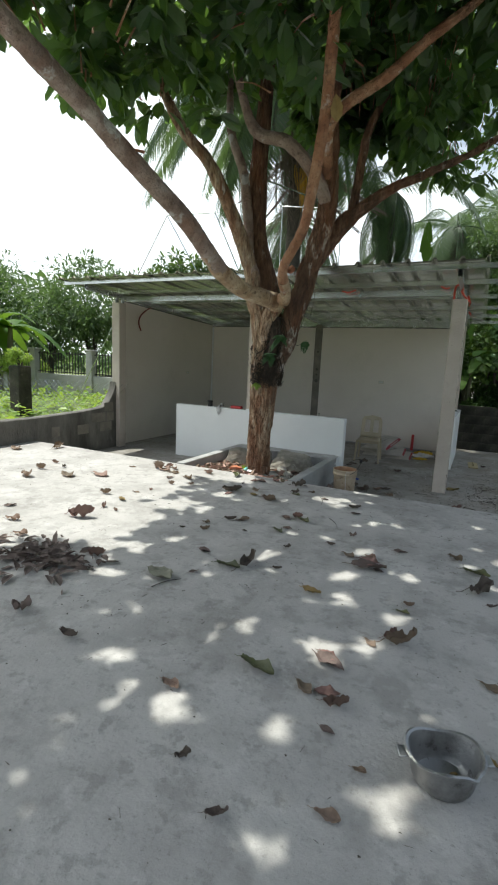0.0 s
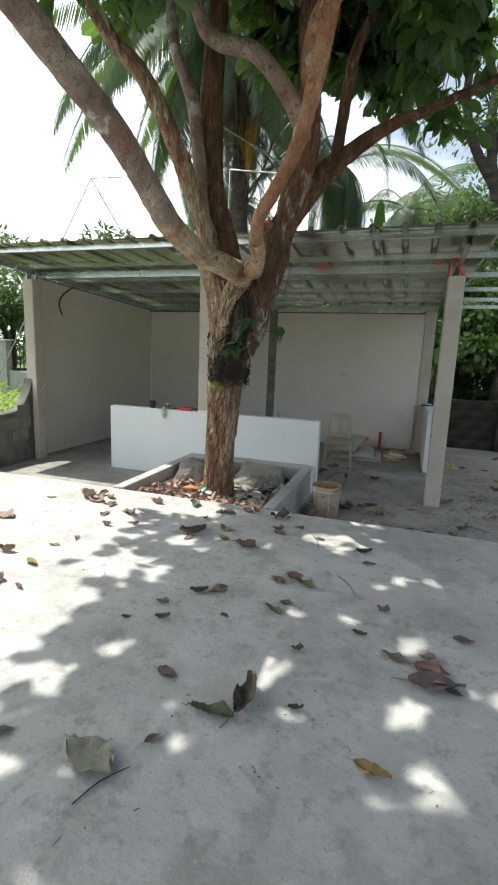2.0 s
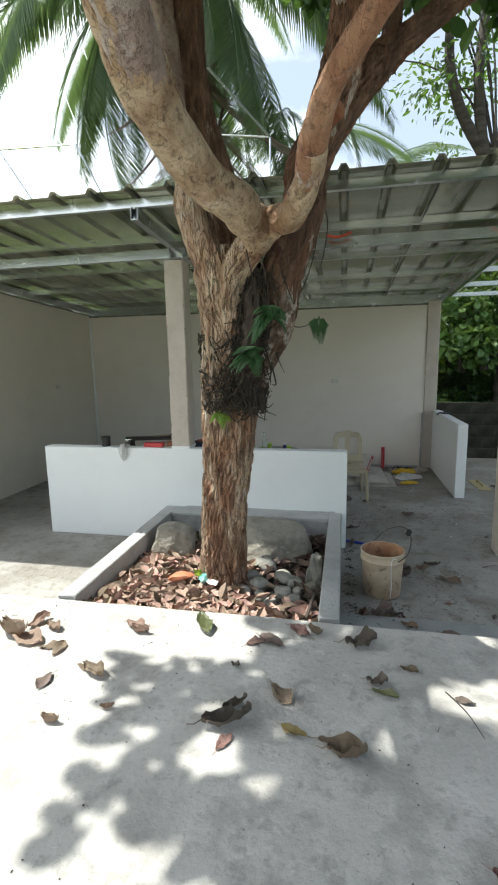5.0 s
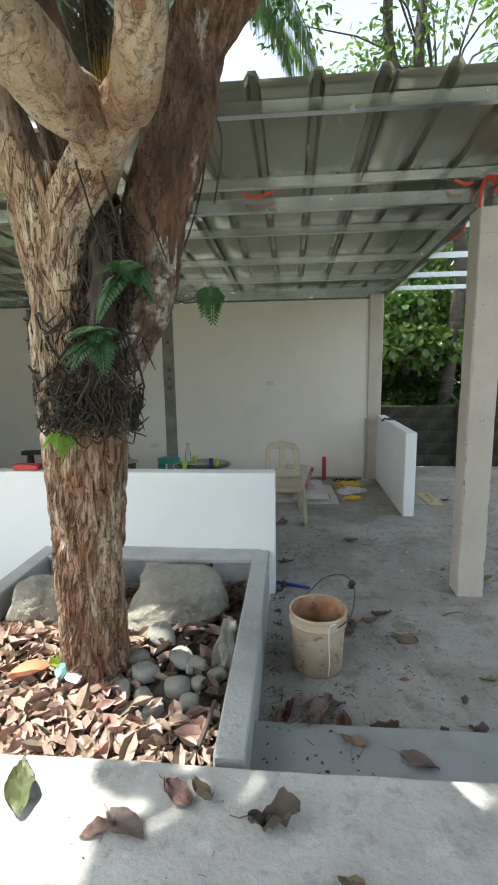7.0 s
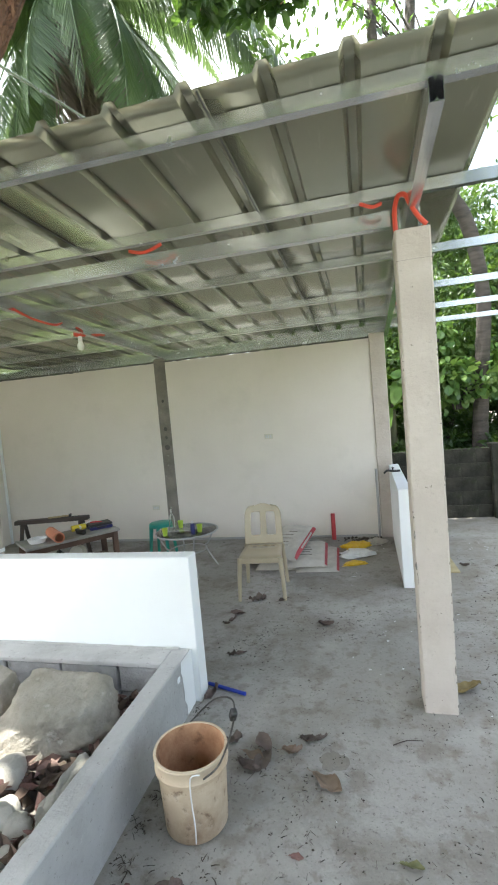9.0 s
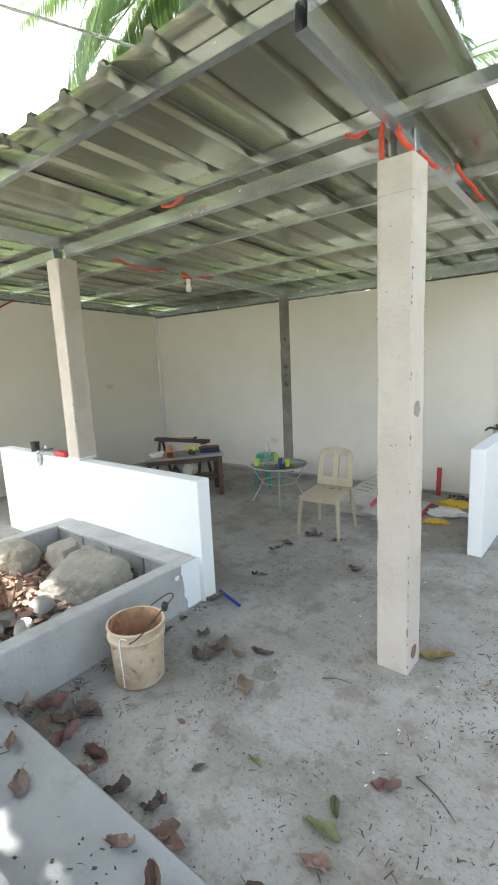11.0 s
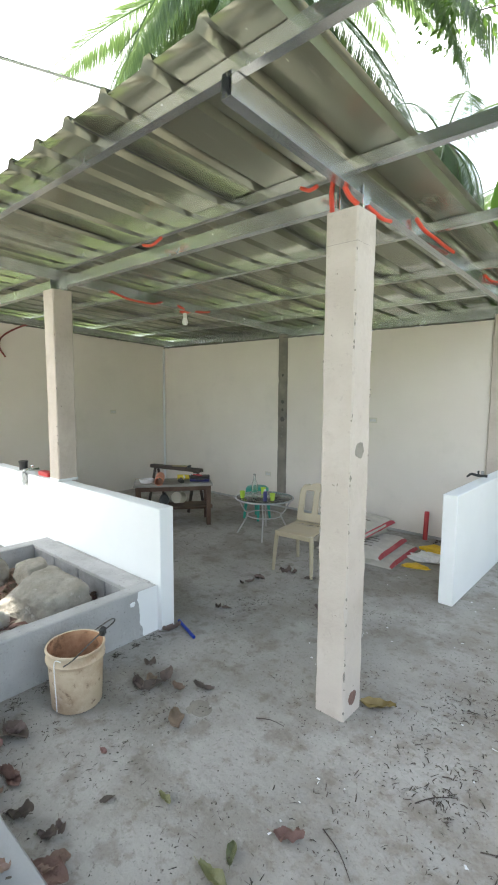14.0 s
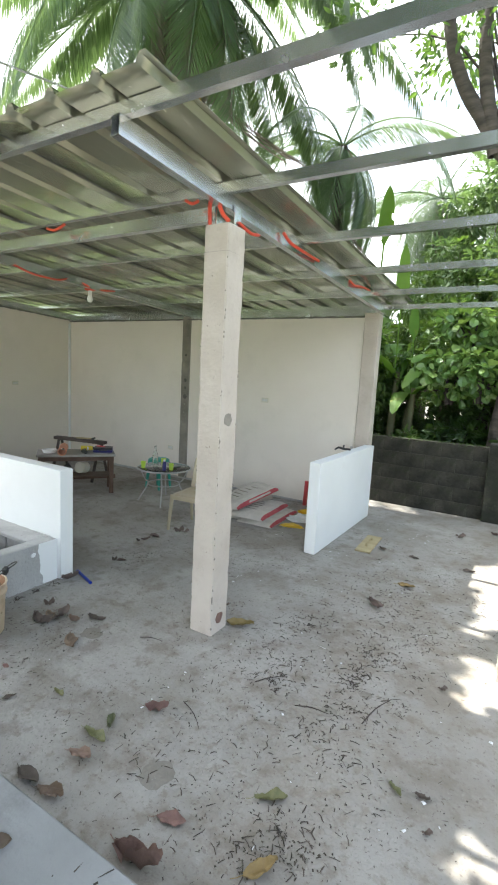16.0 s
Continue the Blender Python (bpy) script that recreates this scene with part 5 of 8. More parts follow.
def blob(size, seed, sub=4, rough=0.25, fr=1.6, flat=0.0):
    b = bmesh.new()
    bmesh.ops.create_icosphere(b, subdivisions=sub, radius=1.0)
    ge = Geo()
    vs = []
    for p in b.verts:
        d = p.co.normalized()
        k = 1 + rough * noise.noise(d * fr + Vector((seed * 3.3, seed, 0))) + rough * 0.4 * noise.noise(d * fr * 3 + Vector((0, seed, 0))) + rough * 0.12 * noise.noise(d * fr * 11)
        # flattened facets make it a stone, not a ball
        for ax in range(6):
            n = Vector((math.sin(seed * 5 + ax * 2.1), math.cos(seed * 3 + ax * 1.7), math.sin(seed + ax * 2.9))).normalized()
            h = (d * k).dot(n)
            if h > 0.66:
                k *= 0.66 / h * 0.75 + 0.25
        q = d * k
        vs.append((q.x * size[0], q.y * size[1], max(q.z * size[2], -flat) if flat else q.z * size[2]))
    ge.add(vs, [[v.index for v in f.verts] for f in b.faces])
    b.free()
    return ge


def rock(size, seed, sharp=12, rough=0.10, sub_=5, planes=9):
    """A boulder cut by flat faces, with worn edges and shallow cracks."""
    rr = np.random.default_rng(int(seed * 10))
    cuts = [(Vector(v).normalized(), h) for v, h in (((1, .1, .15), .86), ((-1, .15, .1), .86), ((.1, 1, .12), .84), ((.1, -1, .2), .84), ((.12, -.1, 1), .78), ((0, 0, -1), .8))]
    for u in unit(rr, planes):
        cuts.append((Vector(u), rr.uniform(0.84, 1.02)))
    b_ = bmesh.new()
    bmesh.ops.create_icosphere(b_, subdivisions=sub_, radius=1.0)
    vs = []
    for v in b_.verts:
        d_ = v.co.normalized()
        k = sum((max(0.0, n_.dot(d_)) / h) ** sharp for n_, h in cuts) ** (-1.0 / sharp)
        k *= 1 + rough * noise.noise(d_ * 1.6 + Vector((seed, 0, 0))) + rough * 0.5 * noise.noise(d_ * 4.1 + Vector((0, seed, 0))) + rough * 0.25 * noise.noise(d_ * 13)
        k -= 0.035 * max(0.0, 1 - 12 * abs(noise.noise(d_ * 2.1 + Vector((0, 0, seed * 2)))))
        vs.append((d_.x * k * size[0], d_.y * k * size[1], d_.z * k * size[2]))
    ge = Geo().add(vs, [[v.index for v in f.verts] for f in b_.faces])
    b_.free()
    return ge


solid("boulder", rock((0.18, 0.16, 0.18), 1.3, 7), M["boulder"], "rounded grey-brown boulder in the planter", "boulder", "planter boulders", at=(-2.86, 6.46, 0.26))
solid("boulder", rock((0.17, 0.15, 0.15), 2.3, 8), M["boulder"], "grey boulder behind the trunk", "boulder", "planter boulders", at=(-2.58, 6.68, 0.26))
solid("boulder", rock((0.325, 0.25, 0.20), 4.1, 22), M["boulder"], "large angular pale grey boulder in the planter", "boulder", "planter boulders", at=(-2.03, 6.55, 0.225), rz=12)
STONES = [(-2.13, 6.0, .062), (-2.06, 5.89, .07), (-2.13, 5.77, .055), (-2.02, 5.74, .05), (-1.88, 5.80, .065), (-1.95, 5.65, .05),
          (-1.79, 5.69, .055), (-1.90, 6.0, .07), (-1.82, 5.97, .06), (-1.78, 5.84, .045), (-2.07, 6.2, .09), (-2.25, 5.74, .045), (-1.70, 5.9, .05)]
for i, (x, y, r) in enumerate(STONES):
    solid("stone", rock((r * 1.12, r * 0.96, r * 0.80), i * 1.9 + 0.4, 3.5, 0.10, 3, 3), M["stone"], "smooth grey river stone at the foot of the tree", "stone", "planter stones",
          at=(x, y, 0.165 + r * 0.6), rz=i * 47)
solid("concrete_lump", rock((0.06, 0.17, 0.13), 7.7, 20, 0.16, 4, 7), M["stone"], "broken pale concrete lump leaning on the planter wall", "rubble", at=(-1.68, 6.12, 0.2))
solid("wrapper", blob((0.045, 0.06, 0.03), 9.2, 2, 0.7, 3), M["tealbit"], "crumpled teal plastic wrapper on the leaf litter", "litter", at=(-2.43, 5.80, 0.26))
solid("wrapper", blob((0.05, 0.07, 0.025), 3.2, 2, 0.7, 3), M["bag_white"], "crumpled white plastic wrapper on the leaf litter", "litter", at=(-2.36, 5.78, 0.25))
solid("fruit_husk", blob((0.10, 0.06, 0.04), 5.2, 2, 0.4, 2), M["orangepvc"], "flattened orange-brown husk on the leaf litter", "husk", at=(-2.60, 5.80, 0.26), rz=30)
r3 = np.random.default_rng(3)
seedling = thing("seedling", "small bright green seedling at the trunk's foot", "plant", (-2.47, 5.86, 0.22))
for i in range(14):
    way = unit(r3, 1)[0] + np.array([0, 0, 0.7])
    part("leaf", leaves(Geo(), [r3.normal(size=3) * 0.02 + np.array([0, 0, 0.03])], [way], [(0, 0, 1)], [r3.uniform(0.04, 0.08)], 0.5), M["limeleaf"], seedling, smooth=0)

# leaf litter heaped in the planter
lit = Geo()
n = 2600
lx, ly = r3.uniform(-3.07, -1.63, n), 5.27 + 1.5 * r3.uniform(0, 1, n) ** 1.5
keep = (lx < -2.18 + 0.16 * r3.normal(size=n)) | (ly < 5.58)
lx, ly = lx[keep], ly[keep]
n = len(lx)
lz = 0.16 + 0.09 * np.clip(1.2 - (ly - 5.25) * 0.9, 0, 1) * r3.uniform(0.2, 1.0, n)
way = np.stack([r3.normal(size=n), r3.normal(size=n), r3.normal(size=n) * 0.22], 1)
leaves(lit, np.stack([lx, ly, lz], 1), way, np.array([0, 0, 1.0]) + r3.normal(size=(n, 3)) * 0.6, r3.uniform(0.06, 0.13, n), 0.66, CURL)
dark_lit = Geo()
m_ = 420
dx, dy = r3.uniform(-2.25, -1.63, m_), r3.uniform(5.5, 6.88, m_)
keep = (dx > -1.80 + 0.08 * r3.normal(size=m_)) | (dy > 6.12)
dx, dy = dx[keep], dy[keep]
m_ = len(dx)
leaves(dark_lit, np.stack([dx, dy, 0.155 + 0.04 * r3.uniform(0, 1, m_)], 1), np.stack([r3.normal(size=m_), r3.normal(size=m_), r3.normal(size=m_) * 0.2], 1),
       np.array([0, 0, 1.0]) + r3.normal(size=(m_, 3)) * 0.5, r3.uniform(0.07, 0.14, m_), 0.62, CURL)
dark_lit.v = [(min(max(x, -3.09), -1.61), min(max(y, 5.245), 6.92), max(z, 0.11)) for x, y, z in dark_lit.v]
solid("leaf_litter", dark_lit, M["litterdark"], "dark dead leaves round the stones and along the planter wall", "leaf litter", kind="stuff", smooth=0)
lit.v = [(min(max(x, -3.09), -1.61), min(max(y, 5.245), 6.92), max(z, 0.11)) for x, y, z in lit.v]
solid("leaf_litter", lit, M["litter"], "deep dry brown leaf litter filling the planter", "leaf litter", kind="stuff", smooth=80)


# fallen leaves lying one by one on slab and floor
def ground_leaf_mesh(name, mat, length, width, curl, fold, seed):
    rr = np.random.default_rng(seed)
    nu, nv = 13, 7
    ge = Geo()
    vs = []
    tw = rr.uniform(-1.1, 1.1)
    for i in range(nu):
        u = i / (nu - 1)
        w = width * (math.sin(math.pi * min(1, u ** 1.15 * 0.94 + 0.04)) ** 0.75) * 0.5
        for j in range(nv):
            v = 2 * j / (nv - 1) - 1
            x = (u - 0.5) * length
            y = v * w * (1 + 0.16 * noise.noise(Vector((u * 7, 5 * (v > 0), seed)))) * (1 - 0.22 * fold * v * v)
            z = 0.16 * width * (fold + 0.3) * noise.noise(Vector((u * 8.5, v * 3.4, seed * 0.7))) + fold * abs(v) ** 1.3 * w * (0.4 + 0.9 * noise.noise(Vector((u * 2.2, 3 * (v > 0), seed * 2.1))) + 0.5 * u) + curl * length * (u - 0.45) ** 2 + (0.10 + 0.16 * curl) * width * noise.noise(Vector((u * 4.2, v * 2.1, seed * 1.7)))
            ca, sa = math.cos(tw * (u - 0.5)), math.sin(tw * (u - 0.5))
            vs.append((x, y * ca - z * sa, y * sa + z * ca))
    low = min(p[2] for p in vs)
    vs = [(x, y, z - low + 0.003) for x, y, z in vs]
    ge.add(vs, [(i * nv + j, i * nv + j + 1, (i + 1) * nv + j + 1, (i + 1) * nv + j) for i in range(nu - 1) for j in range(nv - 1)])
    ge.tube([vs[3], (-length * 0.5 - 0.02, 0.004, 0.006), (-length * 0.5 - 0.04, 0.01, 0.003)], 0.0015, 4, 1)
    return ge.mesh(name, mat, 60)


KINDS = {
    "b": [("curled dry brown leaf", "brownleaf", 0.14, 0.075, 0.5, 0.9), ("flat dry brown leaf", "brownleaf", 0.15, 0.085, 0.15, 0.35), ("crumpled brown leaf", "brownleaf", 0.12, 0.08, 0.9, 1.3)],
    "d": [("dark curled dead leaf", "darkleaf", 0.13, 0.075, 0.7, 1.1), ("dark flat dead leaf", "darkleaf", 0.14, 0.08, 0.2, 0.4), ("dark crumpled leaf", "darkleaf", 0.10, 0.07, 1.0, 1.5)],
    "r": [("reddish brown dead leaf", "redleaf", 0.14, 0.08, 0.45, 0.9), ("crumpled reddish brown leaf", "redleaf", 0.13, 0.08, 0.8, 1.3)],
    "g": [("fallen olive green leaf", "greenleaf", 0.16, 0.078, 0.3, 0.75)],
    "p": [("large pale bleached leaf", "paleleaf", 0.20, 0.135, 0.15, 0.4)],
    "y": [("yellow-brown fallen leaf", "yellowleaf", 0.13, 0.065, 0.4, 0.8)],
}
LEAF_MESH = {k: [(lab, ground_leaf_mesh("fallen_leaf", M[m], L, W, c, f, 11 + i + ord(k))) for i, (lab, m, L, W, c, f) in enumerate(v)] for k, v in KINDS.items()}
leaf_n = [0]


def fallen(kind, x, y, z, rz=None, scale=None):
    i = leaf_n[0]
    leaf_n[0] += 1
    lab, me = LEAF_MESH[kind][i % len(LEAF_MESH[kind])]
    ob = new("fallen_leaf", me)
    s = scale or (0.85 + 0.35 * ((i * 37) % 10) / 10)
    ob.matrix_world = pose(x, y, z, 0, 0, (i * 73) % 360 if rz is None else rz) @ Matrix.Diagonal((s, s, s, 1))
    return tagged(ob, lab + (" on the concrete slab" if z > 0.3 else " on the concrete floor"), "leaf", "fallen leaves")


# kind, place, heading and length of each leaf
SLAB_A = "p -1.37 2.41 343 0.23,d -1.21 2.56 51 0.06,g -1.06 2.75 2 0.18,d -0.96 2.85 80 0.20,d -1.33 2.89 344 0.10,y -0.45 2.69 341 0.13,d -0.76 2.89 7 0.06,b -0.40 3.38 329 0.11,r -0.24 3.29 326 0.17,b -0.25 3.43 357 0.08,d -0.15 3.22 333 0.07,d -0.84 3.27 352 0.07,d -0.57 3.51 338 0.07,d -0.07 3.65 357 0.09,d -0.47 3.79 316 0.09,r -1.92 2.42 351 0.15,b -0.02 2.33 320 0.08,r 0.06 2.44 45 0.10,r -0.17 2.11 339 0.11,g 0.08 2.73 355 0.08,b 0.10 2.83 347 0.07,d -1.92 4.41 15 0.19"
SLAB_B = "b -1.48 4.38 353 0.16,g -1.04 3.57 328 0.13,r -0.99 3.67 7 0.08,g -0.95 3.93 329 0.17,r -1.10 3.91 324 0.12,d -1.50 3.60 11 0.10,b -1.41 3.66 49 0.12,b -1.56 3.27 10 0.09,b -1.64 3.42 356 0.08,d -1.27 3.42 339 0.05,d -1.33 4.75 339 0.11,d -0.64 4.57 7 0.11,d -0.59 4.39 4 0.08,y -2.65 3.53 331 0.12,d -1.74 3.21 358 0.05,r -1.02 3.98 327 0.12,y -1.66 4.41 331 0.11,d -1.91 4.51 32 0.11,b -1.73 4.61 311 0.14,d -1.39 5.02 356 0.19,b -1.18 4.87 338 0.08,d -0.98 4.70 341 0.07"
SLAB_C = "b -3.18 4.82 330 0.24,b -3.12 4.95 70 0.14,b -2.93 4.76 21 0.10,b -2.62 4.30 341 0.10,b -2.57 5.00 337 0.14,b -2.66 4.64 348 0.09,b -2.43 4.41 3 0.07,g -2.21 5.08 300 0.22,r -1.70 5.10 323 0.14,b -1.62 5.10 304 0.12,r -1.91 4.97 40 0.10,d -1.83 4.98 326 0.14,b -2.53 4.96 337 0.13,b -2.60 4.61 330 0.16,r -1.91 4.32 69 0.09,b -1.46 4.33 347 0.16,g -1.30 4.69 347 0.11,d -1.34 5.10 349 0.05,d -1.97 4.77 319 0.06,b -3.01 4.92 330 0.13,b -2.87 4.75 98 0.11,g -0.43 1.87 348 0.19"
SLAB_D = "b -0.70 1.58 347 0.10,b -0.20 1.85 325 0.10,r -0.10 1.86 16 0.11,r -0.05 1.81 7 0.11,d -0.15 2.06 332 0.15,b 0.12 2.40 26 0.19,b 0.11 1.54 356 0.05,d -0.04 1.66 340 0.06,d -0.45 1.30 19 0.07,d -0.24 1.17 24 0.07,b 0.06 1.33 1 0.08,d -1.74 1.68 350 0.16,d -1.34 1.63 350 0.11,d -0.22 3.23 6 0.21,r -0.23 3.34 344 0.15,b 0.31 3.73 314 0.13,g 0.45 3.53 345 0.18,d 0.48 3.23 27 0.21,d 0.54 3.07 12 0.06,b 0.52 2.25 331 0.09,y 0.52 1.80 309 0.06,b -3.00 2.61 11 0.14"
SLAB_E = "b -3.51 4.15 350 0.24,r -2.60 2.95 7 0.24,b -4.12 3.65 338 0.24,b -3.09 4.80 348 0.21,b -4.28 3.98 352 0.17,b -5.15 5.03 105 0.24,b -3.79 3.93 339 0.24,b -2.93 3.61 358 0.14,b -2.67 2.42 16 0.12,b -5.53 4.62 337 0.24"
STEP_A = "d -1.24 5.65 16 0.18,b -1.09 5.54 326 0.11,d -0.85 5.46 329 0.13,r -0.14 5.53 123 0.13,r 0.18 5.46 15 0.13,b 0.37 5.47 51 0.10,b -0.33 5.55 17 0.12"
FLOOR_A = "d -1.03 6.61 328 0.14,b -1.03 6.71 339 0.12,b -0.83 6.75 352 0.12,d -0.75 6.85 352 0.10,b -0.64 6.58 327 0.16,r -0.73 6.19 358 0.06,g -0.29 6.22 355 0.09,y 0.13 7.40 20 0.19,d -1.42 7.67 334 0.09,d -0.77 8.19 340 0.12,d -1.56 8.37 347 0.13,d -1.46 8.64 348 0.16,d -1.61 8.17 334 0.07,d -1.20 8.68 40 0.10,d -0.11 7.59 343 0.05,d 0.53 9.60 323 0.09,d -0.97 6.67 72 0.15,d -1.16 6.79 355 0.12,d -0.70 6.87 11 0.08,d -0.47 6.05 67 0.06,r 0.23 6.42 14 0.13,g 0.10 6.23 128 0.10"
FLOOR_B = "g 0.11 6.12 359 0.15,d -0.49 5.79 14 0.10,d -0.67 5.75 28 0.09,r -0.88 5.82 1 0.13,d -1.17 5.95 27 0.13,d -1.41 7.18 64 0.14,d -1.36 7.71 18 0.08,d -1.40 8.69 28 0.09,d -1.57 8.24 55 0.09,r -0.34 5.73 21 0.18,g 0.98 6.30 37 0.14,y 1.09 6.02 52 0.14,g 1.41 6.65 324 0.08,r 0.70 5.99 25 0.12,b 0.21 5.80 15 0.13,d 0.06 5.80 355 0.12,r 0.70 5.79 355 0.21,d 0.84 8.28 318 0.16,d 0.86 9.57 345 0.09,d 1.17 10.60 351 0.13,d 1.50 11.00 320 0.10,d 1.38 9.55 6 0.10"
FLOOR_C = "d 1.47 7.50 1 0.06,d 1.52 6.67 352 0.06,y 0.96 8.81 0 0.14,d 1.57 6.51 7 0.05,b 0.15 6.00 12 0.12,d -0.99 6.79 122 0.14,r -1.36 5.86 40 0.17,b -1.22 5.84 15 0.16,r -1.10 5.78 70 0.17,b -0.86 5.72 20 0.13,r -0.91 5.81 350 0.14,d -1.17 5.95 5 0.18,d -0.66 5.76 30 0.13,b -0.36 5.75 65 0.13,b -1.28 5.74 100 0.15,d -0.48 5.84 330 0.10"
LEAF_BASE = {"b": 0.14, "d": 0.125, "r": 0.14, "g": 0.16, "p": 0.20, "y": 0.13}
for texts, z in (((SLAB_A, SLAB_B, SLAB_C, SLAB_D, SLAB_E), SLAB_Z), ((STEP_A,), STEP_Z), ((FLOOR_A, FLOOR_B, FLOOR_C), 0.0)):
    for item in ",".join(texts).split(","):
        k, *nums = item.split()
        x, y, heading, long_ = (float(v) for v in nums)
        fallen(k, x, y, z, heading, long_ / LEAF_BASE[k])
r4 = np.random.default_rng(21)
for i in range(44):
    fallen("bdbdr"[i % 5], r4.uniform(-5.4, -2.4) if i % 3 else r4.uniform(0.9, 3.5), r4.uniform(-1.0, 5.0), SLAB_Z, scale=r4.uniform(0.5, 0.9))

# heap of dead leaves and twigs on the slab
heap = Geo()
n = 190
leaves(heap, np.stack([-2.16 + 0.24 * r4.normal(size=n), 2.18 + 0.13 * r4.normal(size=n), SLAB_Z + r4.uniform(0.005, 0.04, n)], 1),
       np.stack([r4.normal(size=n), r4.normal(size=n), 0.15 * r4.normal(size=n)], 1), np.array([0, 0, 1.0]) + 0.5 * r4.normal(size=(n, 3)), r4.uniform(0.06, 0.13, n), 0.5)
solid("leaf_heap", heap, M["darkleaf"], "small swept heap of dark dead leaves on the slab", "leaf litter", kind="stuff", smooth=0)


# small crumbs, stalks and chips
def crumbs(name, mat, label, n, area, z, size, seed, stalk=0.3):
    rr = np.random.default_rng(seed)
    ge = Geo()
    m = 0
    while m < n:
        x, y = rr.uniform(area[0], area[1]), rr.uniform(area[2], area[3])
        if noise.noise(Vector((x * 1.9, y * 1.9, seed))) + 0.5 * noise.noise(Vector((x * 6, y * 6, seed))) < rr.uniform(-0.1, 0.6):
            continue
        m += 1
        a = rr.uniform(0, math.pi)
        long = size * rr.uniform(1.5, 5.0) if rr.uniform() < stalk else size * rr.uniform(0.5, 1.4)
        wide = size * rr.uniform(0.15, 0.3) if long > size * 1.4 else long * rr.uniform(0.4, 0.9)
        c, s = math.cos(a), math.sin(a)
        p = [(-long / 2, -wide / 2), (long / 2, -wide / 3), (long / 2, wide / 3), (-long / 2, wide / 2)]
        vs = [(x + u * c - v * s, y + u * s + v * c, z + 0.002 + 0.004 * rr.uniform()) for u, v in p] + [(x, y, z + 0.006 + wide * 0.3)]
        ge.add(vs, [(0, 1, 4), (1, 2, 4), (2, 3, 4), (3, 0, 4)])
    return solid(name, ge, mat, label, "debris", kind="stuff", smooth=0)


crumbs("floor_debris", M["debris"], "scattered dark twig bits and crumbs on the floor", 2600, (-0.3, 3.2, 5.7, 10.8), 0.0, 0.0065, 1, 0.2)
crumbs("floor_debris", M["debris"], "dark crumbs between planter and post", 900, (-1.45, 0.0, 5.7, 9.0), 0.0, 0.008, 9)
crumbs("floor_debris", M["debris"], "fine dark crumbs under the carport", 400, (-5.5, -0.5, 7.5, 10.6), 0.0, 0.010, 2)
crumbs("slab_debris", M["debris"], "scattered dark leaf crumbs and stalks on the slab", 1500, (-5.0, 3.0, -0.5, 5.2), SLAB_Z, 0.007, 3)
def clump(label, spots, per, seed):
    """Twig bits lying together in dirty patches; spots: x, y, spread."""
    rr = np.random.default_rng(seed)
    ge = Geo()
    for x0, y0, s in spots:
        for _ in range(per):
            x, y = x0 + s * rr.normal(), y0 + s * rr.normal()
            a_, ln, w = rr.uniform(0, math.pi), 0.005 + 0.045 * rr.uniform() ** 3, rr.uniform(0.0010, 0.0030)
            c_, s_ = math.cos(a_) * ln / 2, math.sin(a_) * ln / 2
            ge.tube([(x - c_, y - s_, 0.003), (x + 0.1 * s_, y - 0.1 * c_, 0.005 + 0.004 * rr.uniform()), (x + c_, y + s_, 0.003)], [w, w, w * 0.6], 4, 1)
    return solid("twig_debris", ge, M["debris"], label, "debris", kind="stuff", smooth=0)


clump("clustered dark twig bits on the dirty floor", [(1.0, 7.25, .06), (1.0, 7.4, .05), (1.02, 7.6, .05), (1.0, 7.8, .06), (1.07, 6.2, .1), (.98, 6.07, .09), (.5, 7.0, .12), (.65, 7.3, .14), (.9, 6.9, .15), (.3, 7.3, .1),
      (1.2, 7.0, .12), (.75, 8.0, .15), (.45, 7.7, .12), (1.3, 7.9, .14), (.2, 6.7, .12), (.8, 6.5, .15), (1.25, 6.5, .12), (.6, 8.6, .2), (1.1, 8.5, .15), (1.6, 8.3, .2), (.35, 6.15, .1)], 24, 31)
clump("dark crumbs and dirt along the foot of the planter", [(-1.43, 5.75 + 0.16 * k, 0.025) for k in range(9)] + [(-1.25, 5.9, 0.08), (-1.1, 6.1, 0.06), (-0.95, 6.65, 0.08)], 22, 37)
clump("dense dark twig bits swept into lines on the floor", [(.97, 7.66, .05), (1.06, 7.53, .05), (1.03, 7.34, .04), (1.0, 7.22, .04), (1.04, 6.99, .05), (.6, 7.0, .06), (.68, 6.99, .05), (.56, 7.76, .07), (.87, 8.61, .1),
      (1.01, 8.24, .09), (1.0, 6.04, .05), (1.06, 6.16, .06), (1.18, 6.14, .05), (1.21, 6.24, .06), (1.11, 6.67, .06), (.99, 6.76, .05), (1.27, 7.2, .05), (1.13, 7.05, .05), (.48, 7.64, .07), (.65, 7.2, .07), (1.13, 7.62, .05), (1.22, 8.01, .08)], 34, 33)
clump("fine dark grit on the dirty floor", [(.3 + 1.2 * ((i * 37) % 50) / 50, 5.9 + 3.2 * ((i * 61) % 50) / 50, .12) for i in range(50)], 16, 35)
for x, y, r, sd in ((0.50, 6.13, 0.075, 3.0), (0.98, 6.94, 0.045, 5.0), (1.18, 6.13, 0.04, 7.0), (1.05, 6.13, 0.05, 8.0), (1.11, 7.19, 0.035, 1.0), (-0.62, 6.72, 0.07, 9.0)):
    solid("mortar_stain", splat(r, sd, 1.0, 30, 0.0015), M["bare"], "dried grey-brown mortar stain on the floor", "stain", at=(x, y, 0.001), smooth=0)
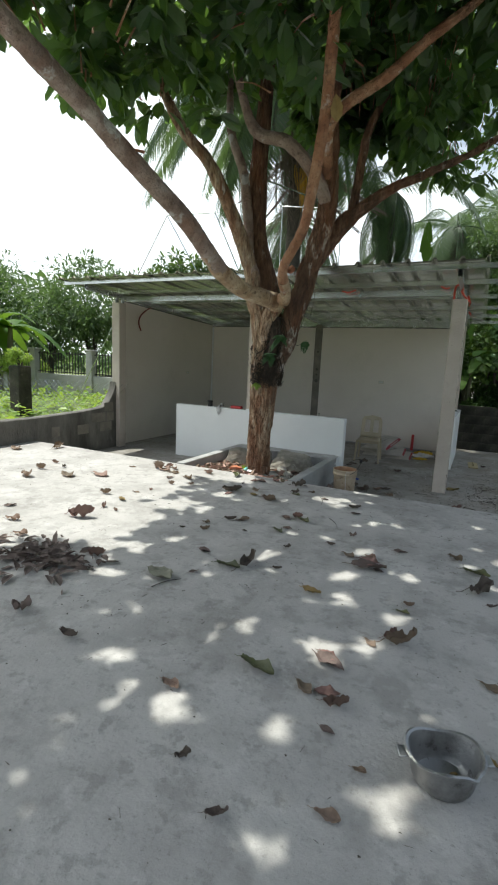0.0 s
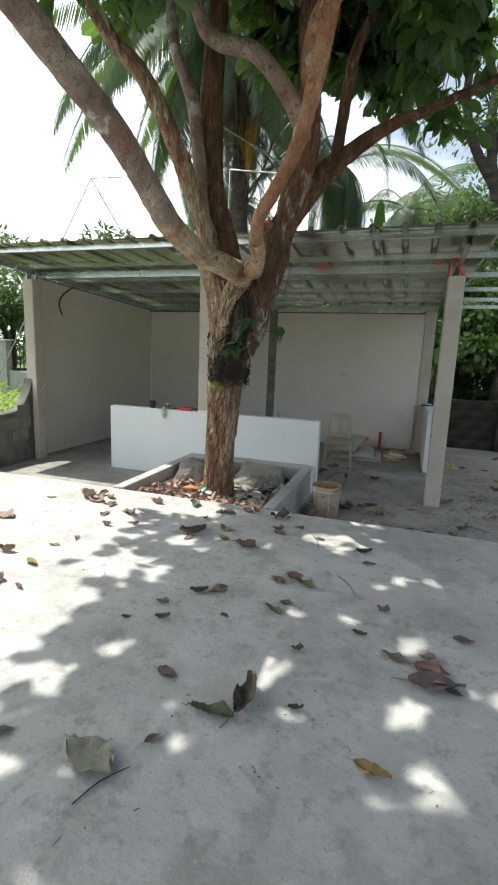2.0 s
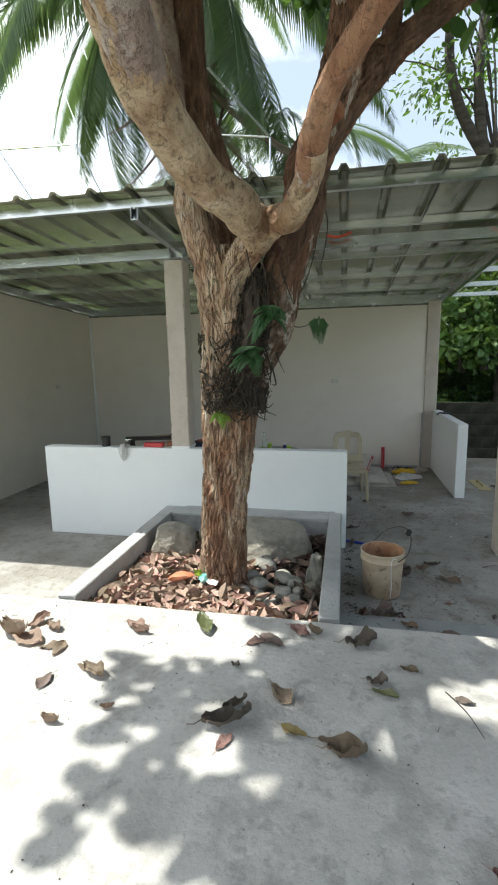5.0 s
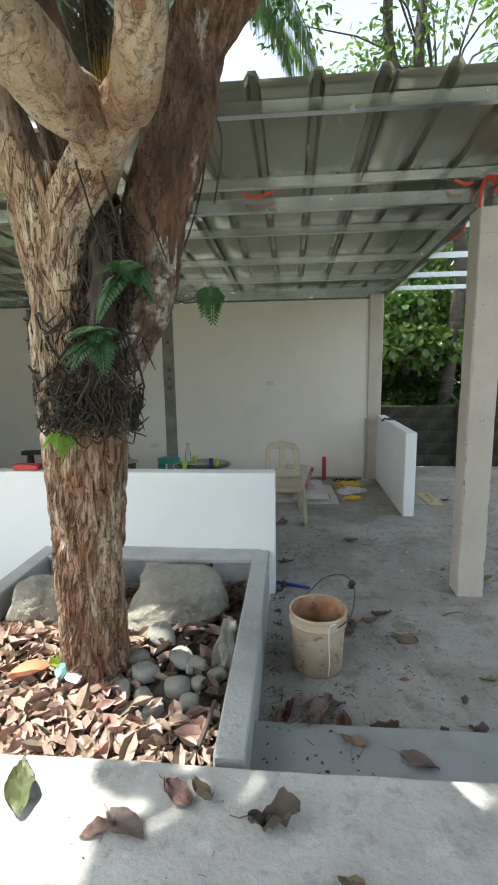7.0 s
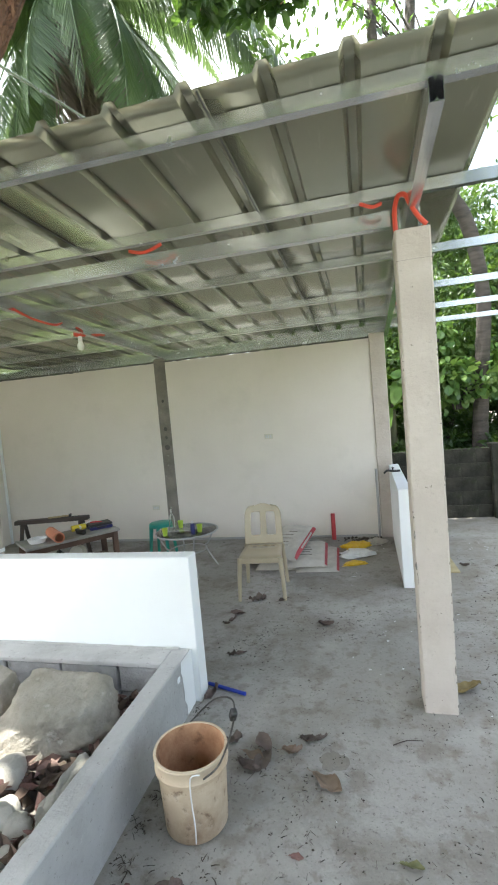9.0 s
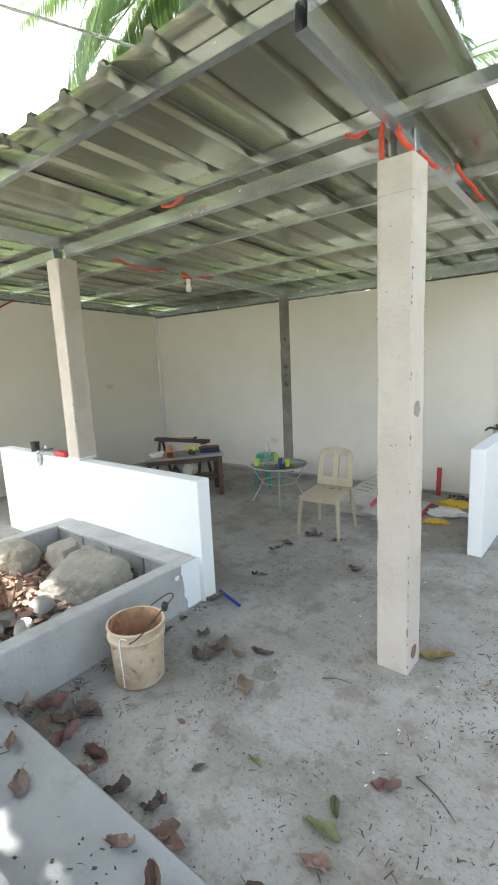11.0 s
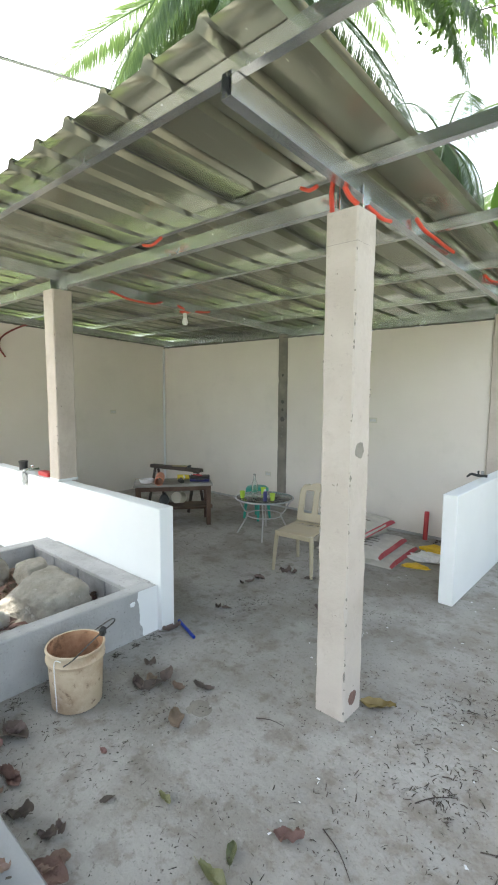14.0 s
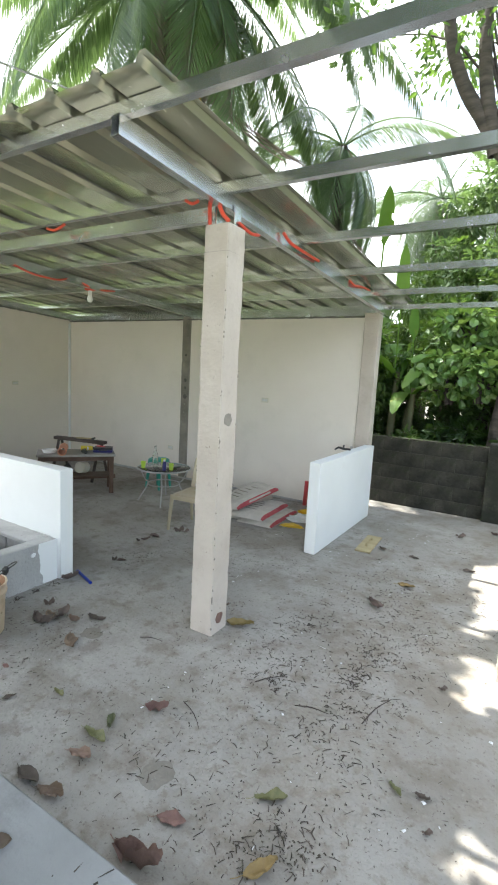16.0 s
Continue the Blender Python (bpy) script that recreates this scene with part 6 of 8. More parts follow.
crumbs("plaster_chips", M["chips"], "small white plaster chips on the floor", 160, (-0.6, 3.5, 5.8, 10.5), 0.0, 0.014, 4, 0.15)
crumbs("step_debris", M["debris"], "dark crumbs on the step", 160, (-1.45, 3.0, 5.26, 5.62), STEP_Z, 0.014, 5)
for i, (x, y, z, a, ln) in enumerate(((-1.27, 2.34, SLAB_Z, 64, 0.2), (-0.70, 4.03, SLAB_Z, -56, 0.24), (-1.0, 4.63, SLAB_Z, -69, 0.26), (-0.26, 3.30, SLAB_Z, 12, 0.12), (1.2, 7.1, 0, 75, 0.3),
                                      (-0.25, 6.9, 0, 20, 0.16), (0.6, 7.0, 0, 50, 0.2), (0.9, 6.9, 0, 15, 0.18), (0.4, 6.5, 0, -30, 0.22))):
    solid("twig", Geo().tube([(-ln / 2, 0, 0.004), (0, 0.012, 0.007), (ln / 2, -0.004, 0.004)], [0.0028, 0.0024, 0.0014], 6, 3), M["darkwood"],
          "thin dark fallen twig", "twig", "twigs", at=(x, y, z), rz=a)
solid("branch_piece", Geo().tube([(0, 0, 0), (0.06, 0.12, 0.06), (0.10, 0.26, 0.14)], [0.014, 0.012, 0.008], 8, 4), M["darkwood"], "short grey stick standing in the litter", "stick", at=(-1.75, 5.28, 0.2))

# cooking pot on the slab
pot = thing("metal_pot", "dented old aluminium cooking pot with a leaf inside", "pot", (0.365, 1.635, SLAB_Z), 20)
prof = [(0.0, 0.003), (0.075, 0.003), (0.098, 0.012), (0.112, 0.04), (0.122, 0.125), (0.130, 0.137), (0.137, 0.141), (0.138, 0.147), (0.131, 0.151), (0.122, 0.146), (0.117, 0.125), (0.107, 0.042), (0.094, 0.018), (0.072, 0.010), (0.0, 0.010)]
pg = Geo().lathe(prof, seg=64)
bent = []
for x, y, z in pg.v:
    t_ = math.atan2(y, x)
    f_ = min(1.0, z / 0.14)
    nick = 0.010 * math.exp(-((t_ + 1.0) / 0.14) ** 2) * f_
    k_ = 1 + 0.06 * math.cos(2 * t_) * f_ + 0.02 * math.sin(3 * t_) * f_ + nick / 0.13
    bent.append((x * k_ * 0.90, y * k_ * 0.90 * (1 - 0.05 * f_), z * 0.80 + (0.007 * math.sin(3 * t_) - 0.6 * nick) * (z > 0.1)))
pg.v = bent
part("pot_body", pg, M["aluminium"], pot)
part("pot_lug", Geo().box((0.03, 0.05, 0.007), (0.138, 0, 0.100), 0.003), M["aluminium"], pot)
part("pot_lug", Geo().box((0.03, 0.05, 0.007), (-0.138, 0, 0.100), 0.003), M["aluminium"], pot)
ob = fallen("y", 0.39, 1.62, SLAB_Z + 0.014, 60, 0.7)
ob["label"] = "yellow-brown leaf lying in the pot"

# bucket
bucket = thing("bucket", "dirty cream plastic pail with a wire handle and string", "bucket", (-1.19, 6.305, 0.0), 0)
bp = [(0.0, 0.003), (0.13, 0.003), (0.137, 0.012), (0.15, 0.265), (0.158, 0.268), (0.162, 0.285), (0.157, 0.292), (0.157, 0.33), (0.163, 0.338), (0.160, 0.346), (0.150, 0.344)]
part("pail", Geo().lathe(bp, seg=56), M["bucket"], bucket)
part("lining", Geo().lathe([(0.150, 0.344), (0.146, 0.30), (0.136, 0.06), (0.128, 0.014), (0.0, 0.014)], seg=48), M["rust"], bucket, "rust-stained inside")
bail = part("handle", Geo().tube([(0.10, -0.125, 0.30), (0.17, -0.10, 0.36), (0.20, 0.02, 0.45), (0.16, 0.15, 0.47), (0.05, 0.20, 0.43), (-0.06, 0.155, 0.34)], 0.004, 6, 6), M["wire"], bucket, "bent dark wire handle")
part("grip", Geo().box((0.03, 0.035, 0.05), (0.19, 0.06, 0.46), 0.006, (20, 10, 30)), M["black"], bail, "black handle grip")
part("string", Geo().tube([(0.09, -0.135, 0.325), (0.055, -0.152, 0.32), (0.05, -0.152, 0.22), (0.055, -0.150, 0.12), (0.05, -0.145, 0.03)], 0.003, 5, 4), M["string"], bucket, "white string")
solid("blue_pipe", Geo().tube([(-1.47, 7.30, 0.013), (-1.20, 7.21, 0.013)], 0.012, 10, 1), M["bluepipe"], "short length of blue plastic pipe on the floor", "pipe")


# plastic chair
def plastic_chair(at, rz):
    c = thing("plastic_chair", "beige moulded plastic stacking chair with open back", "chair", at, rz)
    seat = Geo()
    nu, nv = 10, 10
    vs = []
    for j in range(nv + 1):
        for i in range(nu + 1):
            u, v = 2 * i / nu - 1, j / nv
            x = u * (0.205 - 0.025 * v)
            z = 0.405 - 0.018 * math.cos(u * math.pi / 2) * math.sin(math.pi * v) + 0.018 * v - (0.03 * (1 - v * 8) if v < 0.125 else 0)
            vs.append((x, -0.20 + 0.40 * v, z))
    holes = {(i, 8) for i in (2, 4, 5, 7)}
    seat.add(vs, [(j * (nu + 1) + i, j * (nu + 1) + i + 1, (j + 1) * (nu + 1) + i + 1, (j + 1) * (nu + 1) + i) for j in range(nv) for i in range(nu) if (i, j) not in holes])
    ob = part("seat", seat, M["chair"], c, smooth=60)
    m1 = ob.modifiers.new("thickness", "SOLIDIFY")
    m1.thickness = 0.008
    back = Geo()
    nu, nv = 12, 14
    vs = []
    for j in range(nv + 1):
        v = j / nv
        half = 0.195 * (1 - max(0, v - 0.72) ** 2 * 4.2) - 0.012 * v
        for i in range(nu + 1):
            u = 2 * i / nu - 1
            z = 0.425 + 0.40 * v - (0.05 * u * u if v > 0.93 else 0)
            vs.append((u * half, 0.20 + 0.09 * v + 0.03 * (u * u) * -1 * (0.4 + 0.6 * v), z))
    gone = {(i, j) for j in range(3, 11) for i in list(range(2, 5)) + list(range(7, 10))}
    back.add(vs, [(j * (nu + 1) + i, j * (nu + 1) + i + 1, (j + 1) * (nu + 1) + i + 1, (j + 1) * (nu + 1) + i) for j in range(nv) for i in range(nu) if (i, j) not in gone])
    ob = part("backrest", back, M["chair"], c, smooth=60)
    s = ob.modifiers.new("round", "SUBSURF")
    s.levels = s.render_levels = 2
    m1 = ob.modifiers.new("thickness", "SOLIDIFY")
    m1.thickness = 0.014
    for sx in (-1, 1):
        part("leg", Geo().tube([(sx * 0.19, -0.185, 0.40), (sx * 0.205, -0.20, 0.2), (sx * 0.215, -0.215, 0.0)], [0.024, 0.020, 0.016], 8, 3), M["chair"], c)
        part("leg", Geo().tube([(sx * 0.18, 0.20, 0.42), (sx * 0.195, 0.225, 0.2), (sx * 0.205, 0.255, 0.0)], [0.024, 0.020, 0.016], 8, 3), M["chair"], c)
    part("apron", Geo().box((0.37, 0.014, 0.045), (0, -0.197, 0.375), 0.004), M["chair"], c)
    return c


plastic_chair((-1.42, 8.88, 0.0), 5)

# round glass table with its drinks
table = thing("round_table", "small round glass-topped table with white metal legs", "table", (-2.44, 9.50, 0.0))
part("tabletop", Geo().lathe([(0.0, 0.462), (0.345, 0.462), (0.35, 0.466), (0.345, 0.470), (0.0, 0.470)], seg=48), M["tableglass"], table, "glass disc")
ring = [(0.355 * math.cos(a), 0.355 * math.sin(a), 0.463) for a in np.linspace(0, 2 * math.pi, 32, endpoint=False)]
part("rim", Geo().tube(ring, 0.010, 8, 1, closed=True), M["whitepaintmetal"], table)
for k in range(4):
    a = math.radians(35 + 90 * k)
    c, s = math.cos(a), math.sin(a)
    part("leg", Geo().tube([(0.33 * c, 0.33 * s, 0.455), (0.25 * c, 0.25 * s, 0.30), (0.21 * c, 0.21 * s, 0.24), (0.34 * c, 0.34 * s, 0.0)], 0.009, 8, 5), M["whitepaintmetal"], table)
ring = [(0.215 * math.cos(a), 0.215 * math.sin(a), 0.25) for a in np.linspace(0, 2 * math.pi, 24, endpoint=False)]
part("lower_ring", Geo().tube(ring, 0.007, 6, 1, closed=True), M["whitepaintmetal"], table)
TT = 0.4715


def cup(x, y):
    return solid("cup", Geo().lathe([(0.0, 0.003), (0.024, 0.0), (0.034, 0.085), (0.032, 0.085), (0.023, 0.005), (0.0, 0.006)], seg=20), M["lime"],
                 "lime green plastic tumbler on the table", "cup", "green tumblers", at=(x, y, TT))


cup(-2.61, 9.28)
cup(-2.25, 9.42)
cup(-2.56, 9.62)
solid("glass_bottle", Geo().lathe([(0.0, 0.0), (0.036, 0.0), (0.038, 0.01), (0.038, 0.13), (0.03, 0.165), (0.014, 0.20), (0.013, 0.255), (0.016, 0.257), (0.016, 0.268), (0.010, 0.268), (0.010, 0.2), (0.026, 0.165), (0.034, 0.13), (0.034, 0.012), (0.0, 0.01)], seg=24),
      M["clearglass"], "clear glass bottle on the table", "bottle", at=(-2.62, 9.52, TT))
can = thing("spray_bottle", "dark blue bottle with a pale cap on the table", "bottle", (-2.30, 9.34, TT))
bb_ = part("bottle_body", Geo().lathe([(0.0, 0.0), (0.024, 0.0), (0.025, 0.006), (0.025, 0.105), (0.018, 0.118), (0.0, 0.119)], seg=20), M["navy"], can)
part("cap", Geo().lathe([(0.012, 0.118), (0.012, 0.142), (0.0, 0.145)], seg=16), M["white_plastic"], bb_, "white cap")

stool = thing("plastic_stool", "teal green round plastic stool behind the table", "stool", (-3.0, 10.02, 0.0))
part("stool_seat", Geo().lathe([(0.0, 0.452), (0.135, 0.45), (0.15, 0.44), (0.155, 0.40), (0.15, 0.40), (0.143, 0.432), (0.0, 0.44)], seg=36), M["teal"], stool)
for k in range(4):
    a = math.radians(45 + 90 * k)
    part("leg", Geo().tube([(0.13 * math.cos(a), 0.13 * math.sin(a), 0.43), (0.18 * math.cos(a), 0.18 * math.sin(a), 0.0)], [0.028, 0.018], 8, 1), M["teal"], stool)

# work bench and the tools on it
bench = thing("work_bench", "rough dark-legged wooden work bench with weathered planks", "bench", (-3.70, 9.09, 0.0), 52)
for k in range(3):
    part("plank", Geo().box((1.02, 0.155, 0.03), (0.0, -0.16 + 0.16 * k, 0.545), 0.004), M["benchtop"], bench)
for sx in (-0.46, 0.46):
    for sy in (-0.19, 0.19):
        part("leg", Geo().box((0.055, 0.055, 0.53), (sx, sy, 0.265), 0.004), M["legwood"], bench)
    part("rail", Geo().box((0.04, 0.42, 0.06), (sx, 0, 0.17), 0.004), M["legwood"], bench)
for sy in (-0.19, 0.19):
    part("apron", Geo().box((0.98, 0.03, 0.06), (0, sy, 0.498), 0.003), M["legwood"], bench)
part("stretcher", Geo().box((1.06, 0.05, 0.05), (0, 0.0, 0.20), 0.004), M["legwood"], bench)
part("shelf", Geo().box((0.9, 0.3, 0.018), (0, 0.0, 0.234), 0.003), M["wood"], bench)


def on_bench(u, v, z=0.561):
    a = math.radians(52)
    return (-3.70 + u * math.cos(a) - v * math.sin(a), 9.09 + u * math.sin(a) + v * math.cos(a), z)


solid("pvc_pipe", Geo().lathe([(0.048, 0.0), (0.056, 0.0), (0.056, 0.40), (0.048, 0.40), (0.048, 0.0)], seg=28, rot=(90, 0, 0)), M["orangepvc"], "short wide orange drain pipe lying on the bench", "pipe",
      at=(-3.88, 9.02, 0.6175), rz=49)
coil = Geo()
for k in range(4):
    rr_ = 0.075 + 0.006 * k
    coil.tube([(rr_ * math.cos(a), rr_ * math.sin(a), 0.008 + 0.012 * k) for a in np.linspace(0, 2 * math.pi, 20, endpoint=False)], 0.006, 6, 1, closed=True)
solid("cable_coil", coil, M["white_plastic"], "coil of white electric cable on the bench", "cable", at=on_bench(-0.35, -0.05))
drill = thing("power_drill", "yellow and black power drill lying on the bench", "tool", on_bench(0.16, 0.08), 50)
db_ = part("drill_body", Geo().tube([(-0.10, 0, 0.04), (0.06, 0, 0.04)], [0.036, 0.032], 14, 1), M["toolyellow"], drill)
part("chuck", Geo().tube([(0.06, 0, 0.04), (0.12, 0, 0.04)], [0.022, 0.014], 12, 1), M["black"], db_)
part("drill_handle", Geo().box((0.04, 0.13, 0.03), (-0.05, -0.08, 0.025), 0.006), M["black"], drill)
case = thing("tool_case", "dark blue-black tool case lying on the bench", "tool case", on_bench(0.36, 0.0), 44)
part("lower_shell", Geo().box((0.26, 0.20, 0.035), (0, 0, 0.018), 0.008), M["navy"], case)
us_ = part("upper_shell", Geo().box((0.26, 0.20, 0.030), (0, 0, 0.052), 0.010), M["black"], case)
part("case_handle", Geo().tube([(-0.05, -0.10, 0.035), (-0.04, -0.13, 0.035), (0.04, -0.13, 0.035), (0.05, -0.10, 0.035)], 0.007, 6, 3), M["black"], us_)
solid("red_pliers", Geo().tube([(-0.07, 0, 0.006), (0, 0.01, 0.006), (0.07, -0.01, 0.006)], [0.008, 0.01, 0.005], 8, 3), M["redtube"], "red-handled pliers on the tool case", "tool", at=on_bench(0.33, 0.02, 0.629), rz=20)
solid("small_tool", Geo().box((0.05, 0.14, 0.05), (0, 0, 0.025), 0.012), M["black"], "black hand tool on the bench", "tool", at=on_bench(0.10, -0.12), rz=70)
bar_bench = thing("saw_horse", "dark low timber trestle behind the bench", "trestle", (-4.35, 9.68, 0.0), 12)
part("top_beam", Geo().box((0.95, 0.10, 0.05), (0, 0, 0.60), 0.004), M["darkwood"], bar_bench)
for sx in (-0.38, 0.38):
    for sy in (-1, 1):
        part("leg", Geo().tube([(sx, sy * 0.03, 0.58), (sx, sy * 0.2, 0.0)], [0.028, 0.028], 4, 1), M["darkwood"], bar_bench)
hammer = thing("hammer", "wooden-handled hammer lying on the trestle", "tool", (-4.25, 9.70, 0.626), 30)
part("hammer_handle", Geo().tube([(-0.14, 0, 0.012), (0.12, 0, 0.012)], [0.011, 0.012], 8, 1), M["palewood"], hammer)
part("hammer_head", Geo().box((0.03, 0.11, 0.028), (0.13, 0, 0.014), 0.005), M["black"], hammer)
solid("grinder", Geo().tube([(-0.12, 0, 0.04), (0.02, 0, 0.04), (0.10, 0.02, 0.045)], [0.028, 0.034, 0.026], 12, 3), M["white_plastic"], "grey-white angle grinder on the bench", "tool", at=on_bench(0.24, 0.12), rz=80)
solid("machine", blob((0.10, 0.09, 0.09), 6.4, 3, 0.5, 2.0, flat=0.07), M["black"], "dark tool bundle on the bench shelf", "tool", at=on_bench(-0.12, 0.0, 0.314))
solid("paint_can", Geo().lathe([(0.0, 0.0), (0.075, 0.0), (0.078, 0.006), (0.075, 0.012), (0.075, 0.15), (0.078, 0.156), (0.070, 0.158), (0.068, 0.15), (0.0, 0.148)], seg=28, rot=(80, 0, 20)), M["yellowed"],
      "dented pale paint can on the bench shelf", "can", at=on_bench(0.12, 0.06, 0.325))


# cement sacks
def sack(name, size, at, rz, rise=0.0, band=True, printed=False):
    """A flat filled sack; rise lifts its rear end."""
    t = thing(name, "flattened paper cement sack with a red printed end" if band else "flattened grey paper cement sack", "sack", at, rz, "cement sacks")
    nu, nv = 16, 20

    def bulge(u, v):
        h = size[2] * (max(0, 1 - abs(u) ** 6) * max(0, 1 - abs(v) ** 6)) ** 0.5
        return h * (1 + 0.16 * noise.noise(Vector((u * 2 + at[0], v * 2.5, at[2] * 9)))) + rise * (v + 1) / 2

    def strip(us, v0, v1, n, lift):
        edge, last = 1 - 2 / nu, 1.0
        vs = []
        for k in range(n + 1):
            v = v0 + (v1 - v0) * k / n
            for uu in us:
                f = (uu - edge) / (last - edge)
                vs.append((uu * size[0] / 2 + lift, v * size[1] / 2, bulge(edge, v) * (1 - f) + bulge(1, v) * f + lift))
        m = len(us)
        return Geo().add(vs, [(m * k + q, m * k + q + 1, m * k + q + 1 + m, m * k + q + m) for k in range(n) for q in range(m - 1)])

    up, low = [], []
    for j in range(nv + 1):
        for i in range(nu + 1):
            u, v = 2 * i / nu - 1, 2 * j / nv - 1
            up.append((u * size[0] / 2, v * size[1] / 2, bulge(u, v) + 0.002))
            low.append((u * size[0] / 2, v * size[1] / 2, rise * (v + 1) / 2))
    faces = [(j * (nu + 1) + i, j * (nu + 1) + i + 1, (j + 1) * (nu + 1) + i + 1, (j + 1) * (nu + 1) + i) for j in range(nv) for i in range(nu)]
    paper = part("paper_sack", Geo().add(up, faces).add(low, [tuple(reversed(f)) for f in faces]), M["sack"], t)
    if band:
        part("red_band", strip((0.885, 0.94, 0.995), -0.97, 0.97, 20, 0.004), M["sackred"], paper, "red printed band")
        for row in range(5):
            v = -0.55 + 0.22 * row
            part("print_line", Geo().box((0.17 - 0.04 * (row % 2), 0.016, 0.004), (-0.02, v * size[1] / 2, bulge(-0.1, v) + 0.003), 0.0), M["bare"], paper, "faded print")
    if printed:
        part("print_bar", strip((0.92, 0.965), -0.45, 0.55, 12, 0.007), M["sack"], paper, "pale bar of print on the red band")
    return t


sack("cement_sack", (0.48, 0.80, 0.060), (-1.42, 9.88, 0.0), 0, band=False)
sack("cement_sack", (0.46, 0.82, 0.058), (-0.985, 9.83, 0.0), 3)
sack("cement_sack", (0.46, 0.80, 0.070), (-1.50, 9.92, 0.062), -3, band=False)
sack("cement_sack", (0.46, 0.84, 0.072), (-1.115, 9.83, 0.060), 4)
sack("cement_sack", (0.44, 0.40, 0.110), (-1.38, 10.06, 0.132), -8, band=False)
sack("cement_sack", (0.43, 0.82, 0.080), (-1.315, 9.82, 0.140), -10, rise=0.13, printed=True)
solid("grey_pipe", Geo().tube([(-0.275, 10.70, 0.0), (-0.27, 10.70, 0.9)], 0.016, 10, 1), M["plaster"], "thin grey pipe standing against the end column", "pipe")
solid("red_tube", Geo().tube([(-0.86, 10.65, 0.0), (-0.86, 10.68, 0.34)], 0.028, 16, 1), M["redtube"], "short red plastic pipe leaning on the wall", "pipe")


def crumple(name, size, at, mat, label, seed, rz=0):
    return solid(name, blob(size, seed, 3, 0.8, 2.6, flat=size[2] * 0.3), mat, label, "plastic bag", "empty bags", at=(at[0], at[1], size[2] * 0.3), rz=rz)


crumple("plastic_bag", (0.20, 0.14, 0.07), (-0.55, 9.98), M["bag_white"], "crumpled white plastic bag by the wall", 2.2)
crumple("plastic_bag", (0.17, 0.10, 0.06), (-0.58, 10.28), M["bag_yellow"], "crumpled yellow sack by the wall", 4.7)
crumple("plastic_bag", (0.15, 0.06, 0.035), (-0.58, 9.66), M["bag_yellow"], "flattened yellow sack on the floor", 6.1, 20)
crumple("plastic_bag", (0.12, 0.10, 0.06), (-0.32, 10.45), M["sack"], "crumpled grey paper sack in the corner", 8.4)
rub = Geo()
for i in range(60):
    s = r4.uniform(0.012, 0.04)
    rub.box((s, s * 0.8, s * 0.6), (-0.75 + 0.5 * r4.uniform(), 10.55 + 0.15 * r4.uniform(), s * 0.3), s * 0.2, (0, 0, r4.uniform(0, 180)))
solid("rubble", rub, M["debris"], "dark crumbled mortar along the wall foot", "rubble", kind="stuff")
flt = thing("plasterers_float", "wooden plasterer's float with a handle on the floor", "float", (0.36, 9.67, 0.0), 3)
part("blade", Geo().box((0.16, 0.56, 0.015), (0, 0, 0.008), 0.003), M["palewood"], flt)
part("float_handle", Geo().tube([(0, -0.11, 0.016), (0, -0.09, 0.05), (0, 0.09, 0.05), (0, 0.11, 0.016)], 0.013, 8, 3), M["palewood"], flt)


# sockets, taps, lamp and conduit
def socket(at, rz, label):
    s = thing("wall_socket", label, "socket", at, rz, "wall sockets")
    plate = part("plate", Geo().box((0.115, 0.008, 0.07), (0, -0.004, 0), 0.003), M["yellowed"], s)
    for dx in (-0.03, 0.0, 0.03):
        part("outlet", Geo().box((0.022, 0.004, 0.036), (dx, -0.009, 0), 0.002), M["cloth"], plate)


socket((-1.645, 10.754, 1.41), 0, "cream double wall socket on the rear wall")
socket((-3.40, 10.754, 0.49), 0, "cream low wall socket on the rear wall")
socket((-5.949, 9.63, 1.41), 90, "cream wall socket on the side wall")


def tap(at, rz, mat, label):
    t = thing("water_tap", label, "tap", at, rz)
    part("tap_body", Geo().tube([(0.0, 0.05, 0.02), (0.0, -0.03, 0.02), (0.0, -0.09, 0.03), (0.0, -0.13, 0.0)], [0.012, 0.013, 0.012, 0.010], 10, 4), mat, t)
    stem_ = part("tap_stem", Geo().tube([(0.0, -0.03, 0.02), (0.0, -0.03, 0.055)], 0.008, 8, 1), mat, t)
    part("tap_lever", Geo().box((0.07, 0.016, 0.010), (0.01, -0.03, 0.06), 0.003), mat, stem_)
    return t


tap((-3.62, 7.20, 0.94), 10, M["steel"], "chrome tap on the white wall with a rag tied on")
solid("rag", blob((0.05, 0.03, 0.075), 3.9, 3, 0.7, 2.5), M["cloth"], "grey rag hanging over the wall", "rag", at=(-3.64, 7.10, 0.885))
solid("pipe_cap", Geo().lathe([(0.0, 0.0), (0.04, 0.0), (0.042, 0.006), (0.042, 0.075), (0.046, 0.08), (0.046, 0.098), (0.0, 0.10)], seg=20), M["black"], "black plastic cup on the white wall", "cup", at=(-3.86, 7.19, 0.926))
solid("pink_box", Geo().box((0.2, 0.08, 0.045), (0, 0, 0.0225), 0.008), M["redtube"], "flat red package on the white wall", "package", at=(-3.34, 7.19, 0.926))
tap((-0.07, 9.92, 0.955), -80, M["black"], "black plastic tap on the partition wall")

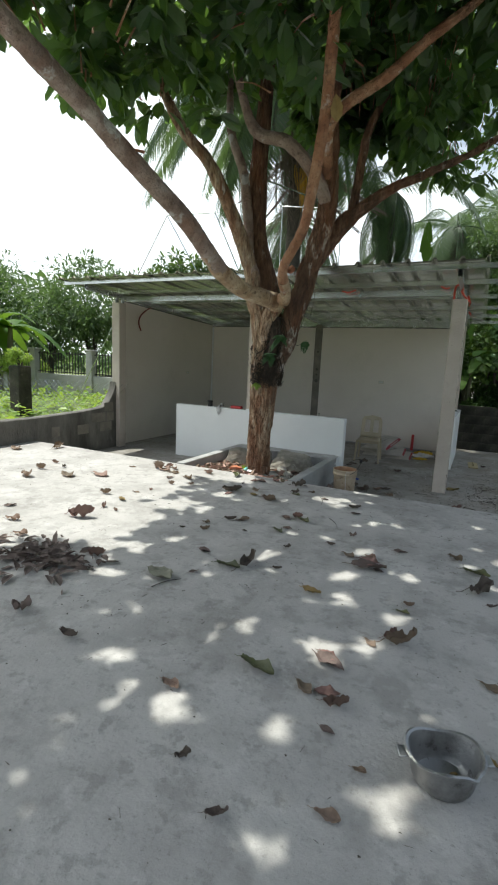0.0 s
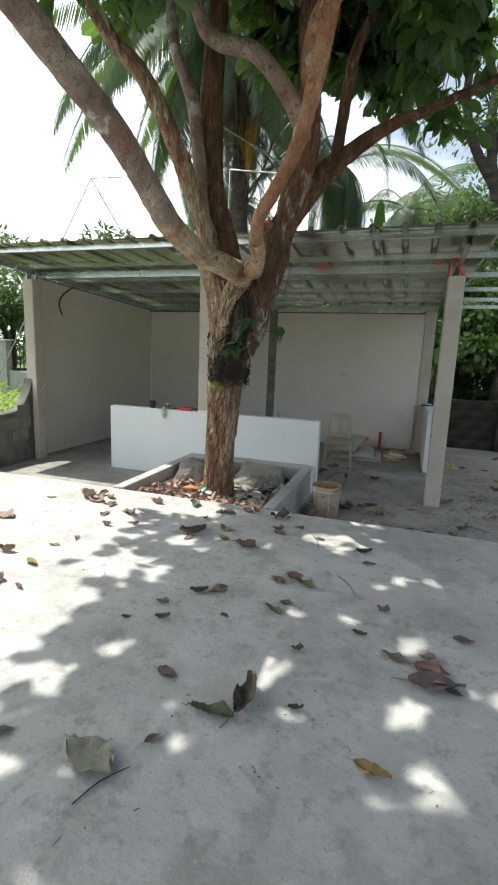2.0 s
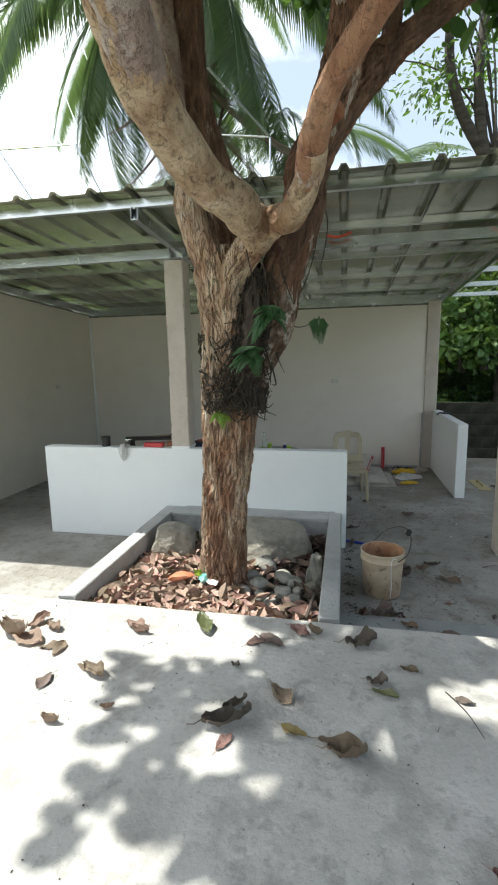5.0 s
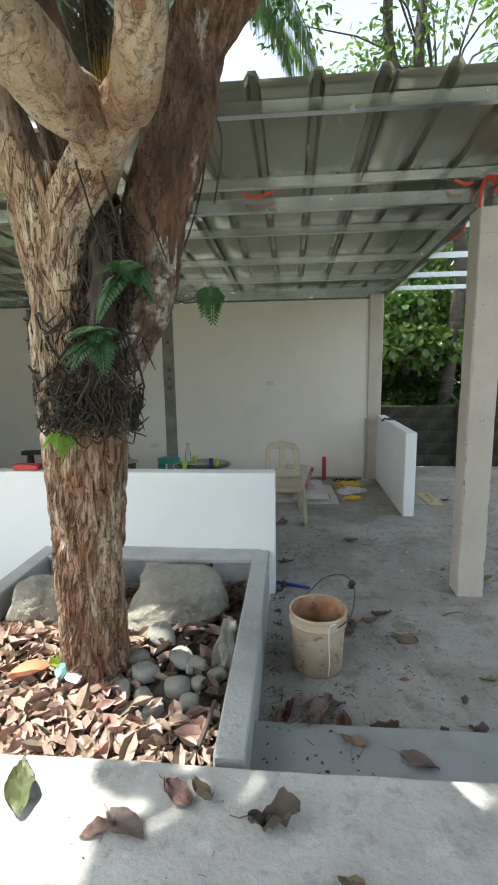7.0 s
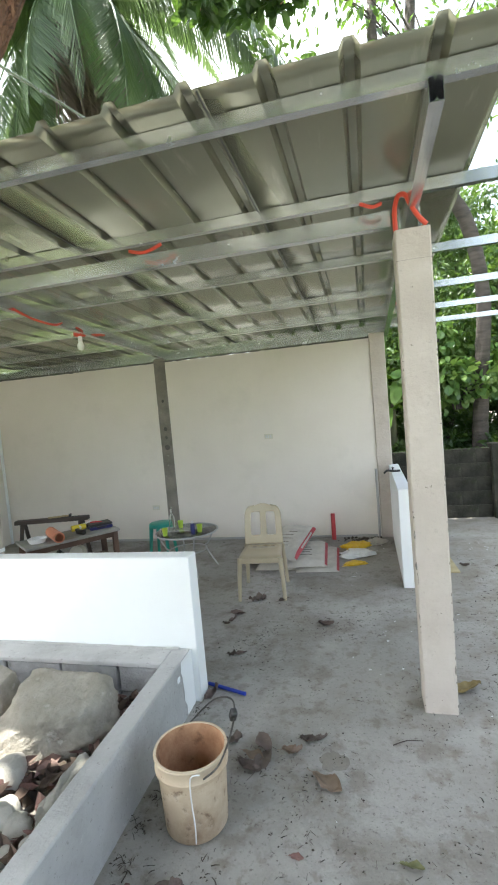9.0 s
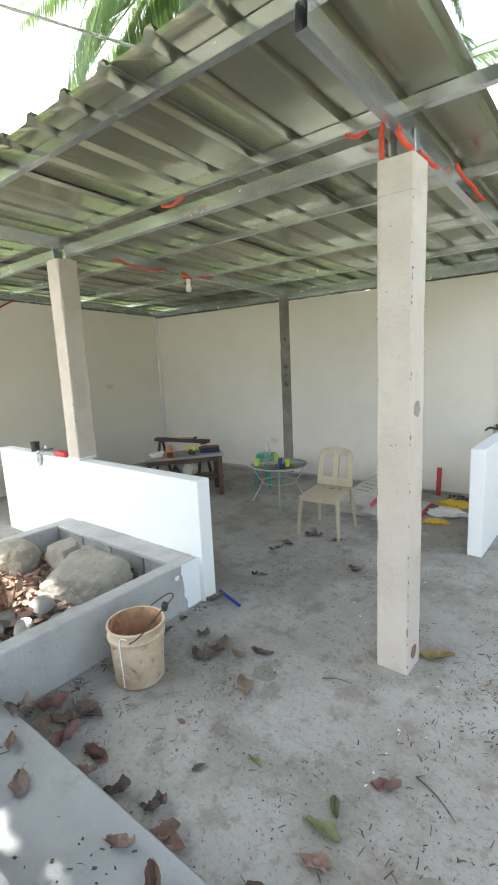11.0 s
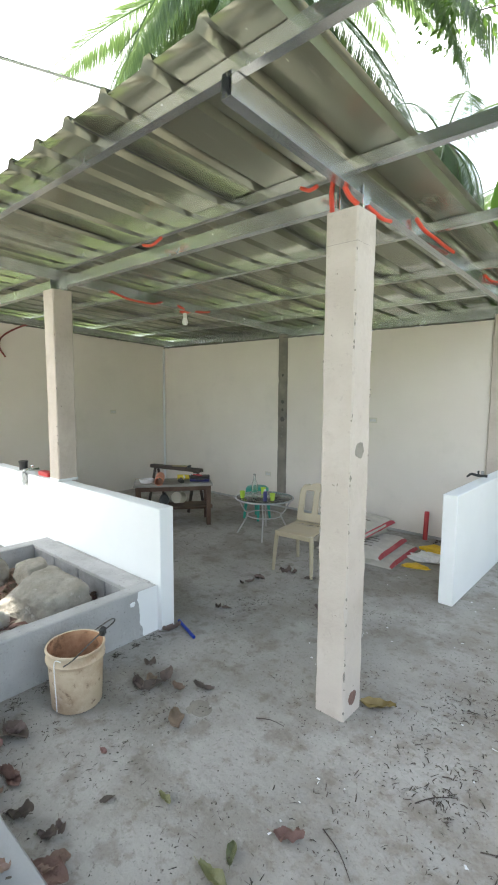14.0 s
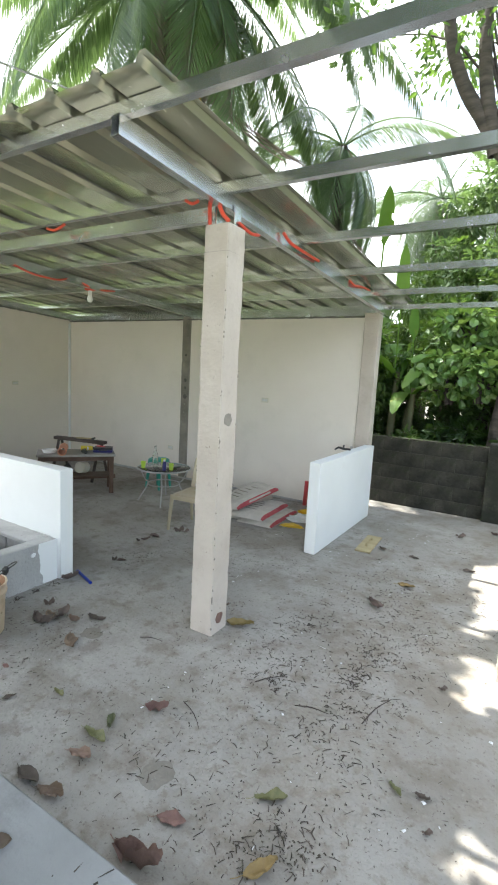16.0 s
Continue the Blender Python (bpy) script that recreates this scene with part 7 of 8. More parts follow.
bulb = thing("light_bulb", "bare white bulb hanging from the roof frame", "lamp", (-3.10, 8.80, 2.60))
part("bulb_globe", Geo().lathe([(0.0, -0.062), (0.02, -0.058), (0.033, -0.035), (0.034, -0.015), (0.026, 0.012), (0.017, 0.03)], seg=24), M["bulb"], bulb)
part("lamp_holder", Geo().lathe([(0.018, 0.026), (0.022, 0.03), (0.022, 0.075), (0.012, 0.085), (0.0, 0.085)], seg=20), M["white_plastic"], bulb)
part("ceiling_box", Geo().box((0.09, 0.09, 0.04), (0, 0, 0.10), 0.006), M["orange"], bulb, "orange junction box")


def conduit(pts, r=0.011, mat="orange", label="orange corrugated conduit along the roof frame"):
    p, q = spline([Vector(a) for a in pts], [r] * len(pts), 14)
    q = [r * (1.0 + 0.10 * (i % 2)) for i in range(len(p))]
    return solid("conduit", Geo().tube(p, q, 8, 1), M[mat], label, "conduit", "electrical conduits")


conduit([(-0.125, 7.20, 2.665), (-0.125, 7.19, 2.77), (-0.105, 7.18, 2.835), (-0.07, 7.17, 2.835), (-0.045, 7.17, 2.78), (-0.01, 7.17, 2.715), (0.03, 7.18, 2.672)], 0.012)
conduit([(-0.30, 7.17, 2.83), (-0.24, 7.16, 2.80), (-0.19, 7.16, 2.81)], 0.0095)
conduit([(-1.66, 7.16, 2.80), (-1.56, 7.16, 2.78), (-1.45, 7.16, 2.81)], 0.0095)
conduit([(0.02, 7.30, 2.70), (0.05, 7.40, 2.66), (0.04, 7.52, 2.68)], 0.0095)
conduit([(0.02, 7.90, 2.80), (0.04, 7.98, 2.75), (0.05, 8.15, 2.735), (0.03, 8.35, 2.745), (0.02, 8.56, 2.75)], 0.011)
conduit([(0.0, 9.40, 2.75), (0.02, 9.50, 2.72), (0.02, 9.72, 2.745), (0.0, 10.05, 2.77)], 0.0095)
conduit([(-3.0, 7.75, 2.75), (-2.98, 7.95, 2.70), (-3.0, 8.25, 2.70), (-3.02, 8.4, 2.74)], 0.0095)
conduit([(-3.06, 8.55, 2.76), (-3.0, 8.68, 2.71), (-3.08, 8.80, 2.70), (-2.98, 8.95, 2.70), (-3.0, 9.1, 2.72)], 0.0095)
conduit([(-5.93, 8.34, 2.78), (-5.92, 8.05, 2.66), (-5.91, 7.84, 2.52), (-5.92, 7.80, 2.38), (-5.93, 7.88, 2.24)], 0.012, "maroon", "dark red conduit hanging down the side wall")
conduit([(-5.9, 8.4, 2.72), (-5.9, 9.2, 2.70), (-5.9, 10.0, 2.66), (-5.88, 10.6, 2.64)], 0.014, "wire", "dark cable along the top of the side wall")

# thin bars standing on the roof
frame_bar = thing("steel_bar_frame", "thin steel bar frame standing on the roof", "bar frame")
for a, b in (((-6.80, 9.9, 5.05), (-9.80, 9.9, 0.45)), ((-6.80, 9.9, 5.05), (-5.30, 9.9, 2.80)), ((-6.80, 9.9, 5.05), (-5.49, 9.9, 5.0)), ((-5.49, 9.9, 5.0), (-4.35, 9.9, 2.80)),
             ((-3.84, 9.9, 4.98), (-2.55, 9.9, 4.80)), ((-3.84, 9.9, 4.98), (-3.84, 9.9, 2.80)), ((-2.55, 9.9, 4.80), (-2.91, 6.63, 4.34)), ((-2.55, 9.9, 4.80), (-2.55, 9.9, 2.80))):
    part("bar", Geo().tube([a, b], 0.012, 6, 1), M["steel"], frame_bar)
# ---- block walls ----


def block_wall(name, label, along, start, length, base, courses, depth, mat, uneven=0.006, seed=0, bw=0.40, bh=0.20, missing=(), mortar="mortar", gap=0.009, bevel=0.007):
    """A wall of hollow blocks, each one an object; along is 'x' or 'y', start the corner on the visible face."""
    rr = np.random.default_rng(seed)
    x0, y0 = start
    w = thing(name, label, "wall", kind="structure")
    h = courses * bh
    if along == "x":
        part("core", Geo().box((length, depth - 0.03, h - 0.005), (x0 + length / 2, y0 + depth / 2, base + h / 2), 0.0), M[mortar], w)
    else:
        part("core", Geo().box((depth - 0.03, length, h - 0.005), (x0 + depth / 2, y0 + length / 2, base + h / 2), 0.0), M[mortar], w)
    me = Geo().box((bw - gap, depth, bh - gap) if along == "x" else (depth, bw - gap, bh - gap), (0, 0, 0), bevel).mesh("block", mat, 30)
    for j in range(courses):
        off = 0.0 if j % 2 == 0 else bw / 2
        n = int(length / bw)
        for i in range(n):
            p = off + (i + 0.5) * bw
            if p + bw / 2 > length + 0.01 or (i, j) in missing:
                continue
            o = new("block", me)
            o.parent = w
            d = uneven * rr.normal()
            z = base + (j + 0.5) * bh
            o.matrix_local = pose(x0 + p, y0 + depth / 2 + d, z) if along == "x" else pose(x0 + depth / 2 + d, y0 + p, z)
    return w


# ---- background plants ----


def frond_mesh(name, mat, length, droop, seed, leaflet=0.60, n=88, ragged=0.0, hang=0.55):
    """One pinnate palm frond along +x from the origin, arching down."""
    rr = np.random.default_rng(seed)
    ge = Geo()
    pts = []
    for i in range(n + 1):
        s = i / n
        pts.append(Vector((length * s * (1 - 0.22 * s * s * droop), 0.0, length * (0.42 * s - (0.55 + 0.75 * droop) * s * s))))
    ge.tube(pts[::3] + [pts[-1]], [0.026 * (1 - 0.8 * i / (n // 3 + 1)) for i in range(len(pts[::3]) + 1)], 5, 1)
    o, d, u, ln = [], [], [], []
    for i in range(5, n + 1):
        s = i / n
        t = (pts[i] - pts[i - 1]).normalized()
        for sg in (-1, 1):
            for f in (0.0, 0.5):
                if rr.uniform() < ragged:
                    continue
                o.append(pts[i].lerp(pts[i - 1], f))
                d.append(Vector((0, sg, 0)) + t * (0.55 + 0.5 * s) + Vector((0, 0, -hang - 0.5 * rr.uniform())))
                u.append((0, 0, 1))
                ln.append(leaflet * (math.sin(math.pi * (0.12 + 0.80 * s)) ** 0.6) * rr.uniform(0.85, 1.1))
    leaves(ge, [tuple(p) for p in o], [tuple(p) for p in d], u, ln, 0.042, CARD)
    return ge.mesh(name, mat, 0)


FROND = [frond_mesh("frond", M["palm"], 3.4, 0.55, 1), frond_mesh("frond", M["palm"], 3.6, 0.95, 2), frond_mesh("frond", M["palm"], 3.0, 0.25, 3)]
FROND_LONG = [frond_mesh("frond", M["palm"], 3.6, 0.12, 11, 0.70, 110, 0.03, 0.85), frond_mesh("frond", M["palm"], 3.8, 0.35, 12, 0.68, 110, 0.03, 1.0), frond_mesh("frond", M["palm"], 3.4, -0.1, 13, 0.68, 110, 0.06, 0.75)]
FROND_DRY = frond_mesh("dry_frond", M["palmdry"], 2.6, 1.5, 4, 0.5, ragged=0.25)


def palm(at, height, n, seed, scale=1.0, dry=2, lean=(0, 0), r=0.13, high=False, extra=()):
    rr = np.random.default_rng(seed)
    t = thing("coconut_palm", "tall coconut palm with arching green fronds and dead brown ones", "palm tree", at)
    top = Vector((lean[0], lean[1], height))
    pts = [Vector((lean[0] * s * s, lean[1] * s * s, height * s)) for s in np.linspace(0, 1, 8)]
    part("trunk", Geo().tube(pts, [r * 1.25] + [r] * 6 + [r * 0.9], 14, 6, 0.08, 3, seed=seed), M["palmtrunk"], t)
    if high:
        part("crown_base", Geo().tube([top + Vector((0, 0, -1.3)), top + Vector((0, 0, -0.8)), top + Vector((0, 0, -0.2)), top + Vector((0, 0, 0.3))], [r, r * 1.6, r * 1.7, r * 0.8], 16, 6, 0.25, 9, seed=4), M["palmtrunk"], t, "dark fibrous crown base")
    for i in range(n):
        o = new("frond", (FROND_LONG if high else FROND)[i % 3])
        o.parent = t
        a = 360 * i / n + rr.uniform(-12, 12)
        pitch = rr.uniform(-40, 45) if i % 2 else rr.uniform(20, 72)
        if high:
            pitch = (rr.uniform(-30, 8), rr.uniform(8, 36), rr.uniform(36, 74))[i % 3]
        s = scale * rr.uniform(0.85, 1.12)
        o.matrix_local = Matrix.Translation(top) @ pose(0, 0, 0, rr.uniform(-25, 25), pitch, a) @ Matrix.Diagonal((s, s, s, 1))
    for k, (a, pitch, s) in enumerate(extra):
        o = new("frond", FROND_LONG[k % 3])
        o.parent = t
        o.matrix_local = Matrix.Translation(top) @ pose(0, 0, 0, 12 * (k % 3 - 1), pitch, a) @ Matrix.Diagonal((s, s, s, 1))
    for k in range(7 if extra else 0):
        o = new("dry_frond", FROND_DRY)
        o.parent = t
        o["label"] = "dead brown hanging frond"
        o.matrix_local = Matrix.Translation(top + Vector((0, 0, -0.5))) @ pose(0, 0, 0, 0, 30 + 7 * (k % 3), -105 + 21 * k) @ Matrix.Diagonal((1.15, 1.15, 1.15, 1))
    for i in range(dry):
        o = new("dry_frond", FROND_DRY)
        o.parent = t
        o["label"] = "dead brown hanging frond"
        o.matrix_local = Matrix.Translation(top) @ pose(0, 0, 0, 0, rr.uniform(35, 60), rr.uniform(0, 360)) @ Matrix.Diagonal((scale, scale, scale, 1))
    return t


def banana(at, height, n, seed, label="banana plant with broad torn green leaves", stem_r=0.11, upright=0):
    rr = np.random.default_rng(seed)
    t = thing("banana_plant", label, "banana plant", at)
    part("stem", Geo().tube([(0, 0, 0), (0.02, 0, height * 0.35), (0.04, 0.02, height * 0.62)], [stem_r, stem_r * 0.82, stem_r * 0.5], 12, 5, 0.1), M["bananastem"], t)
    for i in range(n):
        ge = Geo()
        a = rr.uniform(0, 2 * math.pi)
        ln, up = height * rr.uniform(0.5, 0.72), rr.uniform(0.25, 1.5) if height > 3 else rr.uniform(0.9, 2.0)
        tall = (i == 0 and height > 3) or i < upright
        if tall:
            up = 2.6
        nu, nv = 22, 7
        vs = []
        for k in range(nu):
            s = k / (nu - 1)
            x, z = ln * s * (0.12 if tall else 1 / (1 + up * 0.35)), ln * (up * 0.62 * s - 0.75 * s * s * (0.4 if tall else 1.0))
            w = 0.20 * height / 3 * (math.sin(math.pi * min(1, 0.12 + 0.88 * s)) ** 0.5)
            if tall:
                w *= 0.75 * min(1.0, max(0.10, (s - 0.52) * 8))
            for j in range(nv):
                v = 2 * j / (nv - 1) - 1
                y = v * w
                tear = 0.05 * noise.noise(Vector((k * 1.7, j, seed + i))) * abs(v)
                vs.append((x * math.cos(a) - y * math.sin(a), x * math.sin(a) + y * math.cos(a), height * 0.58 + z + 0.10 * abs(v) * w - 0.25 * v * v * w + tear))
        ge.add(vs, [(k * nv + j, k * nv + j + 1, (k + 1) * nv + j + 1, (k + 1) * nv + j) for k in range(nu - 1) for j in range(nv - 1) if not (rr.uniform() < 0.05 and j in (0, nv - 2))])
        part("leaf", ge, M["banana"], t, smooth=50)
    return t


def bush(name, at, size, clumps, per, length, seed, mat, label, trunk=0.0, shape=CARD, category="bush", lift=0.25, stem=True, ratio=0.45):
    """Stems with leaf clumps filling an uneven rounded volume."""
    rr = np.random.default_rng(seed)
    t = thing(name, label, category, at)
    stems, crown_ = Geo(), Geo()
    cs, rs = [], []
    for i in range(clumps):
        d = unit(rr, 1)[0] * rr.uniform(0.35, 1.0) ** 0.6
        c = np.array([d[0] * size[0], d[1] * size[1], trunk + size[2] * (lift + 0.5 + 0.5 * d[2])])
        cs.append(c)
        rs.append(rr.uniform(0.16, 0.34) * min(size))
        if i % 3 == 0:
            stems.tube([(0.05 * d[0], 0.05 * d[1], trunk * 0.85), (c[0] * 0.35, c[1] * 0.35, max(trunk, trunk + (c[2] - trunk) * 0.5)), tuple(c)], [0.022, 0.016, 0.006], 6, 3)
    foliage(crown_, cs, rs, per, length, rr, ratio, shape)
    if trunk and stem:
        part("trunk", Geo().tube([(0, 0, 0), (0.05, 0.0, trunk * 0.5), (0.0, 0.08, trunk + size[2] * 0.4)], [0.16, 0.13, 0.07], 12, 5, 0.1), M["palmtrunk"], t)
    part("branch_work", stems, M["palmtrunk"], t)
    part("crown", crown_, mat, t, smooth=0)
    return t


# coconut palms behind the carport
palm((-4.55, 12.4, 0.4), 8.9, 38, 3, 1.2, 16, r=0.20, high=True, extra=((172, -4, 1.46), (185, 10, 1.44), (196, 24, 1.36), (165, 36, 1.25), (188, 52, 1.25), (206, 8, 1.40), (158, 14, 1.36)))
fruit = Geo()
r9 = np.random.default_rng(12)
for k in range(46):
    f = r9.uniform(0, 1)
    q = np.array([-4.27 + 0.10 * r9.normal() * (1.2 - f), 12.18 + 0.06 * r9.normal(), 6.65 - 0.85 * f])
    fruit.tube([q + np.array([0, 0, 0.25]), q, q + np.array([0.03 * r9.normal(), 0, -0.25])], [0.012, 0.016, 0.004], 5, 2)
solid("flower_stalk", fruit, M["yellowflower"], "hanging yellow palm flower stalk", "flower stalk", smooth=30)
palm((-1.0, 18.5, 0.4), 6.2, 20, 5, 1.1, 1)
palm((3.2, 21.0, 0.4), 6.0, 20, 6, 1.0, 0)
palm((0.4, 24.5, 0.4), 8.2, 18, 8, 1.1, 1)
palm((-7.2, 19.0, 0.4), 7.0, 20, 9, 1.05, 1)
banana((-1.6, 15.6, 0.45), 4.3, 8, 2)
for i, (x, y, z, sx, sz) in enumerate(((0.62, 12.28, 1.62, 0.42, 0.62), (1.02, 12.32, 1.66, 0.45, 0.70), (0.80, 12.75, 2.3, 0.5, 0.7), (1.9, 12.5, 1.2, 0.7, 1.6), (2.9, 12.6, 1.0, 0.8, 1.8))):
    bush("heart_leaf_vine", (x, y, z - 0.9), (sx, 0.4, sz), 34, 18, 0.15, 201 + i, M["heartleaf"], "climber with large glossy heart-shaped leaves in full sun", trunk=0.9, category="vine", shape=BROAD, lift=-0.05, stem=False, ratio=0.85)
palm((-2.7, 15.6, 0.4), 6.6, 22, 15, 0.95, 2)
bush("leafy_bush", (0.9, 15.4, 0.40), (1.6, 1.3, 4.7), 80, 130, 0.13, 211, M["farleaf"], "tall leafy bush in bright sun behind the block wall", shape=LEAF)
for x, y, h, s, k in ((-0.24, 12.42, 2.4, 21, 1), (0.04, 12.38, 2.0, 22, 1), (-0.06, 12.6, 1.8, 24, 0), (0.45, 12.8, 2.4, 23, 0)):
    banana((x, y, 0.45), h, 6, s, "young banana plant in patchy sun behind the block wall", 0.07, k)
bush("undergrowth", (0.15, 12.15, 0.40), (0.4, 0.3, 0.7), 26, 60, 0.13, 151, M["bush"], "leafy undergrowth in patchy sun behind the block wall", shape=LEAF, lift=-0.05)
banana((-0.3, 14.4, 0.45), 2.4, 6, 6)
banana((-12.6, 10.0, 0.45), 3.4, 12, 7, "large banana plant with drooping bluish leaves")
banana((-14.2, 10.6, 0.45), 3.6, 10, 9, "banana plant with drooping bluish leaves")

# bushes and trees right behind the block wall
for i, (x, y, sx, sz, lab) in enumerate(((1.0, 14.0, 1.2, 2.9, "dense broad-leaved bush behind the block wall"), (2.5, 13.5, 1.3, 3.3, "dense broad-leaved bush behind the block wall"),
                                         (3.6, 13.4, 1.4, 3.6, "tall leafy bush in bright sun"), (5.2, 13.0, 1.4, 2.8, "tall leafy bush in bright sun"), (0.2, 15.2, 1.4, 3.4, "dark leafy bush in shade"),
                                         (1.8, 15.8, 1.7, 4.6, "tall dark leafy bush"), (-1.0, 13.0, 0.9, 1.8, "dark shrub behind the carport"), (7.0, 12.5, 1.5, 3.0, "tall leafy bush in dappled light"))):
    bush("leafy_bush", (x, y, 0.40), (sx, sx, sz), 64, 150, 0.125, 30 + i, M["bush"], lab, shape=LEAF)
forked = bush("shade_tree", (1.0, 12.3, 0.4), (2.6, 2.0, 2.8), 40, 70, 0.14, 60, M["leaf"], "tall forked tree with small glossy leaves behind the block wall", trunk=5.6, category="tree", shape=LEAF, lift=-0.05, stem=False)
for pts, rad in (([(0.26, 0, 0), (0.38, 0, 1.6), (0.46, 0, 2.8), (0.28, 0, 3.9), (-0.10, 0, 4.6), (-0.6, -0.1, 5.4), (-0.85, -0.2, 6.1), (-0.88, -0.2, 6.8), (-0.8, -0.2, 7.9)], [0.12, 0.105, 0.10, 0.10, 0.10, 0.09, 0.08, 0.07, 0.05]),
                 ([(-0.14, 0, 4.5), (-0.32, -0.1, 5.3), (-0.40, -0.2, 6.0), (-0.35, -0.2, 6.8), (-0.25, -0.2, 8.0)], [0.10, 0.085, 0.08, 0.07, 0.05])):
    part("limb", bark_tube(pts, rad, 28, 0.06, 0.008, 3.0), M["palmtrunk"], forked)
bush("shade_tree", (4.6, 15.0, 0.4), (2.8, 2.6, 3.4), 70, 80, 0.16, 61, M["farleaf"], "leafy tree beyond the block wall", trunk=3.2, category="tree", lift=-0.1)
bush("shade_tree", (8.5, 10.5, 0.2), (2.6, 2.6, 3.4), 60, 80, 0.16, 62, M["farleaf"], "leafy tree beside the yard", trunk=2.6, category="tree", lift=-0.1)
bush("shade_tree", (0.6, 22.0, 0.4), (2.8, 2.6, 4.6), 60, 60, 0.30, 64, M["farleaf"], "tall leafy tree far behind the carport", trunk=3.6, category="tree", lift=-0.1)
bush("shade_tree", (3.6, 19.5, 0.4), (2.8, 2.6, 4.2), 60, 60, 0.28, 65, M["farleaf"], "tall leafy tree far behind the block wall", trunk=3.2, category="tree", lift=-0.1)
bush("small_tree", (-8.9, 13.6, 0.4), (0.9, 0.9, 1.5), 34, 60, 0.19, 63, M["bush"], "small tree showing above the roof", trunk=3.4, category="tree", shape=LEAF, lift=-0.1)
# left side: hedge, garden trees
for i, (x, y, sx, sz) in enumerate(((-16, 14.5, 2.0, 3.0), (-19, 13, 2.2, 3.6), (-13.5, 17, 2.0, 3.4), (-22, 16, 2.6, 4.4), (-11, 19, 2.2, 3.6), (-24, 10, 2.6, 4.6), (-17, 18, 2.4, 4.2), (-27, 13, 3.0, 5.0), (-21, 6.5, 2.4, 4.2), (-24, 3, 2.6, 4.4), (-9.5, 15.0, 1.5, 2.6))):
    bush("garden_tree", (x, y, 0.4), (sx, sx, sz), 60, 70, 0.26, 80 + i, M["farleaf"], "leafy green garden tree beyond the iron fence", trunk=0.6, category="tree")
bush("lime_shrub", (-12.1, 9.2, 0.45), (0.5, 0.5, 0.5), 20, 60, 0.09, 95, M["limeleaf"], "yellow-green clipped garden shrub", trunk=0.5, category="shrub")
bush("lime_shrub", (-14.2, 12.2, 0.45), (0.5, 0.5, 0.9), 20, 60, 0.12, 96, M["limeleaf"], "bright green young shrub by the fence", category="shrub")
vine = Geo()
r6 = np.random.default_rng(44)
n = 2200
leaves(vine, np.stack([r6.uniform(-12.5, -6.3, n), r6.uniform(3.5, 12.0, n), 0.46 + 0.28 * r6.uniform(0, 1, n) ** 2], 1), unit(r6, n) * np.array([1, 1, 0.3]) + np.array([0, 0, 0.15]),
       np.array([0, 0, 1.0]) + 0.4 * r6.normal(size=(n, 3)), r6.uniform(0.10, 0.22, n), 0.55)
solid("ground_vines", vine, M["limeleaf"], "low bright green vines covering the garden bed", "vines", kind="stuff", smooth=0)
weeds = Geo()
n = 1500
leaves(weeds, np.stack([r6.uniform(-0.4, 7, n), r6.uniform(11.9, 13.0, n), 0.45 + 0.4 * r6.uniform(0, 1, n) ** 2], 1), unit(r6, n) * np.array([1, 1, 0.4]) + np.array([0, 0, 0.2]),
       np.array([0, 0, 1.0]) + 0.4 * r6.normal(size=(n, 3)), r6.uniform(0.07, 0.16, n), 0.5)
solid("weeds", weeds, M["bush"], "low weeds along the top of the block wall", "weeds", kind="stuff", smooth=0)
for i, (x, y, s) in enumerate(((0.7, 12.5, 0.55), (1.6, 12.4, 0.6), (2.6, 12.45, 0.7), (3.7, 12.5, 0.7), (5.0, 12.4, 0.8), (-0.2, 12.9, 0.6), (0.9, 13.2, 0.9), (2.0, 14.2, 1.1), (3.2, 14.6, 1.1))):
    bush("undergrowth", (x, y, 0.40), (s, s, 1.5 * s), 34, 60, 0.15, 140 + i, M["leaf"], "dark tangled undergrowth behind the block wall", shape=LEAF, lift=-0.05)
# far woods close the view all round
far = Geo()
r7 = np.random.default_rng(50)
cs, rs = [], []
for i in range(900):
    a = r7.uniform(0, 2 * math.pi)
    d = r7.uniform(32, 52)
    cs.append(np.array([d * math.cos(a) - 2, d * math.sin(a) + 6, r7.uniform(0.5, 5.5 + 1.6 * math.sin(a * 5) + 1.2 * math.sin(a * 13))]))
    rs.append(r7.uniform(1.0, 2.0))
foliage(far, cs, rs, 46, 0.75, r7, 0.55, CARD)
solid("far_woods", far, M["farleaf"], "distant green tropical woods", "woods", kind="stuff", smooth=0)

# iron fence on a low wall in the garden
fence = thing("iron_fence", "black iron bar fence between concrete pillars on a plastered wall", "fence", (-12.75, 11.05, 0.4), 3)
part("fence_wall", Geo().box((9.0, 0.15, 0.68), (0, 0, 0.34), 0.01), M["plaster"], fence)
for i in range(5):
    pil = part("pillar", Geo().box((0.22, 0.24, 1.42), (-4.6 + 2.3 * i, -0.02, 0.71), 0.01), M["plaster"], fence)
    part("pillar_cap", Geo().box((0.30, 0.32, 0.05), (-4.6 + 2.3 * i, -0.02, 1.445), 0.01), M["plaster"], pil)
bar_mesh = Geo().box((0.020, 0.020, 0.72), (0, 0, 0), 0.0).mesh("bar", M["ironfence"], 0)
for i in range(4):
    for k in range(18):
        o = new("bar", bar_mesh)
        o.parent = fence
        o.matrix_local = pose(-4.6 + 2.3 * i + 0.19 + 0.113 * k, 0, 1.02)
    for z in (0.74, 1.32):
        part("rail", Geo().box((2.06, 0.03, 0.03), (-3.45 + 2.3 * i, 0, z), 0.0), M["ironfence"], fence)
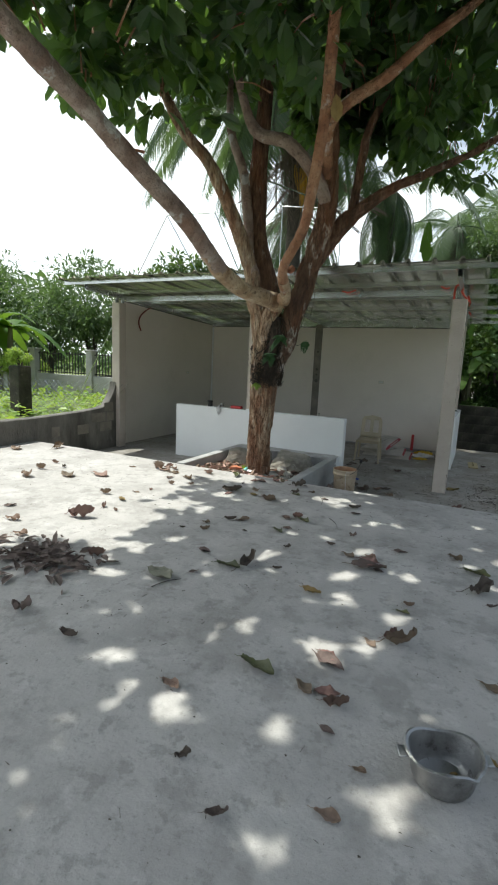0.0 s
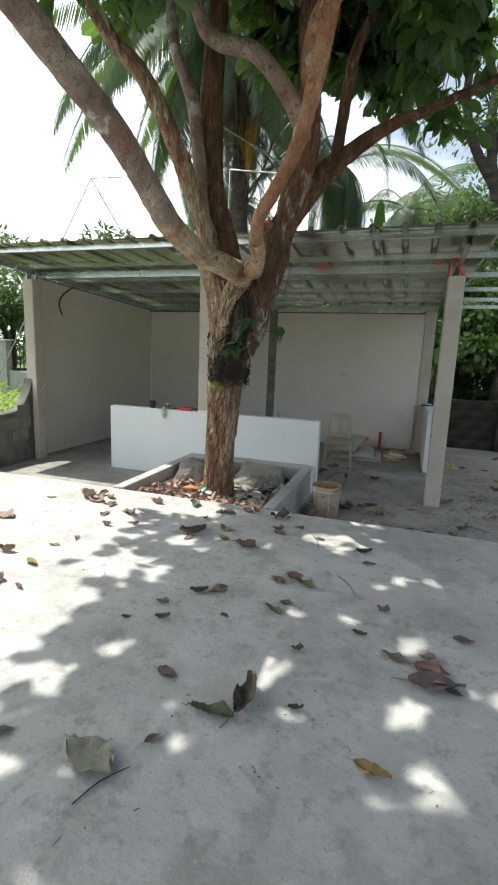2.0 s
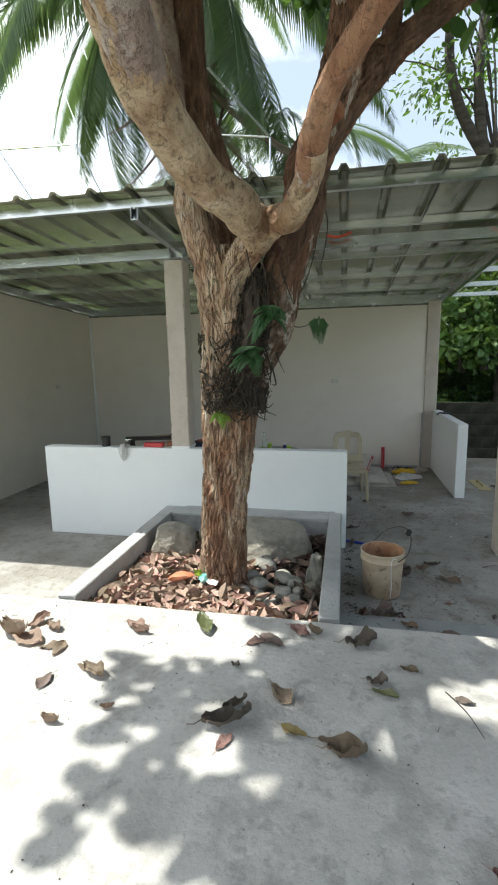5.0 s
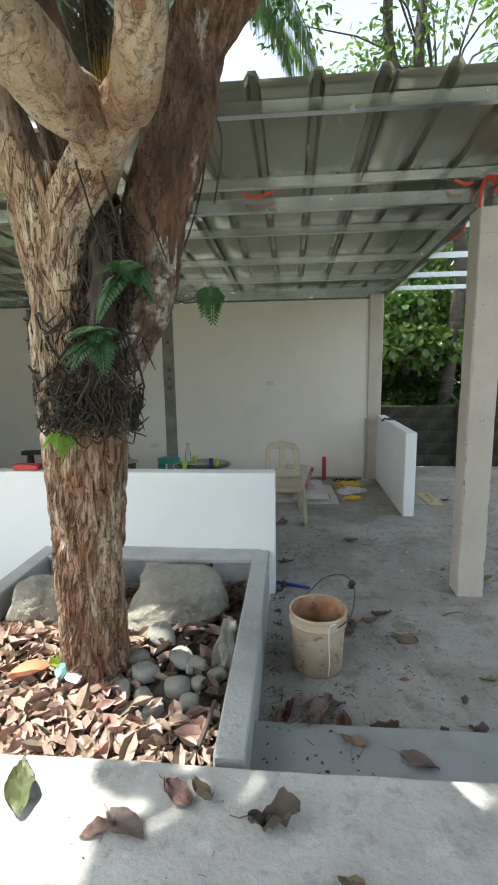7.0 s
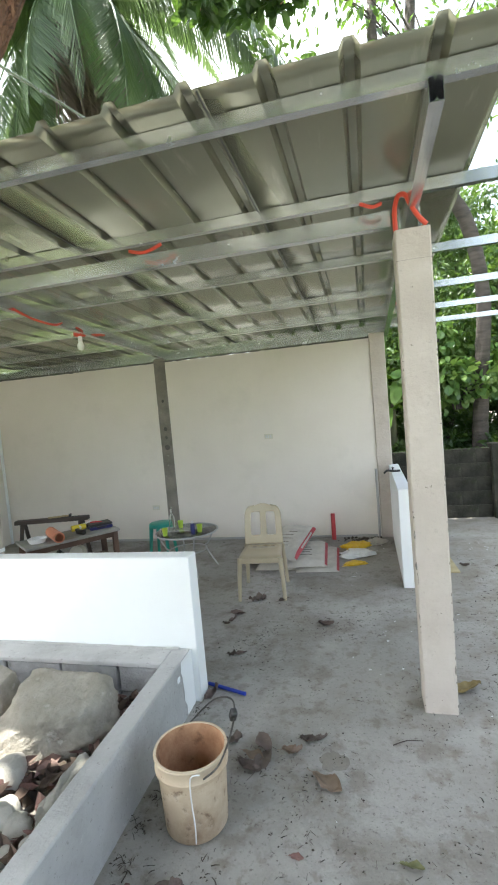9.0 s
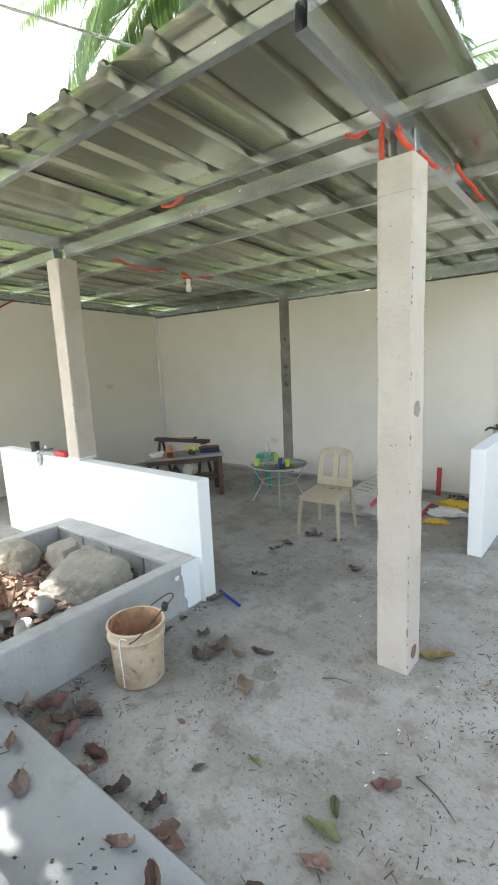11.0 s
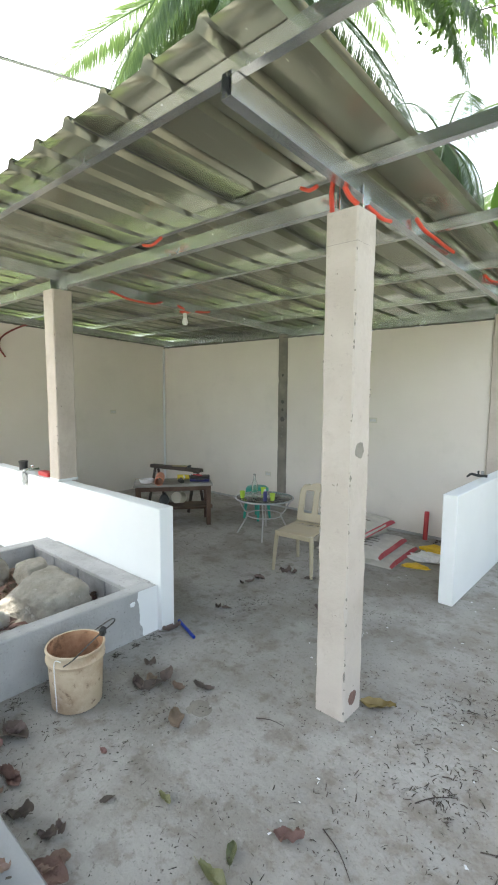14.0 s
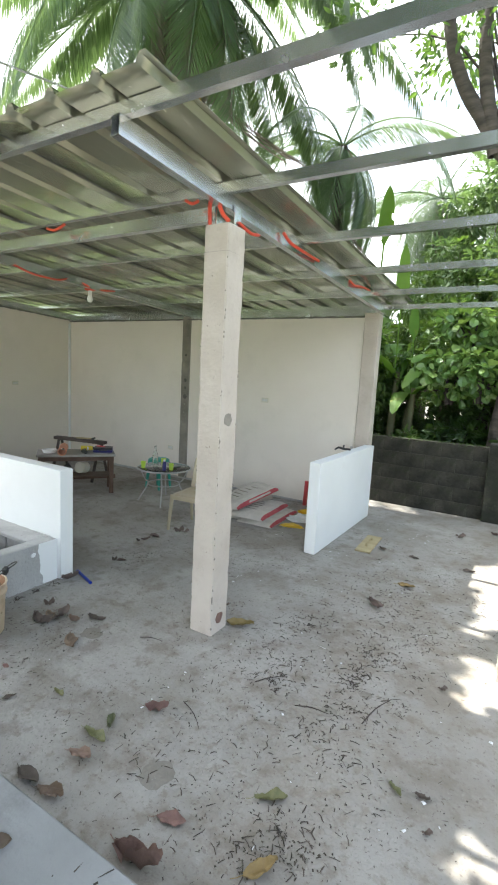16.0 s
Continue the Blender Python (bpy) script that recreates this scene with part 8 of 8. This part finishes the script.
solid("garden_post", Geo().box((0.30, 0.30, 1.0), (0, 0, 0.5), 0.02), M["block"], "dark mossy concrete garden post", "post", at=(-7.96, 6.66, 0.44))
bush("lime_shrub", (-7.96, 6.66, 1.44), (0.26, 0.26, 0.26), 16, 50, 0.07, 97, M["limeleaf"], "yellow-green creeper on top of the garden post", category="shrub")
cw = Geo()
for i in range(40):
    x = -0.11 * i
    for sg in (-1, 1):
        cw.tube([(x, 0, 0.0), (x + sg * 0.45, 0.02 * sg, 0.40), (x + sg * 0.8, 0, 0.75)], 0.0035, 4, 1)
solid("wire_netting", cw, M["steel"], "sagging chain-link wire netting", "netting", at=(-6.4, 7.0, 0.45), rz=8)

# boundary walls, block by block
block_wall("wall_boundary_right", "dark mossy hollow-block boundary wall with a ragged top", "x", (-0.9, 11.62), 9.2, -0.02, 5, 0.15, M["block"], 0.0025, 3, mortar="block", gap=0.002, bevel=0.002)
moss = Geo()
n = 1500
leaves(moss, np.stack([r6.uniform(-0.9, 4.5, n), 11.60 + 0.17 * r6.uniform(0, 1, n), 0.965 + 0.025 * r6.uniform(0, 1, n)], 1), unit(r6, n) * np.array([1, 1, 0.5]) + np.array([0, -0.3, 0.2]),
       np.array([0, 0, 1.0]) + 0.5 * r6.normal(size=(n, 3)), r6.uniform(0.012, 0.035, n), 0.5)
solid("moss", moss, M["bush"], "yellow-green moss and seedlings along the wall top", "moss", kind="stuff", smooth=0)
solid("pier", Geo().box((0.26, 0.26, 1.04), (1.42, 11.66, 0.52), 0.012), M["block"], "dark mossy concrete pier in the block wall", "pier", kind="structure")
# the left-hand wall is plastered; its top sweeps up to the corner post and blocks show where the plaster fell
lb = thing("wall_boundary_left", "weathered plastered boundary wall whose top sweeps up to the post", "wall", kind="structure")
tops = [(-8.0, 0.69), (0.0, 0.69), (4.8, 0.69), (5.8, 0.712), (6.4, 0.74), (6.74, 0.78), (6.86, 0.86), (6.97, 1.01), (7.03, 1.12), (7.058, 1.22)]
fine, _ = spline([Vector((0, y, z)) for y, z in tops], [0] * len(tops), 12)
wv, wf = [], []
for p in fine:
    w_ = 0.008 * noise.noise(Vector((p.y * 3, 0, 0)))
    wv += [(-5.85, p.y, 0.0), (-5.85, p.y, p.z + w_), (-5.87, p.y, p.z + w_ + 0.015), (-5.98, p.y, p.z + w_ + 0.015), (-6.0, p.y, p.z + w_), (-6.0, p.y, 0.0)]
for k in range(len(fine) - 1):
    wf += [(6 * k + q, 6 * k + q + 1, 6 * k + q + 7, 6 * k + q + 6) for q in range(5)]
n_ = 6 * (len(fine) - 1)
wf += [tuple(range(6)), tuple(n_ + q for q in reversed(range(6)))]
part("plaster_wall", Geo().add(wv, wf), M["blockold"], lb, smooth=30)
for y, z, ln in ((6.78, 0.42, 0.30), (6.60, 0.60, 0.34), (6.86, 0.78, 0.24), (6.22, 0.42, 0.26), (5.62, 0.44, 0.16), (6.90, 0.60, 0.18)):
    part("block", Geo().box((0.012, ln, 0.165), (-5.849, y, z), 0.004), M["bare"], lb)
